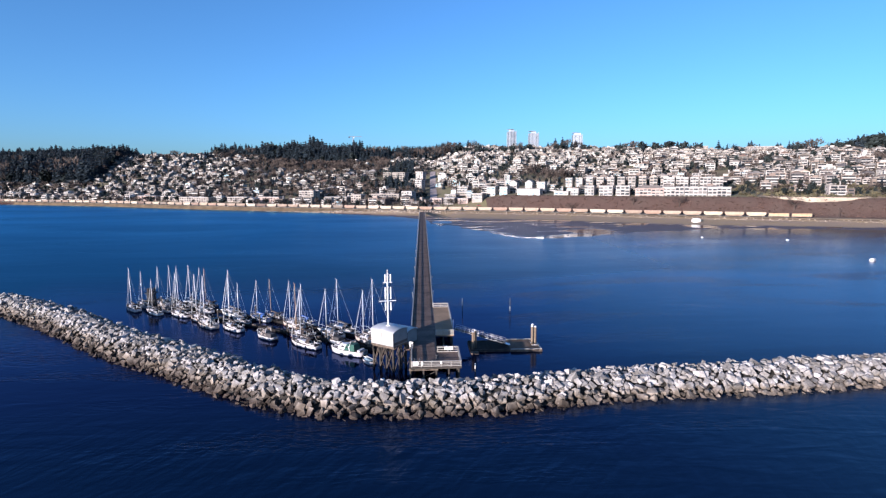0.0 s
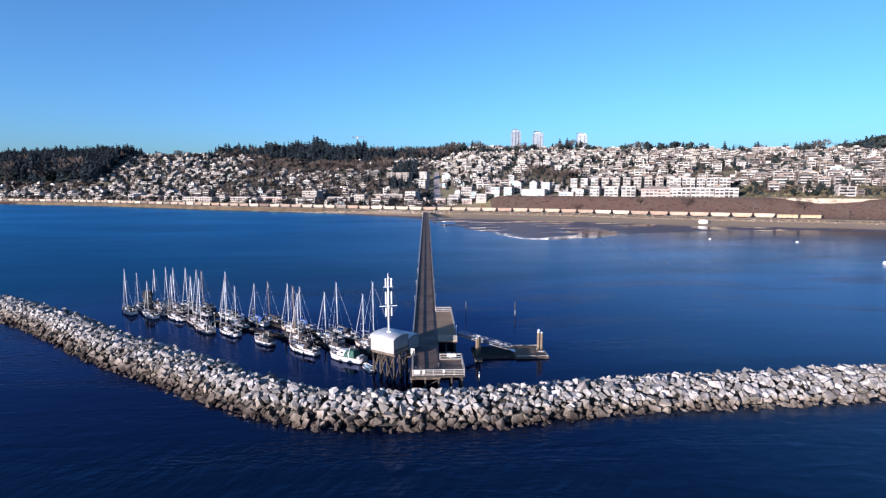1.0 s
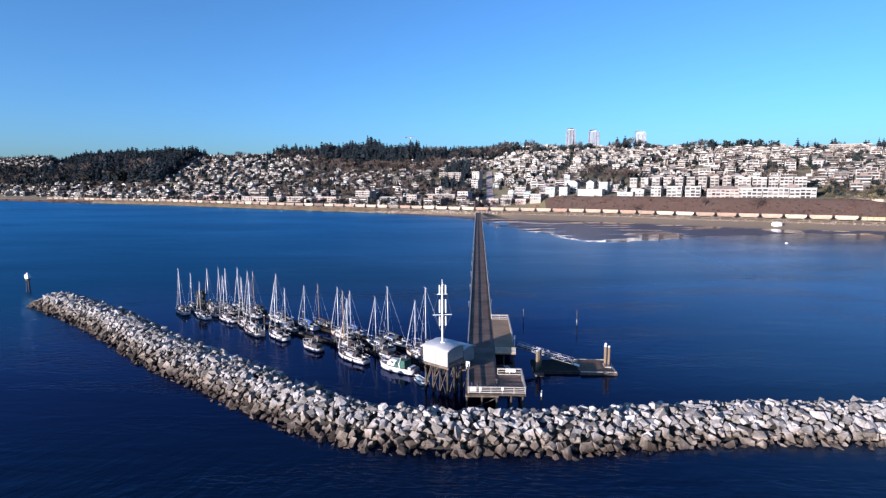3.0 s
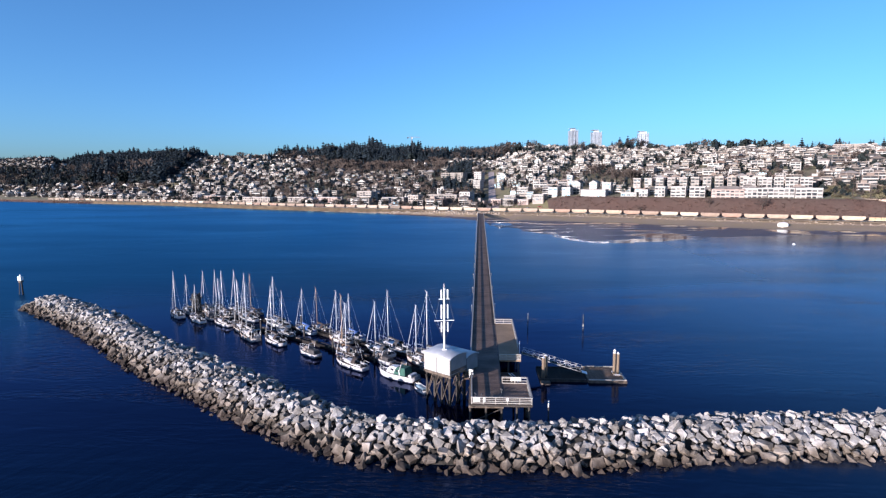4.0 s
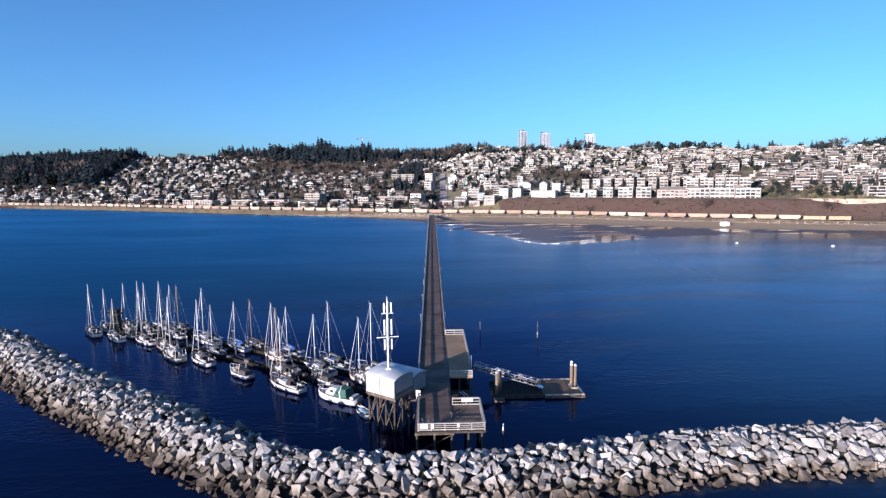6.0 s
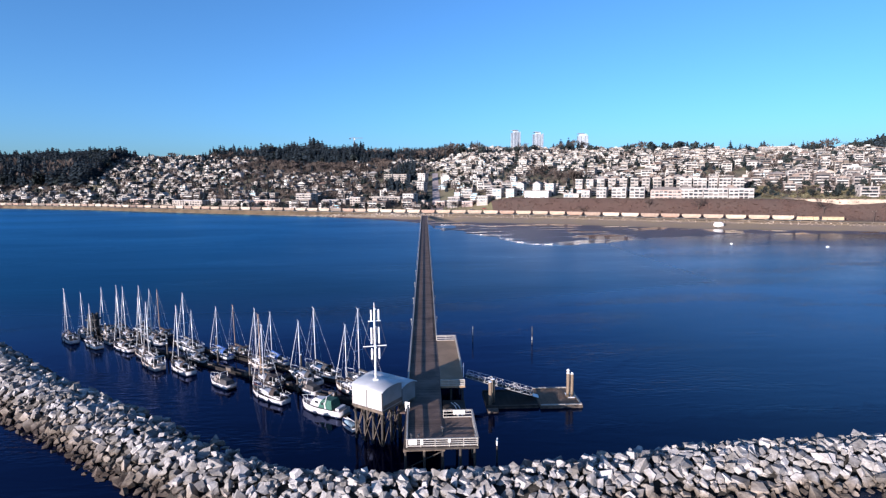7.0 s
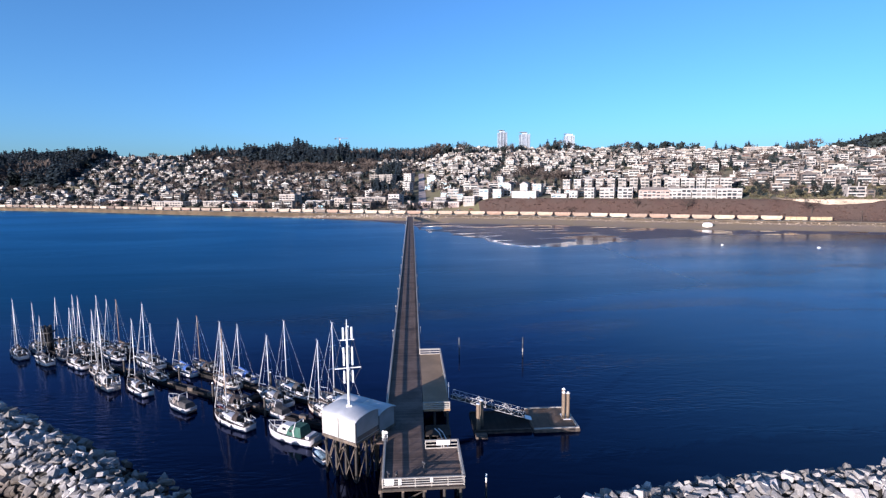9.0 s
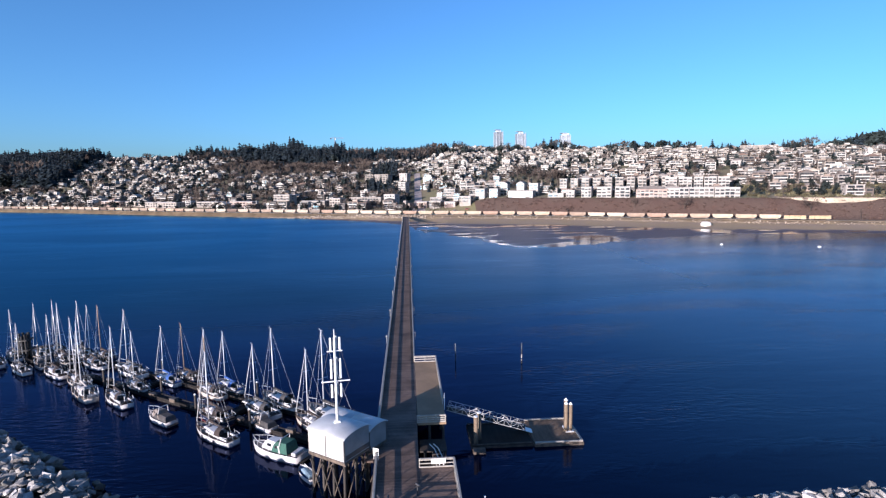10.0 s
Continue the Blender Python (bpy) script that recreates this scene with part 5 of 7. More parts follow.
MORE_BERTHS = [(-51.9, 44.6, 13.3, 0), (-57.0, 59.5, 13.0, 2), (-51.5, 50.8, 10.8, 3), (-47.2, 53.6, 10.9, 1), (-43.6, 54.8, 11.1, 6), (-36.2, 46.0, 12.1, 4), (-32.2, 35.8, 13.4, 6),
               (-29.6, 28.6, 13.2, 0), (-33.6, 48.6, 10.8, 1), (-25.0, 37.5, 11.6, 2), (-22.5, 40.5, 13.4, 3), (-14.9, 30.6, 12.4, 4), (-12.8, 33.5, 14.7, 3)]
used = set()
brng = random.Random(8)
for x, y, top, k in BERTHS + MORE_BERTHS:
    s = top / TALLS[k]
    m = pose(x, y, 0, brng.uniform(-0.8, 0.8), brng.uniform(-0.5, 0.5), HEADING + brng.uniform(-4, 4)) @ Matrix.Diagonal((s, s, s, 1))
    if k in used:
        again(FLEET[k], m)
    else:
        FLEET[k].matrix_basis = m
        used.add(k)

cruiser = motorboat("white motor cruiser with dark green canvas canopy", 9.0, GREENCANVAS, 0.2, -2.7)
cruiser.matrix_basis = pose(-17.5, 21.0, 0, rz=HEADING + 16)
small_cruiser = motorboat("small white cruiser with grey cockpit cover", 6.8, GREYCANVAS, 0.6, top=GELDECK)
small_cruiser.matrix_basis = pose(-39.4, 34.2, 0, rz=HEADING + 6)
for x, y, s, a in ((-22.2, 30.4, 0.95, 2), (-77.4, 64.4, 0.85, 3)):
    again(small_cruiser, pose(x, y, 0, rz=HEADING + a) @ Matrix.Diagonal((s, s, s, 1)))


def dinghy():
    d = thing("dinghy", "small white boat with blue-grey cover and outboard beside the shed", "dinghy", "", pose(-12.3, 15.0, 0, rz=HEADING - 10) @ Matrix.Diagonal((1.05, 1.05, 1.05, 1)))
    part("hull", hull_mesh(4.2, 1.7, 0.5, 0.8, 0.2), GEL, d, "", True)
    part("floor", deck_mesh(4.1, 1.6, 0.25, 0.8, 0.05, 0.9), BLUECANVAS, d)
    for x in (-1.2, 0.1, 1.0):
        part("thwart", Mesh().slab(x - 0.15, -0.68, 0.36, x + 0.15, 0.68, 0.42, 0.01), TEAK, d)
    part("cover", cabin(-1.7, 1.2, 1.2, 0.8, 0.44, 0.85, 0.5), material("faded_blue_canvas", (0.16, 0.24, 0.31), 0.85, vary=0.5, scale=2, fine=9, bump=0.4), d, "faded blue canvas cover")
    part("fuel_can", Mesh().slab(-1.95, 0.25, 0.42, -1.72, 0.6, 0.75, 0.04), DARK, d)
    part("oar", Mesh().tube((-1.6, -0.5, 0.8), (1.5, -0.35, 0.92), 0.035, None, 5), SAIL, d)
    o = part("outboard", Mesh().slab(-2.45, -0.2, 0.4, -2.05, 0.2, 1.0, 0.06), DARK, d)
    part("leg", Mesh().tube((-2.25, 0, -0.3), (-2.25, 0, 0.4), 0.07, None, 6), DARK, o)


dinghy()
# added boat that stands in for a bright spot on the water
skiff = thing("skiff", "small white boat added for a bright spot on the water off the flats", "boat", "", pose(207.3, 140.7, 0, rz=35))
part("hull", hull_mesh(5.0, 2.0, 0.75, 0.85, 0.3), GEL, skiff, "", True)
part("deck", deck_mesh(4.95, 1.95, 0.7, 0.85, 0.08, 0.95), GEL, skiff)
part("cover", cabin(-1.9, 1.3, 1.6, 1.1, 0.66, 1.25, 0.6), SAIL, skiff, "white canvas cover")
# storage boxes and carts left on the marina floats
xrng = random.Random(12)
first_box = None
for k in range(17):
    p = along_row(8 + k * 5.3 + xrng.uniform(-1, 1), 5.0 + xrng.choice((-0.35, 0.35)))
    m = pose(p.x, p.y, 0.454, rz=149 + xrng.uniform(-12, 12)) @ Matrix.Diagonal((1, xrng.uniform(0.8, 1.2), xrng.uniform(0.7, 1.3), 1))
    if first_box:
        again(first_box, m)
    else:
        first_box = thing("dock_box", "weathered grey storage box on the marina float", "box", "dock boxes", m)
        part("body", Mesh().slab(-0.7, -0.35, 0, 0.7, 0.35, 0.6, 0.03), TIMBER, first_box)
        part("lid", Mesh().slab(-0.74, -0.39, 0.604, 0.74, 0.39, 0.7, 0.03), GREYCANVAS, first_box)
for x, y, r in ((180.4, 242.8, 0.55), (223.4, 223.1, 0.6)):
    me = Mesh()
    for k in range(4):
        me.tube((0, 0, -0.3 + k * 0.24), (0, 0, -0.06 + k * 0.24), r * 1.5 * (0.8, 1.0, 1.0, 0.7)[k], r * 1.5 * (1.0, 1.0, 0.7, 0.2)[k], 12)
    solo("mooring_buoy", me, WHITE, "white round mooring buoy afloat near the flats", "buoy", "mooring buoys", m=pose(x, y, 0))


# ------------------------------------------------------------------ shore
def white_rock():
    s = rock_shapes(1, 77, 40)[0]
    b = solo("painted_boulder", s, WHITE, "huge white painted boulder on the beach", "boulder",
             m=pose(229.5, 346, 2.3, rz=-20) @ Matrix.Diagonal((3.1, 3.0, 3.9, 1)))
    return b


white_rock()


def shore_stones():
    rng = random.Random(21)
    me = Mesh()
    for _ in range(2600):
        x = rng.uniform(-760, 20)
        d = rng.uniform(-13, -3.5)
        y = coast(x) + d / INLAND
        s = rng.uniform(0.4, 1.0)
        me.add(ROCKS[rng.randrange(12)], Matrix.Translation((x, y, ground_height(x, y) + 0.1)) @ Euler((rng.random(), rng.random(), rng.random() * 6)).to_matrix().to_4x4() @ Matrix.Diagonal((s, s, s, 1)))
    for _ in range(700):
        x = rng.uniform(15, 420)
        d = rng.uniform(-12, -3.5)
        y = coast(x) + d / INLAND
        s = rng.uniform(0.2, 0.6)
        me.add(ROCKS[rng.randrange(12)], Matrix.Translation((x, y, ground_height(x, y) + 0.05)) @ Euler((rng.random(), rng.random(), rng.random() * 6)).to_matrix().to_4x4() @ Matrix.Diagonal((s, s, s, 1)))
    solo("shore_stones", me, SHORESTONE, "tan rubble stones along the railway shore", "stones", kind="stuff")


SHORESTONE = material("shore_stone", (0.36, 0.295, 0.235), 0.9, vary=0.3, scale=0.4, fine=2, bump=0.4, per_island=0.45, world_space=True)
shore_stones()


def along_coast(step, x0, x1):
    """Places on the railway at even steps, with the turn of the line there."""
    xs = np.arange(x0, x1, 1.0)
    ys = np.array([coast(v) for v in xs])
    ys = np.convolve(np.pad(ys, 30, mode="edge"), np.ones(61) / 61, "valid")
    run = np.concatenate([[0], np.cumsum(np.hypot(np.diff(xs), np.diff(ys)))])
    out = []
    for s in np.arange(0, run[-1], step):
        x, y = float(np.interp(s, run, xs)), float(np.interp(s, run, ys))
        x2, y2 = float(np.interp(s + 4, run, xs)), float(np.interp(s + 4, run, ys))
        out.append((x, y, math.degrees(math.atan2(y2 - y, x2 - x))))
    return out


TRACK_Z = 4.75
WAGON = tinted(material("wagon_paint", (0.5, 0.4, 0.3), 0.7, vary=0.3, scale=0.4, fine=4, bump=0.1),
               [(0.375, 0.302, 0.230), (0.399, 0.339, 0.266), (0.333, 0.254, 0.187), (0.387, 0.321, 0.242), (0.302, 0.230, 0.176), (0.363, 0.284, 0.218), (0.412, 0.351, 0.278), (0.254, 0.170, 0.127)])
WAGON_DARK = tinted(material("dark_wagon_paint", (0.2, 0.15, 0.12), 0.8, vary=0.35, scale=0.4, fine=4, bump=0.1),
                    [(0.20, 0.14, 0.11), (0.15, 0.12, 0.10), (0.30, 0.23, 0.18), (0.12, 0.08, 0.065), (0.24, 0.18, 0.14), (0.36, 0.29, 0.23)])
LUMBER = material("stacked_lumber", (0.52, 0.36, 0.22), 0.8, vary=0.4, scale=0.3, fine=3, bump=0.3, stretch=(0.2, 1, 4))


def wagon(kind):
    w = thing("railway_wagon", "cream covered hopper wagon on the shore railway" if kind == 0 else "dark brown hopper wagon on the shore railway" if kind == 2 else "flat wagon loaded with yellow lumber packs", "wagon", "goods train")
    paint = WAGON_DARK if kind == 2 else WAGON
    if kind != 1:
        b = Mesh()
        y = 1.5
        top = [(-7.3, -y, 3.9), (7.3, -y, 3.9), (7.3, y, 3.9), (-7.3, y, 3.9)]
        mid = [(-7.1, -y, 2.0), (7.1, -y, 2.0), (7.1, y, 2.0), (-7.1, y, 2.0)]
        low = [(-5.2, -y * 0.75, 0.85), (5.2, -y * 0.75, 0.85), (5.2, y * 0.75, 0.85), (-5.2, y * 0.75, 0.85)]
        b.solid(top + mid + low, [(0, 1, 2, 3), (11, 10, 9, 8)] + [(4 + i, 4 + (i + 1) % 4, (i + 1) % 4, i) for i in range(4)] + [(8 + i, 8 + (i + 1) % 4, 4 + (i + 1) % 4, 4 + i) for i in range(4)])
        for k in range(9):
            x = -6.8 + k * 1.7
            for s in (-1, 1):
                b.box(x - 0.06, s * 1.5 - 0.06, 1.95, x + 0.06, s * 1.5 + 0.06, 3.88)
        part("body", b, paint, w)
        part("roof_walk", Mesh().slab(-7.2, -0.5, 3.904, 7.2, 0.5, 4.05, 0.03), paint, w)
    else:
        part("body", Mesh().slab(-7.6, -1.4, 0.9, 7.6, 1.4, 1.25, 0.05), WAGON, w)
        for k in range(4):
            for s in (0, 1):
                part("lumber_pack", Mesh().slab(-7.2 + k * 3.65, -1.3, 1.254 + s * 1.1, -3.75 + k * 3.65, 1.3, 2.33 + s * 1.1, 0.04), LUMBER, w, "strapped pack of yellow lumber")
        for x in (-7.5, 7.5):
            part("bulkhead", Mesh().slab(x - 0.1, -1.35, 1.254, x + 0.1, 1.35, 3.7, 0.03), DARK, w)
    for x in (-5.6, 5.6):
        g = Mesh().box(x - 1.2, -1.1, 0.3, x + 1.2, 1.1, 0.75)
        for o in (-0.85, 0.85):
            for s in (-0.85, 0.85):
                g.tube((x + o, s - 0.07, 0.42), (x + o, s + 0.07, 0.42), 0.42, None, 10)
        part("bogie", g, DARK, w)
    for s in (-1, 1):
        part("coupler", Mesh().box(min(7.3 * s, 8.15 * s), -0.12, 0.75, max(7.3 * s, 8.15 * s), 0.12, 1.0), DARK, w)
    return w


first = {0: wagon(0), 1: wagon(1), 2: wagon(2)}
wrng = random.Random(3)
seen_kinds = set()
for x, y, a in along_coast(16.4, -800, 326):
    k = 1 if x > 290 else 2 if wrng.random() < (0.75 if x < -30 else 0.12) else 0
    m = pose(x, y, TRACK_Z, rz=a)
    if k in seen_kinds:
        copy_thing(first[k], m)
    else:
        first[k].matrix_basis = m
        seen_kinds.add(k)
bed, rails = Mesh(), Mesh()
line = along_coast(12.0, -1300, 900)
for (x0, y0, a0), (x1, y1, a1) in zip(line, line[1:]):
    s0, s1 = Vector((-math.sin(radians(a0)), math.cos(radians(a0)), 0)), Vector((-math.sin(radians(a1)), math.cos(radians(a1)), 0))
    p, q = Vector((x0, y0, TRACK_Z - 0.17)), Vector((x1, y1, TRACK_Z - 0.17))
    dz = Vector((0, 0, 0.7))
    bed.solid([p - s0 * 2.6 - dz, p - s0 * 1.7, p + s0 * 1.7, p + s0 * 2.6 - dz, q - s1 * 2.6 - dz, q - s1 * 1.7, q + s1 * 1.7, q + s1 * 2.6 - dz],
              [(0, 4, 5, 1), (1, 5, 6, 2), (2, 6, 7, 3)])
    for o in (-0.72, 0.72):
        rails.tube(p + s0 * o + Vector((0, 0, 0.08)), q + s1 * o + Vector((0, 0, 0.08)), 0.08, None, 4)
track = solo("railway_track", bed, BALLAST, "stone ballast railway bed along the shore", "railway", kind="structure")
part("steel_rails", rails, DARK, track)

# ------------------------------------------------------------------ houses
PAINTS = [(0.424, 0.406, 0.387), (0.376, 0.351, 0.327), (0.436, 0.418, 0.400), (0.303, 0.273, 0.242), (0.412, 0.393, 0.376), (0.181, 0.158, 0.139), (0.400, 0.376, 0.345), (0.103, 0.091, 0.084), (0.242, 0.212, 0.181), (0.145, 0.143, 0.143), (0.115, 0.091, 0.073), (0.363, 0.345, 0.327), (0.078, 0.070, 0.067), (0.387, 0.370, 0.351), (0.109, 0.094, 0.084), (0.290, 0.254, 0.218)]
FRONT_PAINTS = [(0.351, 0.327, 0.309), (0.181, 0.145, 0.121), (0.121, 0.097, 0.084), (0.254, 0.200, 0.170), (0.084, 0.073, 0.070), (0.303, 0.273, 0.254), (0.158, 0.121, 0.103), (0.206, 0.176, 0.164), (0.103, 0.084, 0.078), (0.242, 0.218, 0.206)]
ROOFS = [(0.16, 0.13, 0.11), (0.22, 0.19, 0.17), (0.10, 0.09, 0.09), (0.27, 0.24, 0.22), (0.20, 0.13, 0.10), (0.34, 0.32, 0.30)]
WALL_ONE = tinted(material("house_paint", (0.7, 0.66, 0.6), 0.8, vary=0.12, scale=0.15, fine=2, bump=0.05), FRONT_PAINTS)
WALL_WEST = tinted(material("house_paint_west", (0.6, 0.56, 0.5), 0.8, vary=0.12, scale=0.15, fine=2, bump=0.05), [tuple((1.3 if p[0] > 0.4 else 0.8) * c for c in p) for p in PAINTS] + [(0.10, 0.085, 0.075), (0.14, 0.11, 0.085), (0.08, 0.075, 0.075)], True)
WALL_MANY = tinted(material("house_paint_far", (0.7, 0.66, 0.6), 0.8, vary=0.12, scale=0.15, fine=2, bump=0.05), PAINTS, True)
ROOF_ONE = tinted(material("roofing", (0.2, 0.18, 0.16), 0.9, vary=0.25, scale=0.2, fine=3, bump=0.2), ROOFS)
ROOF_MANY = tinted(material("roofing_far", (0.2, 0.18, 0.16), 0.9, vary=0.25, scale=0.2, fine=3, bump=0.2), ROOFS, True)
TRIM = material("white_trim", (0.348, 0.327, 0.309), 0.6, vary=0.08, scale=1, fine=8, bump=0.0)
BRICKRED = material("pinkish_stucco", (0.336, 0.252, 0.223), 0.85, vary=0.15, scale=0.2, fine=2, bump=0.1)


def house_pieces(rng, w, dp, storeys, roof):
    """Pieces of a house whose sea front is at -y, its ground line at z = 0: (name, mesh, slot)."""
    h = storeys * 2.9 + 0.3
    out = []
    wall = Mesh().box(-w / 2, -dp / 2, -4.5, w / 2, dp / 2, h)
    if roof == "gable":
        r = h + w * 0.2
        wall.solid([(-w / 2, -dp / 2, h), (w / 2, -dp / 2, h), (0, -dp / 2, r - 0.1), (-w / 2, dp / 2, h), (w / 2, dp / 2, h), (0, dp / 2, r - 0.1)], [(0, 1, 2), (5, 4, 3)])
        rm, o, t = Mesh(), 0.5, 0.22
        for s in (-1, 1):
            a, b = (s * (w / 2 + o), h - o * 0.4), (0, r)
            p = [(a[0], -dp / 2 - o, a[1]), (a[0], dp / 2 + o, a[1]), (b[0], dp / 2 + o, b[1]), (b[0], -dp / 2 - o, b[1])]
            rm.solid(p + [(x, y, z + t) for x, y, z in p], [(3, 2, 1, 0), (4, 5, 6, 7), (0, 1, 5, 4), (1, 2, 6, 5), (3, 0, 4, 7)])
        out.append(("roof", rm, "roof"))
    elif roof == "hip":
        o, t = 0.6, 0.2
        r = h + min(w, dp) * 0.24
        x0, y0, k = w / 2 + o, dp / 2 + o, max(w - dp, 0) / 2 + 0.6
        p = [(-x0, -y0, h), (x0, -y0, h), (x0, y0, h), (-x0, y0, h), (-x0, -y0, h + t), (x0, -y0, h + t), (x0, y0, h + t), (-x0, y0, h + t), (-k, 0, r), (k, 0, r)]
        out.append(("roof", Mesh().solid(p, [(3, 2, 1, 0), (0, 1, 5, 4), (1, 2, 6, 5), (2, 3, 7, 6), (3, 0, 4, 7), (4, 5, 9, 8), (5, 6, 9), (6, 7, 8, 9), (7, 4, 8)]), "roof"))
    else:
        out.append(("roof", Mesh().box(-w / 2 - 0.35, -dp / 2 - 0.5, h + 0.002, w / 2 + 0.35, dp / 2 + 0.35, h + 0.35), "roof"))
        if rng.random() < 0.4:
            out.append(("roof_room", Mesh().box(-w * 0.2, -dp * 0.1, h + 0.352, w * 0.25, dp * 0.35, h + 2.6), "wall"))
    out.insert(0, ("wall", wall, "wall"))
    for s in range(storeys):
        z = s * 2.9 + 0.75
        n = rng.choice((1, 2, 2, 3))
        wide = w * rng.uniform(0.85, 0.98) / n
        for k in range(n):
            x = (k - (n - 1) / 2) * w * 0.9 / n
            out.append(("window", Mesh().box(x - wide * 0.43, -dp / 2 - 0.05, z, x + wide * 0.43, -dp / 2 - 0.003, z + 1.95), "glass"))
        if s and rng.random() < 0.7:
            bx = w * rng.uniform(0.3, 0.5)
            out.append(("balcony", Mesh().box(-bx, -dp / 2 - 1.5, z - 0.85, bx, -dp / 2 - 0.06, z - 0.6).box(-bx, -dp / 2 - 1.5, z - 0.598, bx, -dp / 2 - 1.42, z + 0.25), "trim"))
    for side in (-1, 1):
        for s in range(storeys):
            z = s * 2.9 + 0.9
            y = rng.uniform(-dp * 0.25, dp * 0.2)
            out.append(("window", Mesh().box(side * w / 2 - 0.04 + (0.043 if side > 0 else -0.043), y - 0.7, z, side * w / 2 + 0.04 + (0.013 if side > 0 else -0.013), y + 0.7, z + 1.3), "glass"))
    # a lower wing beside the main block, stepped forward or back, and a sea-side terrace on posts
    if rng.random() < 0.7:
        side, wl, wd, wh = rng.choice((-1, 1)), w * rng.uniform(0.25, 0.45), dp * rng.uniform(0.5, 0.8), h - rng.choice((2.9, 2.9, 0.9))
        x0 = side * (w / 2 + 0.003)
        x1 = x0 + side * wl
        y0 = -dp / 2 + rng.uniform(-2.5, 2.5)
        lo, hi = min(x0, x1), max(x0, x1)
        out.append(("wing", Mesh().box(lo, y0, -4.5, hi, y0 + wd, wh), "wall"))
        out.append(("roof", Mesh().box(lo - 0.25, y0 - 0.4, wh + 0.002, hi + 0.25, y0 + wd + 0.3, wh + 0.35, top=0.3), "roof"))
        for s in range(max(1, int(wh / 2.9))):
            out.append(("window", Mesh().box(lo + wl * 0.15, y0 - 0.05, s * 2.9 + 0.8, hi - wl * 0.15, y0 - 0.003, s * 2.9 + 2.3), "glass"))
    if rng.random() < 0.6:
        tx = w * rng.uniform(0.2, 0.5)
        out.append(("terrace", Mesh().box(-tx, -dp / 2 - 3.2, 0.1, tx, -dp / 2 - 0.06, 0.35).box(-tx, -dp / 2 - 3.2, 0.352, tx, -dp / 2 - 3.12, 1.3), "trim"))
        out.append(("terrace_post", Mesh().box(-tx, -dp / 2 - 3.1, -3.5, -tx + 0.4, -dp / 2 - 2.8, 0.098).box(tx - 0.4, -dp / 2 - 3.1, -3.5, tx, -dp / 2 - 2.8, 0.098), "roof"))
    if rng.random() < 0.45:
        out.append(("chimney", Mesh().box(w * 0.22, 0.3, h - 0.5, w * 0.22 + 0.8, 1.2, h + w * 0.2 + 1.2), "roof"))
    return out


HOUSE_LABELS = {"gable": "pitched-roof house with large sea-facing windows", "hip": "hipped-roof hillside house with balconies", "flat": "flat-roofed modern hillside house with window bands"}
hrng = random.Random(4)
MODELS, LOOSE = [], []
for i in range(18):
    roof = ("flat", "flat", "hip", "flat", "gable", "flat", "flat", "flat", "flat")[i % 9]
    w, dp, st = hrng.uniform(9, 15), hrng.uniform(9, 12), hrng.choice((2, 2, 3, 3))
    LOOSE.append(house_pieces(hrng, w, dp, st, roof))
    MODELS.append([None, HOUSE_LABELS[roof]])
ONE = {"wall": WALL_ONE, "roof": ROOF_ONE, "glass": GLASS, "trim": TRIM}
SLOT = {"wall": 0, "roof": 1, "glass": 2, "trim": 3}


def place_house(i, m):
    if MODELS[i][0] is None:
        h = thing("house", MODELS[i][1], "house", "hillside houses", m)
        for name, me, slot in LOOSE[i]:
            part(name, me, ONE[slot], h)
        MODELS[i][0] = h
        return h
    return again(MODELS[i][0], m)


PLOTS = []


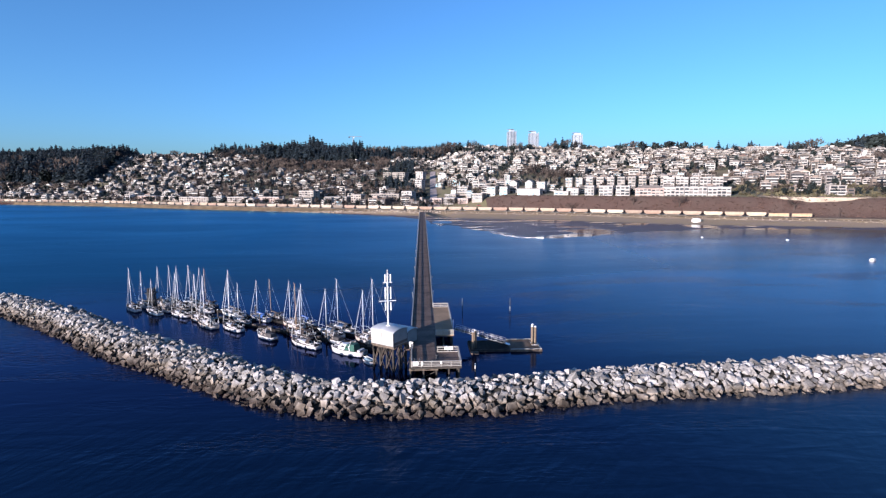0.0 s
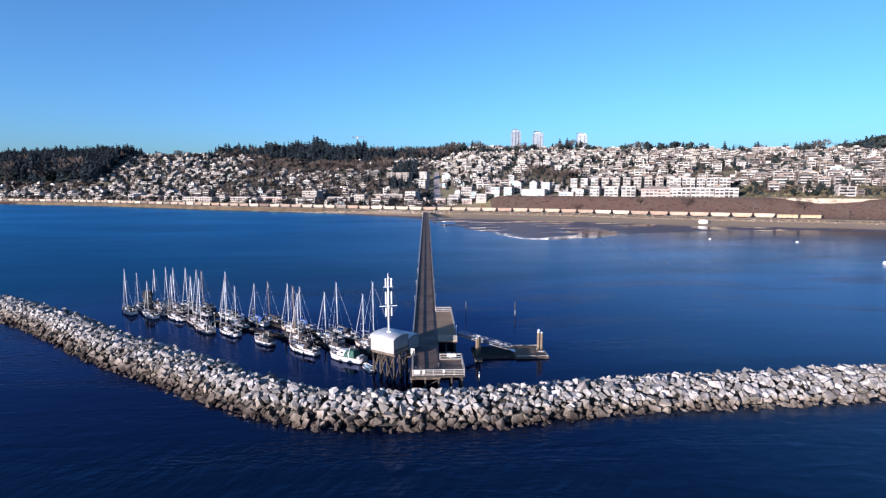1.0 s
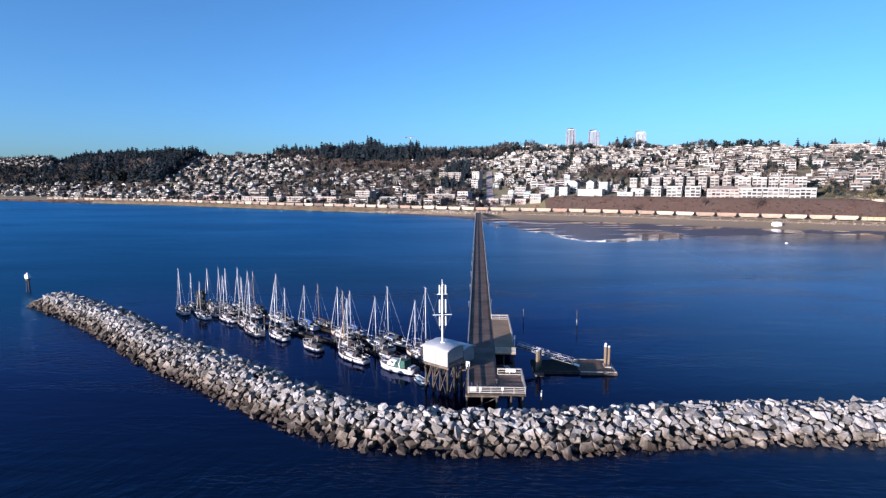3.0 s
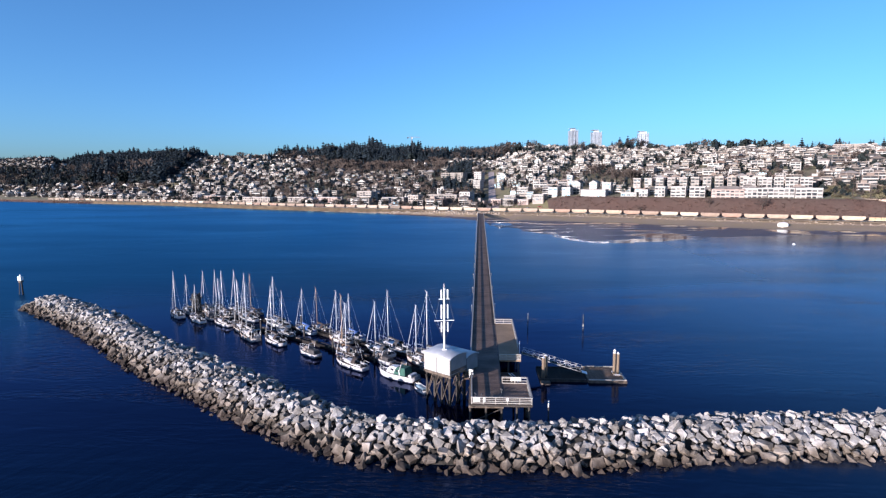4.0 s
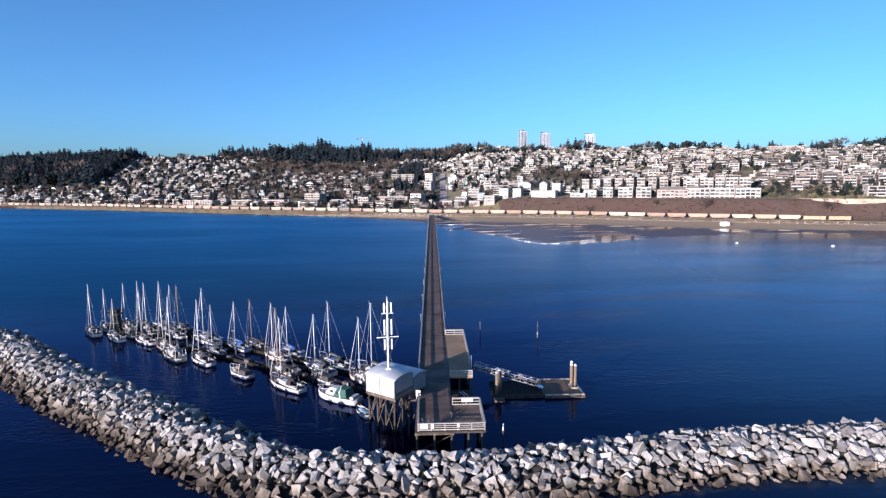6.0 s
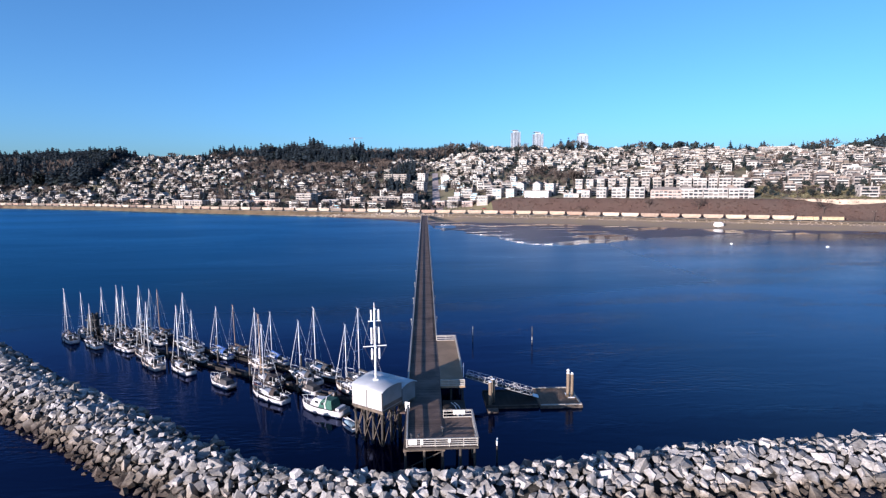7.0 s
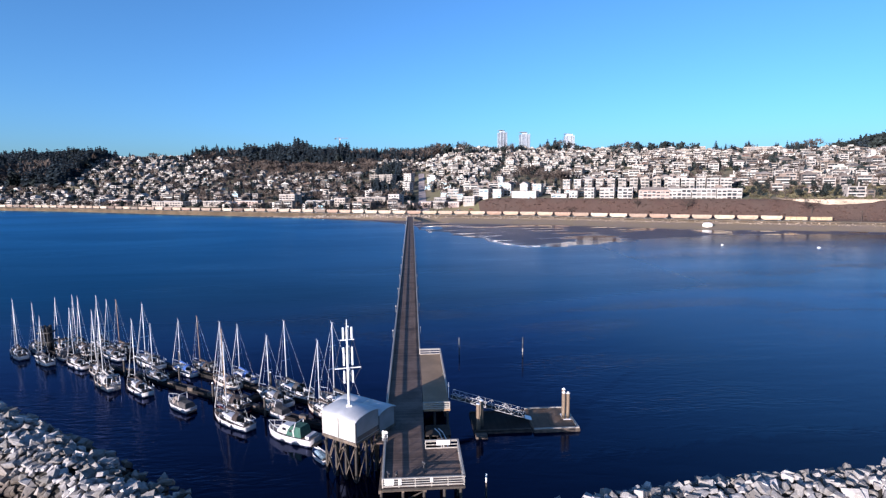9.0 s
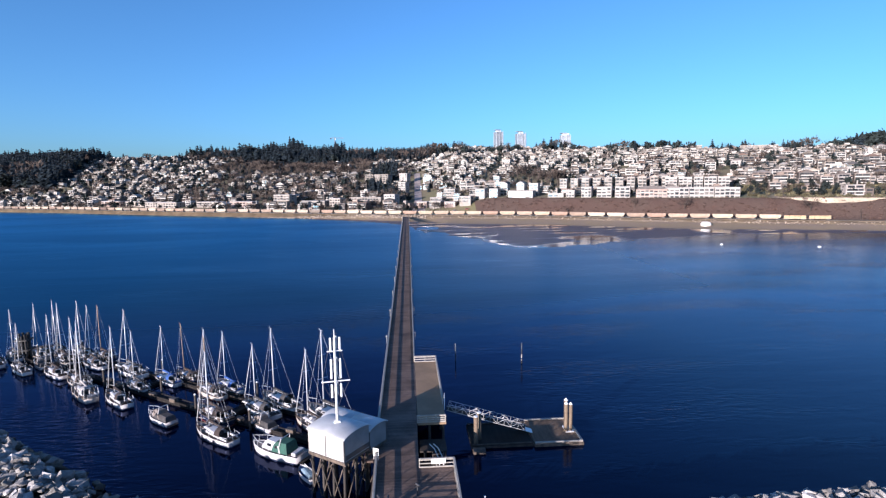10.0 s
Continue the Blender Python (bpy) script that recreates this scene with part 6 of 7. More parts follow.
def block(name, label, x, d, w, dp, storeys, mats, columns, top="flat", category="building", group="", turn=0.0, z=None, band=False):
    """A larger building by the shore: walls, slab edges, windows one by one, a parapet or a roof."""
    wall_mat, trim_mat = mats
    PLOTS.append((x, d, w))
    y = coast(x) + d / INLAND
    b = thing(name, label, category, group, pose(x, y, ground_height(x, y) if z is None else z, rz=COAST_TURN + turn))
    h = storeys * 3.0 + 0.4
    wall = Mesh().box(-w / 2, -dp / 2, -5, w / 2, dp / 2, h)
    if top == "gable":
        wall.solid([(-w / 2, -dp / 2, h), (w / 2, -dp / 2, h), (0, -dp / 2, h + w * 0.3), (-w / 2, dp / 2, h), (w / 2, dp / 2, h), (0, dp / 2, h + w * 0.3)], [(0, 1, 2), (5, 4, 3)])
    part("wall", wall, wall_mat, b)
    if top == "flat":
        part("roof", Mesh().slab(-w / 2 - 0.3, -dp / 2 - 0.4, h + 0.002, w / 2 + 0.3, dp / 2 + 0.3, h + 0.5, 0.08), trim_mat, b)
    elif top == "gable":
        me = Mesh()
        for s in (-1, 1):
            p = [(s * (w / 2 + 0.5), -dp / 2 - 0.5, h - 0.27), (s * (w / 2 + 0.5), dp / 2 + 0.4, h - 0.27), (0, dp / 2 + 0.4, h + w * 0.3 + 0.04), (0, -dp / 2 - 0.5, h + w * 0.3 + 0.04)]
            me.solid(p + [(a, c, e + 0.25) for a, c, e in p], [(3, 2, 1, 0), (4, 5, 6, 7), (0, 1, 5, 4), (1, 2, 6, 5), (3, 0, 4, 7)])
        part("roof", me, ROOF_ONE, b)
    else:
        x0, y0, r = w / 2 + 0.6, dp / 2 + 0.6, h + dp * 0.22
        k = max(w - dp, 0) / 2 + 0.5
        p = [(-x0, -y0, h), (x0, -y0, h), (x0, y0, h), (-x0, y0, h), (-k, 0, r), (k, 0, r)]
        part("roof", Mesh().solid(p, [(3, 2, 1, 0), (0, 1, 5, 4), (1, 2, 5), (2, 3, 4, 5), (3, 0, 4)]), ROOF_ONE, b)
    step = w / columns
    rng = random.Random(int(x * 10) + storeys)
    for s in range(storeys):
        z0 = s * 3.0 + 0.7
        for c in range(columns):
            xc = -w / 2 + (c + 0.5) * step
            wide = step * (rng.uniform(0.34, 0.45) if band else rng.uniform(0.2, 0.36))
            part("window", Mesh().box(xc - wide, -dp / 2 - 0.06, z0, xc + wide, -dp / 2 - 0.003, z0 + rng.choice((1.4, 1.7, 2.1))), rng.choice((GLASS, GLASS, GLASS, PALEGLASS)), b)
            if band and s and rng.random() < 0.4:
                part("balcony", Mesh().box(xc - step * 0.42, -dp / 2 - 1.3, z0 - 0.36, xc + step * 0.42, -dp / 2 - 1.21, z0 + 0.2), trim_mat, b)
        if s:
            part("floor_band", Mesh().box(-w / 2 - 0.05, -dp / 2 - (1.2 if band else 0.25), s * 3.0 + 0.02, w / 2 + 0.05, -dp / 2 - 0.17, s * 3.0 + 0.3), trim_mat, b)
    for s in range(storeys):
        z0 = s * 3.0 + 0.9
        for side in (-1, 1):
            xs = (w / 2 + 0.003, w / 2 + 0.06) if side > 0 else (-w / 2 - 0.06, -w / 2 - 0.003)
            part("window", Mesh().box(xs[0], -1.2, z0, xs[1], 0.6, z0 + 1.4), GLASS, b)
    return b


CREAM = material("cream_stucco", (0.258, 0.224, 0.198), 0.8, vary=0.1, scale=0.2, fine=2, bump=0.1)
GREYWALL = material("grey_siding", (0.218, 0.197, 0.181), 0.8, vary=0.15, scale=0.3, fine=3, bump=0.1)
WHITEWALL = material("white_stucco", (0.327, 0.308, 0.293), 0.75, vary=0.08, scale=0.2, fine=2, bump=0.1)
WW, CW, GW, PW = (WHITEWALL, TRIM), (CREAM, TRIM), (GREYWALL, TRIM), (BRICKRED, TRIM)

# on the bank east of the pier: a white block, white gabled and flat town houses, a long stepped complex
block("apartment_block", "plain bright white flat-roofed block above the railway bank", 118, 40, 25, 13, 3, WW, 5, z=17.3)
for x, w, st, top in ((80, 10, 4, "flat"), (93, 9, 4, "flat"), (106, 8, 5, "gable"), (122, 8, 5, "gable"), (134, 9, 5, "flat")):
    block("town_house", "tall narrow white town house above the railway bank", x, 60 if x > 100 else 44, w, 10, st, WW, 2, top, "house", "white town houses", z=16.5 if x < 100 else 18.5, band=True)
for k in range(11):
    x = 167 + k * 9.9
    block("town_house", "narrow grey town house in an upper terrace" if k < 7 else "narrow cream town house in an upper terrace", x, 84 + k * 0.8, 7.4, 11, 4, GW if k < 7 else CW, 2, "gable" if k == 8 else "flat", "house", "upper terrace", z=25.5 + k * 0.15, band=True)
for x, w, st in ((149, 15, 2), (161, 8, 3), (174, 9, 4), (188, 13, 4), (202, 13, 4)):
    block("town_house", "white town house on the edge of the railway bank", x, 42, w, 11, st, WW, 3, "flat", "house", "lower terrace", z=17.6, band=True)
block("apartment_block", "pinkish apartment house with hipped roof above the bank", 224, 42, 26, 13, 3, (BRICKRED, TRIM), 7, "hip", z=18.6, band=True)
for k, w in enumerate((20, 20, 20)):
    block("apartment_block", "white stepped apartment complex, lower tier with rows of windows", 243.5 + k * 17.6, 44, w * 0.96, 14, 3, WW, 5, z=19.4, band=True)
for k, (x, w) in enumerate(((256, 10.5), (267, 11.5), (277, 7.5), (286, 10), (296, 9.5))):
    block("apartment_block", "white upper tier unit of the stepped complex", x, 82, w, 12, 3, WW, 3, z=28.6, band=True)
block("villa", "white villa with deep balconies on the green slope", 384, 226, 13, 11, 4, WW, 3, "hip", "house", z=44)

# on the waterfront west of the pier: shops and restaurants along the promenade road
block("waterfront_shop", "long low pale waterfront building", -322, 40, 58, 14, 2, CW, 12)
block("waterfront_shop", "low white waterfront restaurant row", -252, 50, 36, 13, 2, CW, 8, band=True)
block("waterfront_shop", "tall pale restaurant with stacked terraces", -150, 66, 24, 14, 5, (CREAM, TRIM), 5, band=True, z=7.5)
block("waterfront_shop", "low brown waterfront shops", -205, 56, 36, 12, 2, PW, 7)
block("waterfront_shop", "low waterfront cafes with awnings", -108, 62, 34, 12, 2, GW, 8, band=True)
block("waterfront_shop", "white corner restaurant with large windows", -80, 62, 15, 12, 3, CW, 4)
block("apartment_block", "pale apartment house with colonnade of windows", -42, 70, 40, 14, 3, (GREYWALL, CREAM), 11, band=True)
block("waterfront_shop", "bright white corner building", -15, 72, 14, 12, 4, WW, 4)
block("apartment_block", "terraced apartment house among the trees", -40, 250, 40, 14, 4, (GREYWALL, CREAM), 9, band=True)
block("apartment_block", "slim white tower house beside the steep street", 0.5, 238, 12, 12, 5, WW, 3)
block("apartment_block", "white house with balcony below the slim tower", -1, 150, 10, 11, 5, WW, 3, band=True)
for x, d, w, st, mats in ((-372, 44, 36, 2, CW), (-418, 44, 40, 2, PW), (34, 36, 13, 2, GW), (49, 33, 12, 1, PW), (64, 32, 12, 2, CW), (21, 50, 12, 2, PW), (37, 62, 14, 2, GW), (53, 82, 13, 3, CW)):
    block("waterfront_shop", "low pale waterfront building by the promenade", x, d, w, 12, st, mats, 6, band=(st == 3))


for k, (x, w) in enumerate(((440, 44), (640, 60), (790, 50), (520, 36))):
    d = (720, 640, 690, 600)[k]
    block("apartment_block", "long pale low-rise on the crest of the hill", x, d, w, 14, 4, (CREAM, TRIM), 10, band=True)


def steep_street():
    """A pale street that climbs straight up the hill behind the pier."""
    me = Mesh()
    for k in range(60):
        d = 22 + k * 5.0
        x = 14 + d * 0.02
        for o in (-4.5 - max(0, 90 - d) * 0.05, 4.5 + max(0, 90 - d) * 0.12):
            y = coast(x + o) + d / INLAND
            me.v.append((x + o, y, max(ground_height(x + p, coast(x + p) + d / INLAND) for p in (-5, 0, 5)) + 0.3))
    me.f = [(2 * k, 2 * k + 1, 2 * k + 3, 2 * k + 2) for k in range(59)]
    me.m = [0] * 59
    solo("road", me, material("pale_asphalt", (0.36, 0.30, 0.28), 0.9, vary=0.25, scale=0.1, fine=2, bump=0.1, world_space=True), "pale steep street climbing the hill", "road", kind="structure")


steep_street()


def woods(x, d):
    """How wooded the hillside is at a place: 0 open, 1 closed forest."""
    v = 0.0
    if x < -565 - 0.51 * d and d > 75:
        v = 0.97 if d > 140 else 0.6
    if x < -0.785 * (coast(x) + d / INLAND + 80):
        v = 0.45 if d > 240 else 0.93 if d > 120 else 0.4
    if d > 470 and -560 < x < -130:
        v = max(v, min((d - 470) / 90, 1))
    if d > 545 and -135 < x < 70:
        v = max(v, 0.7)
    if 330 < d < 600 and -400 < x < -60:
        v = max(v, 0.93)
    if 70 < d <= 330 and -350 < x < 8:
        v = max(v, 0.42 + 0.6 * noise.noise((x / 42, d / 34, 5.0)))
    if x <= -350 and 60 < d < 420:
        v = max(v, 0.15 + 0.7 * noise.noise((x / 50, d / 40, 5.0)))
    if x > 40 and d > 120:
        v = max(v, 0.05 + 0.75 * noise.noise((x / 45, d / 40, 6.0)))
    if 150 < d < 460 and -50 < x < -12:
        v = max(v, 0.95)
    if math.hypot(x - 165, (d - 165) * 0.55) < 34:
        v = max(v, 0.97)
    if 296 < x < 420 and 36 < d < 112:
        v = max(v, 0.85)
    if x < -560 and d > 70:
        v = max(v, 0.4)
    return v


def reserved(x, d):
    """Plots that hold the buildings placed one by one, the street and the railway bank."""
    if abs(x - 14 - d * 0.02) < 11 and d < 330:
        return True
    if x > 60 and d < 40:
        return True
    return any(abs(x - fx) < fw / 2 + 7 and abs(d - fd) < 15 for fx, fd, fw in PLOTS)


def hillside():
    sites, trees = [], []
    rng = random.Random(17)
    d = 36.0
    while d < 760:
        x = -(0.72 * d + 1420) + rng.uniform(0, 15)
        while x < 0.75 * d + 430:
            y = coast(x) + d / INLAND
            wood = woods(x, d)
            jx, jd = x + rng.uniform(-3, 3), d + rng.uniform(-6, 6)
            jy = coast(jx) + jd / INLAND
            thin = 0.84 if x > 40 else 0.8
            if not reserved(jx, jd) and rng.random() > wood and rng.random() < thin:
                sites.append((jx, jy, COAST_TURN + rng.choice((0, 0, 0, 8, -8, 14)) + rng.uniform(-5, 5), rng.randrange(len(LOOSE)), rng.uniform(0.7, 1.0)))
            x += rng.uniform(9.5, 14) if x > 40 else rng.uniform(11, 16.5)
        # trees between this street and the next
        x = -(0.72 * d + 1450)
        while x < 0.75 * d + 460:
            dd = d + rng.uniform(8, 20)
            wood = woods(x, dd)
            y = coast(x) + dd / INLAND
            if not reserved(x, dd):
                chance = 0.95 if x < -0.785 * (y + 80) else 0.9 if -330 < x < 10 and wood < 0.9 else 0.62 + 0.38 * wood if x < 40 else 0.58 + 0.42 * wood
                if rng.random() < chance:
                    if wood > 0.9:
                        kind = (0 if rng.random() < 0.88 else 2) if x < 60 else rng.choice((0, 1, 1, 1, 1, 2))
                        if x < -500 and dd < 300 and rng.random() < 0.15:
                            kind = 1
                        if 330 < dd < 520 and -400 < x < -60:
                            kind = 1 if rng.random() < 0.85 else 0
                        tall = rng.uniform(17, 36) * (1 + 0.42 * math.exp(-((x + 300) / 170) ** 2)) if x < -80 else rng.uniform(9, 17)
                        if 330 < dd < 520 and -400 < x < -60:
                            tall = rng.uniform(10, 18)
                        if 150 < dd < 460 and -50 < x < -12:
                            tall = rng.uniform(13, 23)
                        if kind == 2:
                            tall *= 0.72
                        tall *= 0.86 + 0.5 * noise.noise((x / 38, dd / 60, 8.0))
                        if x < -0.785 * (y + 80):
                            tall = rng.uniform(11, 20)
                        elif x < -600:
                            tall *= 0.6 + 0.65 * min(1, (x + 0.785 * (y + 80)) / 80)
                    elif wood > 0.5:
                        kind, tall = (1 if rng.random() < 0.85 else rng.choice((0, 2))), rng.uniform(6, 13)
                        if dd > 530 and x < 80:
                            kind, tall = (0 if rng.random() < 0.75 else 1), rng.uniform(13, 27)
                        if x > 290:
                            kind, tall = rng.choice((1, 2, 2)), rng.uniform(3, 8)
                    else:
                        kind, tall = rng.choice((0, 1, 1, 1, 2, 2) if not -330 < x < 10 else (0, 1, 1, 1, 1, 2)), rng.uniform(5, 10.5) if not -330 < x < 10 else rng.uniform(6, 12)
                        if kind == 0:
                            tall *= 1.25
                    trees.append((x, y, kind, tall))
            x += rng.uniform(4.0, 7.5) if wood > 0.9 else rng.uniform(4.0, 7.0) if wood > 0.4 else rng.uniform(4.5, 10)
        d += 19 + d * 0.01
    # garden trees and hedges in front of the houses
    for jx, jy, a, i, sc in sites:
        for _ in range(2 if jx < 30 else 1):
            if rng.random() < 0.85:
                gx, gy = jx + rng.uniform(-8, 8), jy - rng.uniform(6, 11)
                trees.append((gx, gy, rng.choice((1, 1, 2)), rng.uniform(3.5, 8)))
    # bare street trees along the promenade
    for k in range(150):
        x = rng.uniform(-760, 62)
        trees.append((x, coast(x) + rng.uniform(13, 40) / INLAND, 1 if rng.random() < 0.8 else 2, rng.uniform(4.5, 9.5)))
    # the tree line on the crest
    for _ in range(680):
        x = rng.uniform(-1900, 1150)
        dd = rng.uniform(600, 760) * (0.70 if x < -450 else 1)
        clump = noise.noise((x / 70, 2.0, 0))
        if clump > (-0.05 if x < 80 else 0.02):
            trees.append((x, coast(x) + dd / INLAND, 0 if rng.random() < 0.7 else 1, rng.uniform(10, 20) * (1 + 0.8 * max(clump, 0)) * (1.2 if x > 80 else 1)))
    sites.sort(key=lambda s: math.hypot(s[0], s[1] + 75))
    return sites, trees


SITES, TREES = hillside()
for x, y, a, i, s in SITES[:95]:
    place_house(i, pose(x, y, ground_height(x, y), rz=a) @ Matrix.Diagonal((s, s, s, 1)))
far_houses = {"west": Mesh(), "east": Mesh()}
for x, y, a, i, s in SITES[95:]:
    m = pose(x, y, ground_height(x, y), rz=a) @ Matrix.Diagonal((s * (1.0 if x < 40 else 0.82 if x < 230 else 0.95), s, s * 1.08, 1))
    for name, me, slot in LOOSE[i]:
        far_houses["west" if x < 40 else "east"].add(me, m, SLOT[slot])
solo("hillside_town", far_houses["west"], [WALL_WEST, ROOF_MANY, GLASS, TRIM], "hundreds of grey and pale houses among bare trees", "houses", kind="stuff")
solo("hillside_town", far_houses["east"], [WALL_MANY, ROOF_MANY, GLASS, TRIM], "hundreds of pale houses stacked up the hillside", "houses", kind="stuff")



def tower(x, y, base, top, w, d, mech, turn):
    """A residential tower: shaft, slab edges and glass, with a plant room."""
    t = thing("apartment_tower", "pale concrete and glass apartment tower on the skyline", "tower", "skyline towers", pose(x, y, base, rz=turn))
    h = top - base
    n = int(h / 3.1)
    part("shaft", Mesh().box(-w / 2, -d / 2, -12, w / 2, d / 2, h), TOWERWALL, t)
    slab = Mesh().slab(-w / 2 - 1.1, -d / 2 - 1.1, 0, w / 2 + 1.1, d / 2 + 1.1, 0.5, 0.1).data("floor_slab", [TRIM])
    for k in range(2, n + 1):
        part("floor_slab", slab, TRIM, t).location = (0, 0, k * h / n - 0.5)
    for k in range(2, n):
        for c in range(5):
            xc = -w / 2 + (c + 0.5) * w / 5
            part("window", Mesh().box(xc - w * 0.075, -d / 2 - 0.08, k * h / n + 0.3, xc + w * 0.075, -d / 2 - 0.003, k * h / n + 2.5), TOWERGLASS, t)
        part("window", Mesh().box(-w / 2 - 0.08, -d * 0.42, k * h / n + 0.3, -w / 2 - 0.003, d * 0.42, k * h / n + 2.5), TOWERGLASS, t)
    for s in (-1, 0, 1):
        part("fin", Mesh().box(s * w * 0.42 - 0.4, -d / 2 - 1.6, 8, s * w * 0.42 + 0.4, -d / 2 - 1.15, h + 3.0), TOWERWALL, t, "pale vertical fin")
    part("plant_room", Mesh().slab(-w * mech / 2, -d * 0.3, h + 0.002, w * mech / 2, d * 0.3, h + 5.5, 0.3), TOWERWALL, t)
    part("crown", Mesh().slab(-w / 2 - 1.3, -d / 2 - 1.3, h + 5.504, w * 0.1, d / 2, h + 6.1, 0.1), TRIM, t)


TOWERGLASS = material("tower_glass", (0.16, 0.20, 0.26), 0.15, vary=0.4, scale=0.1, fine=1, bump=0.0, spec=0.6)
TOWERWALL = material("tower_wall", (0.46, 0.52, 0.60), 0.35, vary=0.12, scale=0.05, fine=0.6, bump=0.0)
tower(254, 1430, 96, 165, 20, 20, 0.6, 12)
tower(315, 1430, 96, 160, 24, 22, 0.5, 4)
tower(438, 1430, 96, 155, 26, 22, 0.7, -8)
CRANESTEEL = material("crane_steel", (0.22, 0.22, 0.23), 0.6, vary=0.2, scale=0.5, fine=4, bump=0.0)
crane = thing("tower_crane", "thin pale tower crane on the skyline", "crane", "", pose(-184, 1430, 95, rz=15))
part("mast", Mesh().box(-0.8, -0.8, -10, 0.8, 0.8, 60), CRANESTEEL, crane)
part("jib", Mesh().box(-10, -0.4, 58, 24, 0.4, 59.1), CRANESTEEL, crane)
part("cab", Mesh().slab(0.95, -1.2, 54, 3.2, 1.2, 57, 0.2), WHITE, crane)
part("counterweight", Mesh().slab(-12, -1.1, 55, -8.5, 1.1, 57.9, 0.2), DARK, crane)
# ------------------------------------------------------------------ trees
# needle colour pushed towards blue to paint the distance haze
NEEDLES = material("hazed_conifer_needles", (0.024, 0.035, 0.045), 0.9, vary=0.45, scale=0.2, fine=1.5, bump=0.0, per_object=0.3, per_island=0.5, spec=0.1)
TWIGS = material("bare_twigs", (0.084, 0.068, 0.061), 0.95, vary=0.4, scale=0.3, fine=2, bump=0.0, per_object=0.3, per_island=0.5, spec=0.1)
LEAVES = material("evergreen_leaves", (0.028, 0.037, 0.037), 0.9, vary=0.4, scale=0.3, fine=2, bump=0.0, per_object=0.35, per_island=0.6, spec=0.1)
BARK = material("bark", (0.06, 0.045, 0.038), 0.95, vary=0.4, scale=1, fine=6, bump=0.3)
TREE_LABELS = ("dark conifer with ragged drooping boughs, tinted blue for haze", "bare brown winter tree with fine twigs", "rounded olive-green evergreen tree")
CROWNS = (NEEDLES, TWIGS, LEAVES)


def tree_meshes(kind, rng, far=False):
    """Trunk and crown of a tree one metre tall; far ones have fewer, larger sprays."""
    trunk, crown = Mesh(), Mesh()
    if kind == 0:
        trunk.tube((0, 0, -0.08), (0, 0, 0.95), 0.022, 0.004, 3 if far else 6)
        z = 0.10 + rng.uniform(0, 0.06)
        full = rng.uniform(0.18, 0.31)
        while z < 0.97:
            r = full * (1 - z) ** 0.75 * rng.uniform(0.75, 1.15) + 0.012
            n = 6
            off = rng.uniform(0, 6)
            for k in range(n):
                a = off + 6.283 * k / n + rng.uniform(-0.3, 0.3)
                q = r * rng.uniform(0.8, 1.12)
                c, s = math.cos(a), math.sin(a)
                wd = q * (0.72 if far else 0.6)
                drop = q * rng.uniform(0.5, 0.95)
                lift = rng.uniform(-0.05, 0.03) * (1.3 - z)
                crown.solid([(0, 0, z + lift + 0.05), (c * q * 0.6 - s * wd, s * q * 0.6 + c * wd, z + lift - drop * 0.35), (c * q, s * q, z + lift - drop), (c * q * 0.6 + s * wd, s * q * 0.6 - c * wd, z + lift - drop * 0.35), (c * q * 0.35, s * q * 0.35, z + lift - drop * 0.9)],
                            [(0, 1, 2), (0, 2, 3), (0, 4, 1), (0, 3, 4)] if far else [(0, 1, 2), (0, 2, 3), (1, 4, 2), (4, 3, 2), (0, 4, 1), (0, 3, 4)])
            z += (0.115 if far else 0.075) * rng.uniform(0.8, 1.2)
    else:
        trunk.tube((0, 0, -0.08), (0, 0, 0.45), 0.03, 0.018, 3 if far else 6)
        tips = []
        for k in range(7):
            a, b = rng.uniform(0, 6.28), rng.uniform(0.12, 0.3)
            tip = (math.cos(a) * b, math.sin(a) * b, rng.uniform(0.5, 0.9))
            trunk.tube((0, 0, rng.uniform(0.22, 0.42)), tip, 0.014, 0.004, 3 if far else 4)
            tips.append(tip)
        for k in range((85 if far else 150) if kind == 1 else (150 if far else 260)):
            t = rng.choice(tips)
            g = 0.085 if kind == 1 else 0.11
            p = Vector((t[0] + rng.gauss(0, g), t[1] + rng.gauss(0, g), t[2] + rng.gauss(-0.06, g)))
            if kind == 1:
                w = (p - Vector((0, 0, 0.3))).normalized() * rng.uniform(0.08, 0.16)
                s = w.orthogonal().normalized() * rng.uniform(0.007, 0.018) * (2.2 if far else 1.2)
                crown.solid([p - s, p + s, p + w + s * 0.4, p + w - s * 0.4], [(0, 1, 2, 3)])
            else:
                u = Vector((rng.gauss(0, 1), rng.gauss(0, 1), rng.gauss(0, 1))).normalized() * rng.uniform(0.06, 0.1) * (1.5 if far else 1.1)
                v = u.orthogonal().normalized() * rng.uniform(0.05, 0.08) * (1.5 if far else 1.1)
                crown.solid([p - u, p + v, p + u, p - v], [(0, 1, 2), (0, 2, 3)])
    return trunk, crown


trng = random.Random(31)
KINDS = [[tree_meshes(k, trng) for _ in range(6)] for k in range(3)]
FAR_KINDS = [[tree_meshes(k, trng, True) for _ in range(8)] for k in range(3)]
STAND = {}
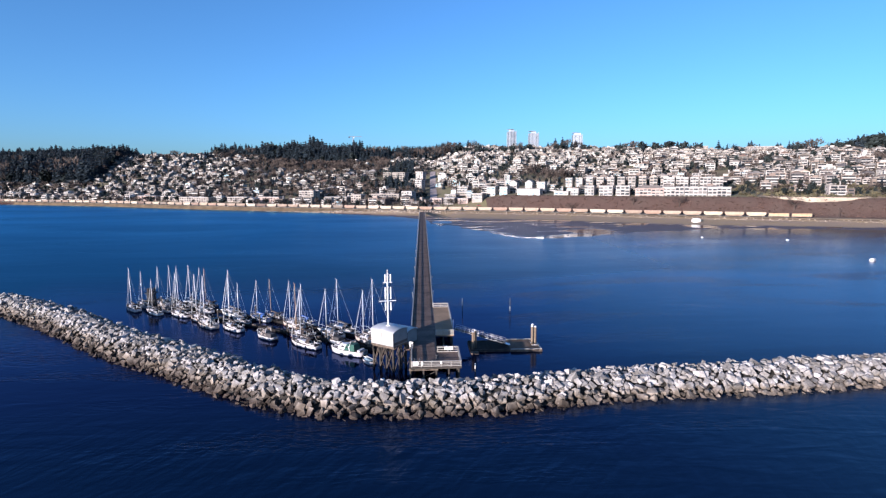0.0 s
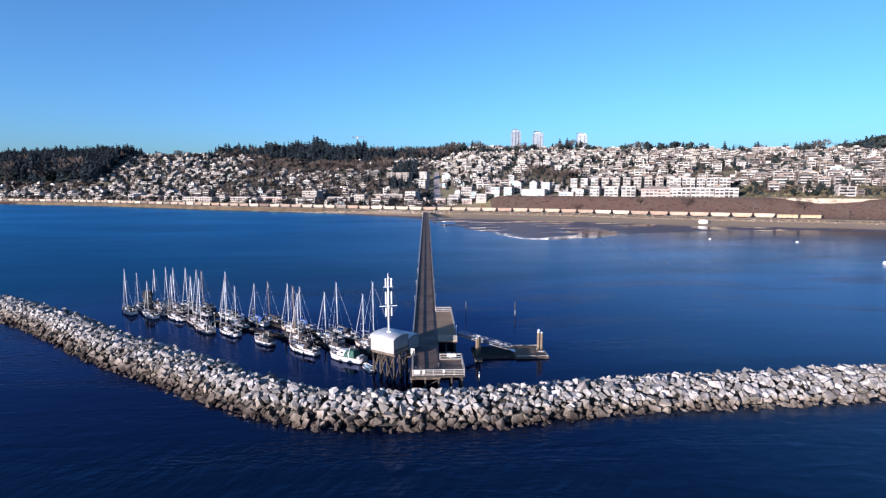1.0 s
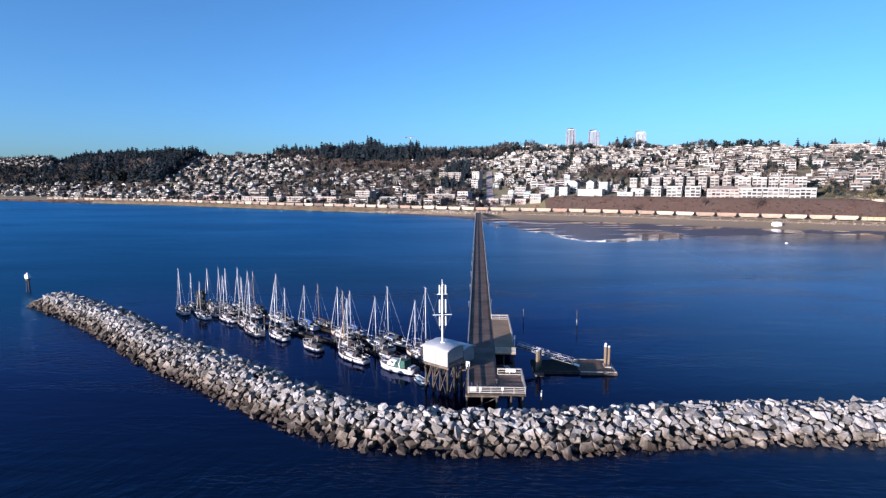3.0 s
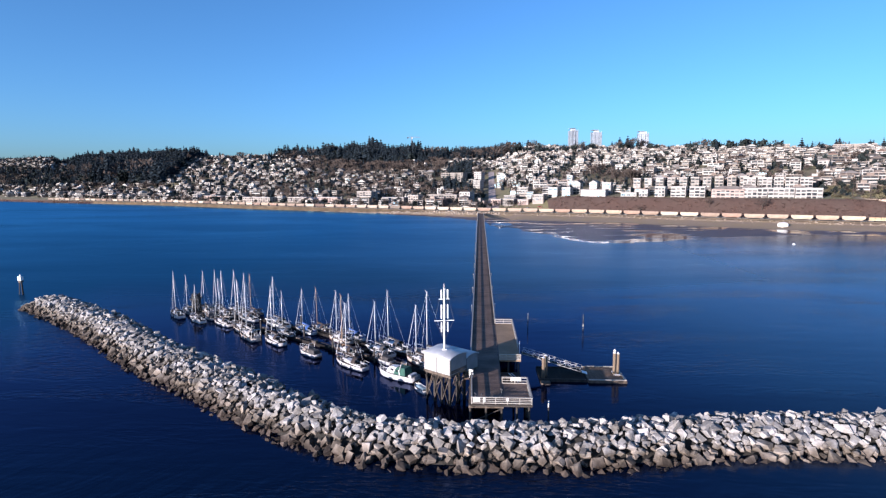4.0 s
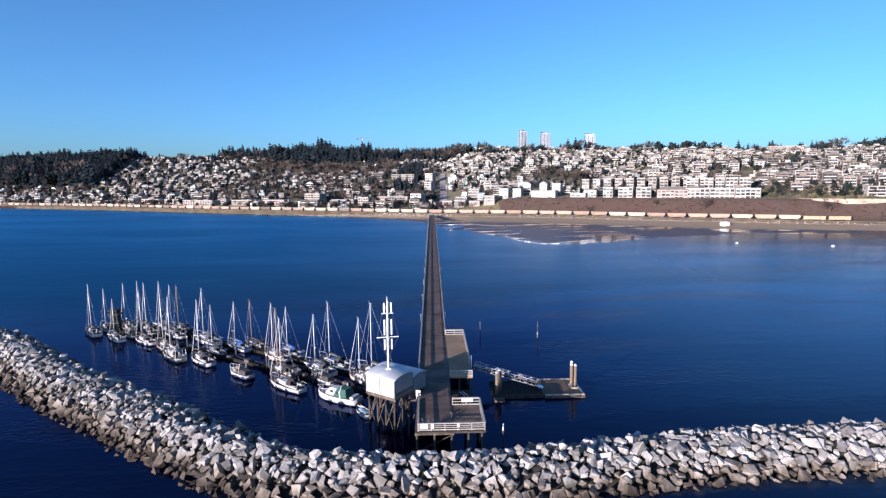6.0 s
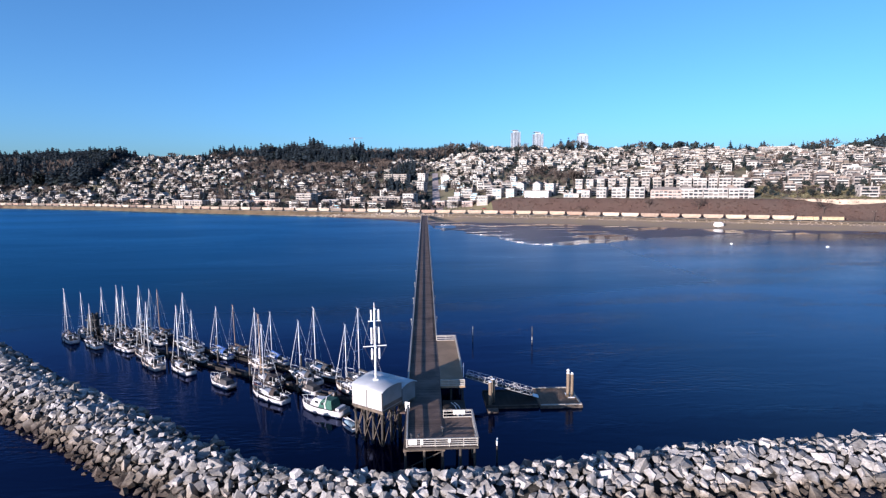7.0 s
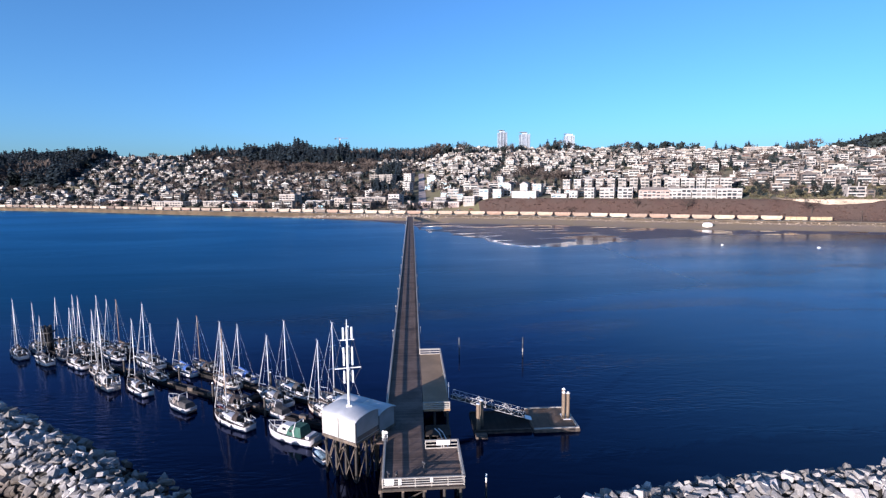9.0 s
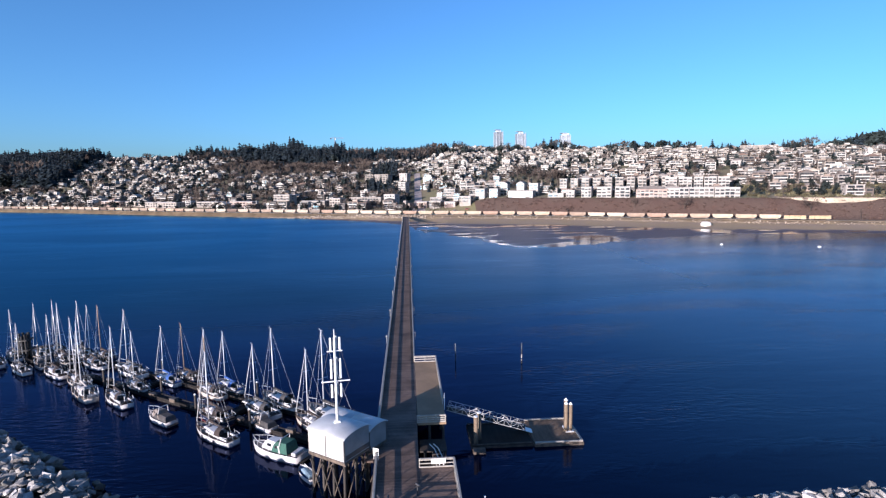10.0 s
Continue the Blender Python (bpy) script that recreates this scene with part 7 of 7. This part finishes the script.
for cx, cy, n, tall in ((434, 930, 6, 17), (467, 920, 6, 20), (501, 900, 4, 17), (554, 860, 6, 15), (627, 800, 6, 16), (676, 772, 3, 20), (690, 748, 7, 22), (706, 722, 8, 24), (395, 960, 4, 15), (330, 985, 4, 14), (285, 1010, 5, 16), (222, 1040, 5, 19), (176, 1060, 5, 16), (130, 1085, 4, 18), (90, 1110, 4, 17)):
    for _ in range(n + 4):
        TREES.append((cx + trng.gauss(0, 9), cy + trng.gauss(0, 9), trng.choice((0, 0, 2)), tall * trng.uniform(0.7, 1.25)))
TREES += [(238, coast(238) + 22, 1, 11.0), (318, coast(318) + 20, 1, 13.0), (150, coast(150) + 16, 1, 7.0), (203, coast(203) + 24, 1, 8.0)]
TREES.sort(key=lambda t: math.hypot(t[0], t[1] + 75))
woodland = Mesh()
for n, (x, y, kind, tall) in enumerate(TREES):
    v = trng.randrange(6)
    wide = tall * (trng.uniform(0.95, 1.5) if kind < 2 else trng.uniform(0.7, 1.05))
    m = pose(x, y, ground_height(x, y), rz=trng.uniform(0, 360)) @ Matrix.Diagonal((wide, wide, tall, 1))
    if n < 280:
        if (kind, v) in STAND:
            again(STAND[kind, v], m)
        else:
            t = thing("tree", TREE_LABELS[kind], "tree", "hillside trees", m)
            part("trunk", KINDS[kind][v][0], BARK, t)
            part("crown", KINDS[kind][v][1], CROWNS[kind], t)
            STAND[kind, v] = t
    else:
        v = trng.randrange(8)
        woodland.add(FAR_KINDS[kind][v][1], m, kind)
        woodland.add(FAR_KINDS[kind][v][0], m, 3)
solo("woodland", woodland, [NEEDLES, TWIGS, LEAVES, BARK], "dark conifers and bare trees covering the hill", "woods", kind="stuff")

# bare sand scar along the top of the bank
scar = Mesh()
for k in range(25):
    x = 302 + k * 3.2
    fall = 1.2 + 7.0 * math.sin(math.pi * min(k / 24, 1)) ** 1.5 * (0.8 + 0.4 * noise.noise((x / 7, 1.0, 0)))
    for j in range(5):
        d = 33.5 - fall * j / 4
        y = coast(x) + d / INLAND
        scar.v.append((x, y, ground_height(x, y) + 0.45))
for k in range(24):
    for j in range(4):
        a = k * 5 + j
        scar.f.append((a, a + 1, a + 6, a + 5))
        scar.m.append(0)
solo("sand_scar", scar, material("bare_sand", (0.56, 0.45, 0.33), 0.95, vary=0.3, scale=0.1, fine=1.2, bump=0.3, world_space=True), "pale bare sand scar at the top of the bank", "sand", kind="structure")


def utility_pole(x, d, h):
    y = coast(x) + d / INLAND
    q = thing("utility_pole", "weathered wooden utility pole near the railway", "pole", "utility poles", pose(x, y, ground_height(x, y), rz=COAST_TURN))
    part("shaft", Mesh().tube((0, 0, -1), (0, 0, h), 0.24, 0.16, 8), BARK, q)
    part("cross_arm", Mesh().box(-1.2, -0.1, h - 1.0, 1.2, 0.1, h - 0.8), BARK, q)
    for s in (-1, 0, 1):
        part("insulator", Mesh().tube((s * 1.0, 0, h - 0.8), (s * 1.0, 0, h - 0.5), 0.08, 0.06, 6), TRIM, q)


for x, d, h in ((303, 38, 13), (338, 4, 9), (378, 4, 8), (312, 36, 9), (-120, 9, 10), (-60, 9, 10), (-185, 9, 10), (30, 9, 10)):
    utility_pole(x, d, h)

# olive shrubs on the open slope
slope = Mesh()
for _ in range(620):
    x = trng.uniform(296, 460)
    d = trng.uniform(34, 118)
    y = coast(x) + d / INLAND
    s = trng.uniform(1.0, 3.2)
    slope.add(FAR_KINDS[2][trng.randrange(8)][1], pose(x, y, ground_height(x, y) - s * 0.35, rz=trng.uniform(0, 360)) @ Matrix.Diagonal((s * 1.6, s * 1.6, s, 1)))
solo("slope_shrubs", slope, material("olive_shrub", (0.17, 0.15, 0.085), 0.95, vary=0.4, scale=0.1, fine=1, bump=0.0, per_island=0.5, world_space=True), "olive and brown shrubs on the open slope", "shrubs", kind="stuff")

# brown shrubs on the railway bank
shrubs = Mesh()
for _ in range(800):
    x = trng.uniform(76, 420)
    d = trng.uniform(9, 33)
    y = coast(x) + d / INLAND
    s = trng.uniform(1.2, 2.6)
    shrubs.add(FAR_KINDS[1][trng.randrange(8)][1], pose(x, y, ground_height(x, y) - s * 0.45, rz=trng.uniform(0, 360)) @ Matrix.Diagonal((s * 1.5, s * 1.5, s, 1)))
solo("bank_shrubs", shrubs, material("red_brown_shrub", (0.11, 0.066, 0.052), 0.95, vary=0.4, scale=0.1, fine=1, bump=0.0, per_island=0.4, world_space=True), "red-brown leafless shrubs on the railway bank", "shrubs", kind="stuff")

# ------------------------------------------------------------------ cars parked along the promenade
CARPAINT = tinted(material("car_paint", (0.3, 0.3, 0.3), 0.3, vary=0.1, scale=0.5, fine=4, bump=0.0),
                  [(0.55, 0.55, 0.55), (0.03, 0.03, 0.035), (0.16, 0.165, 0.17), (0.30, 0.03, 0.025), (0.62, 0.61, 0.60), (0.03, 0.05, 0.12), (0.08, 0.08, 0.085)])


def parked_car():
    c = thing("parked_car", "small car parked on the promenade road", "car", "parked cars")
    part("body", Mesh().slab(-2.2, -0.88, 0.3, 2.2, 0.88, 0.85, 0.14), CARPAINT, c)
    part("cabin", cabin(-1.7, 1.0, 1.6, 1.5, 0.83, 1.45, 0.7), GLASS, c, "dark glazed cabin")
    part("roof", Mesh().slab(-1.2, -0.6, 1.452, 0.4, 0.6, 1.5, 0.02), CARPAINT, c)
    for x in (-1.35, 1.35):
        for y in (-0.82, 0.82):
            part("wheel", Mesh().tube((x, y - 0.1, 0.32), (x, y + 0.1, 0.32), 0.32, None, 10), DARK, c)
    return c


crng = random.Random(9)
first_car = None
for x, y, a in along_coast(6.3, -430, 58):
    if crng.random() < 0.62 and not 4 < x < 26:
        d = crng.choice((12.5, 12.5, 19.0))
        px, py = x + 0.454 * d, y + 0.891 * d
        m = pose(px, py, ground_height(px, py) + 0.02, rz=a + crng.choice((0, 180)) + crng.uniform(-3, 3))
        if first_car:
            copy_thing(first_car, m)
        else:
            first_car = parked_car()
            first_car.matrix_basis = m

# ------------------------------------------------------------------ single boulders of the breakwater
stone_meshes = [s.data("boulder", [BOULDER]) for s in ROCKS]
for wall, s, m in STONES:
    part("boulder", stone_meshes[s], BOULDER, wall).matrix_basis = m
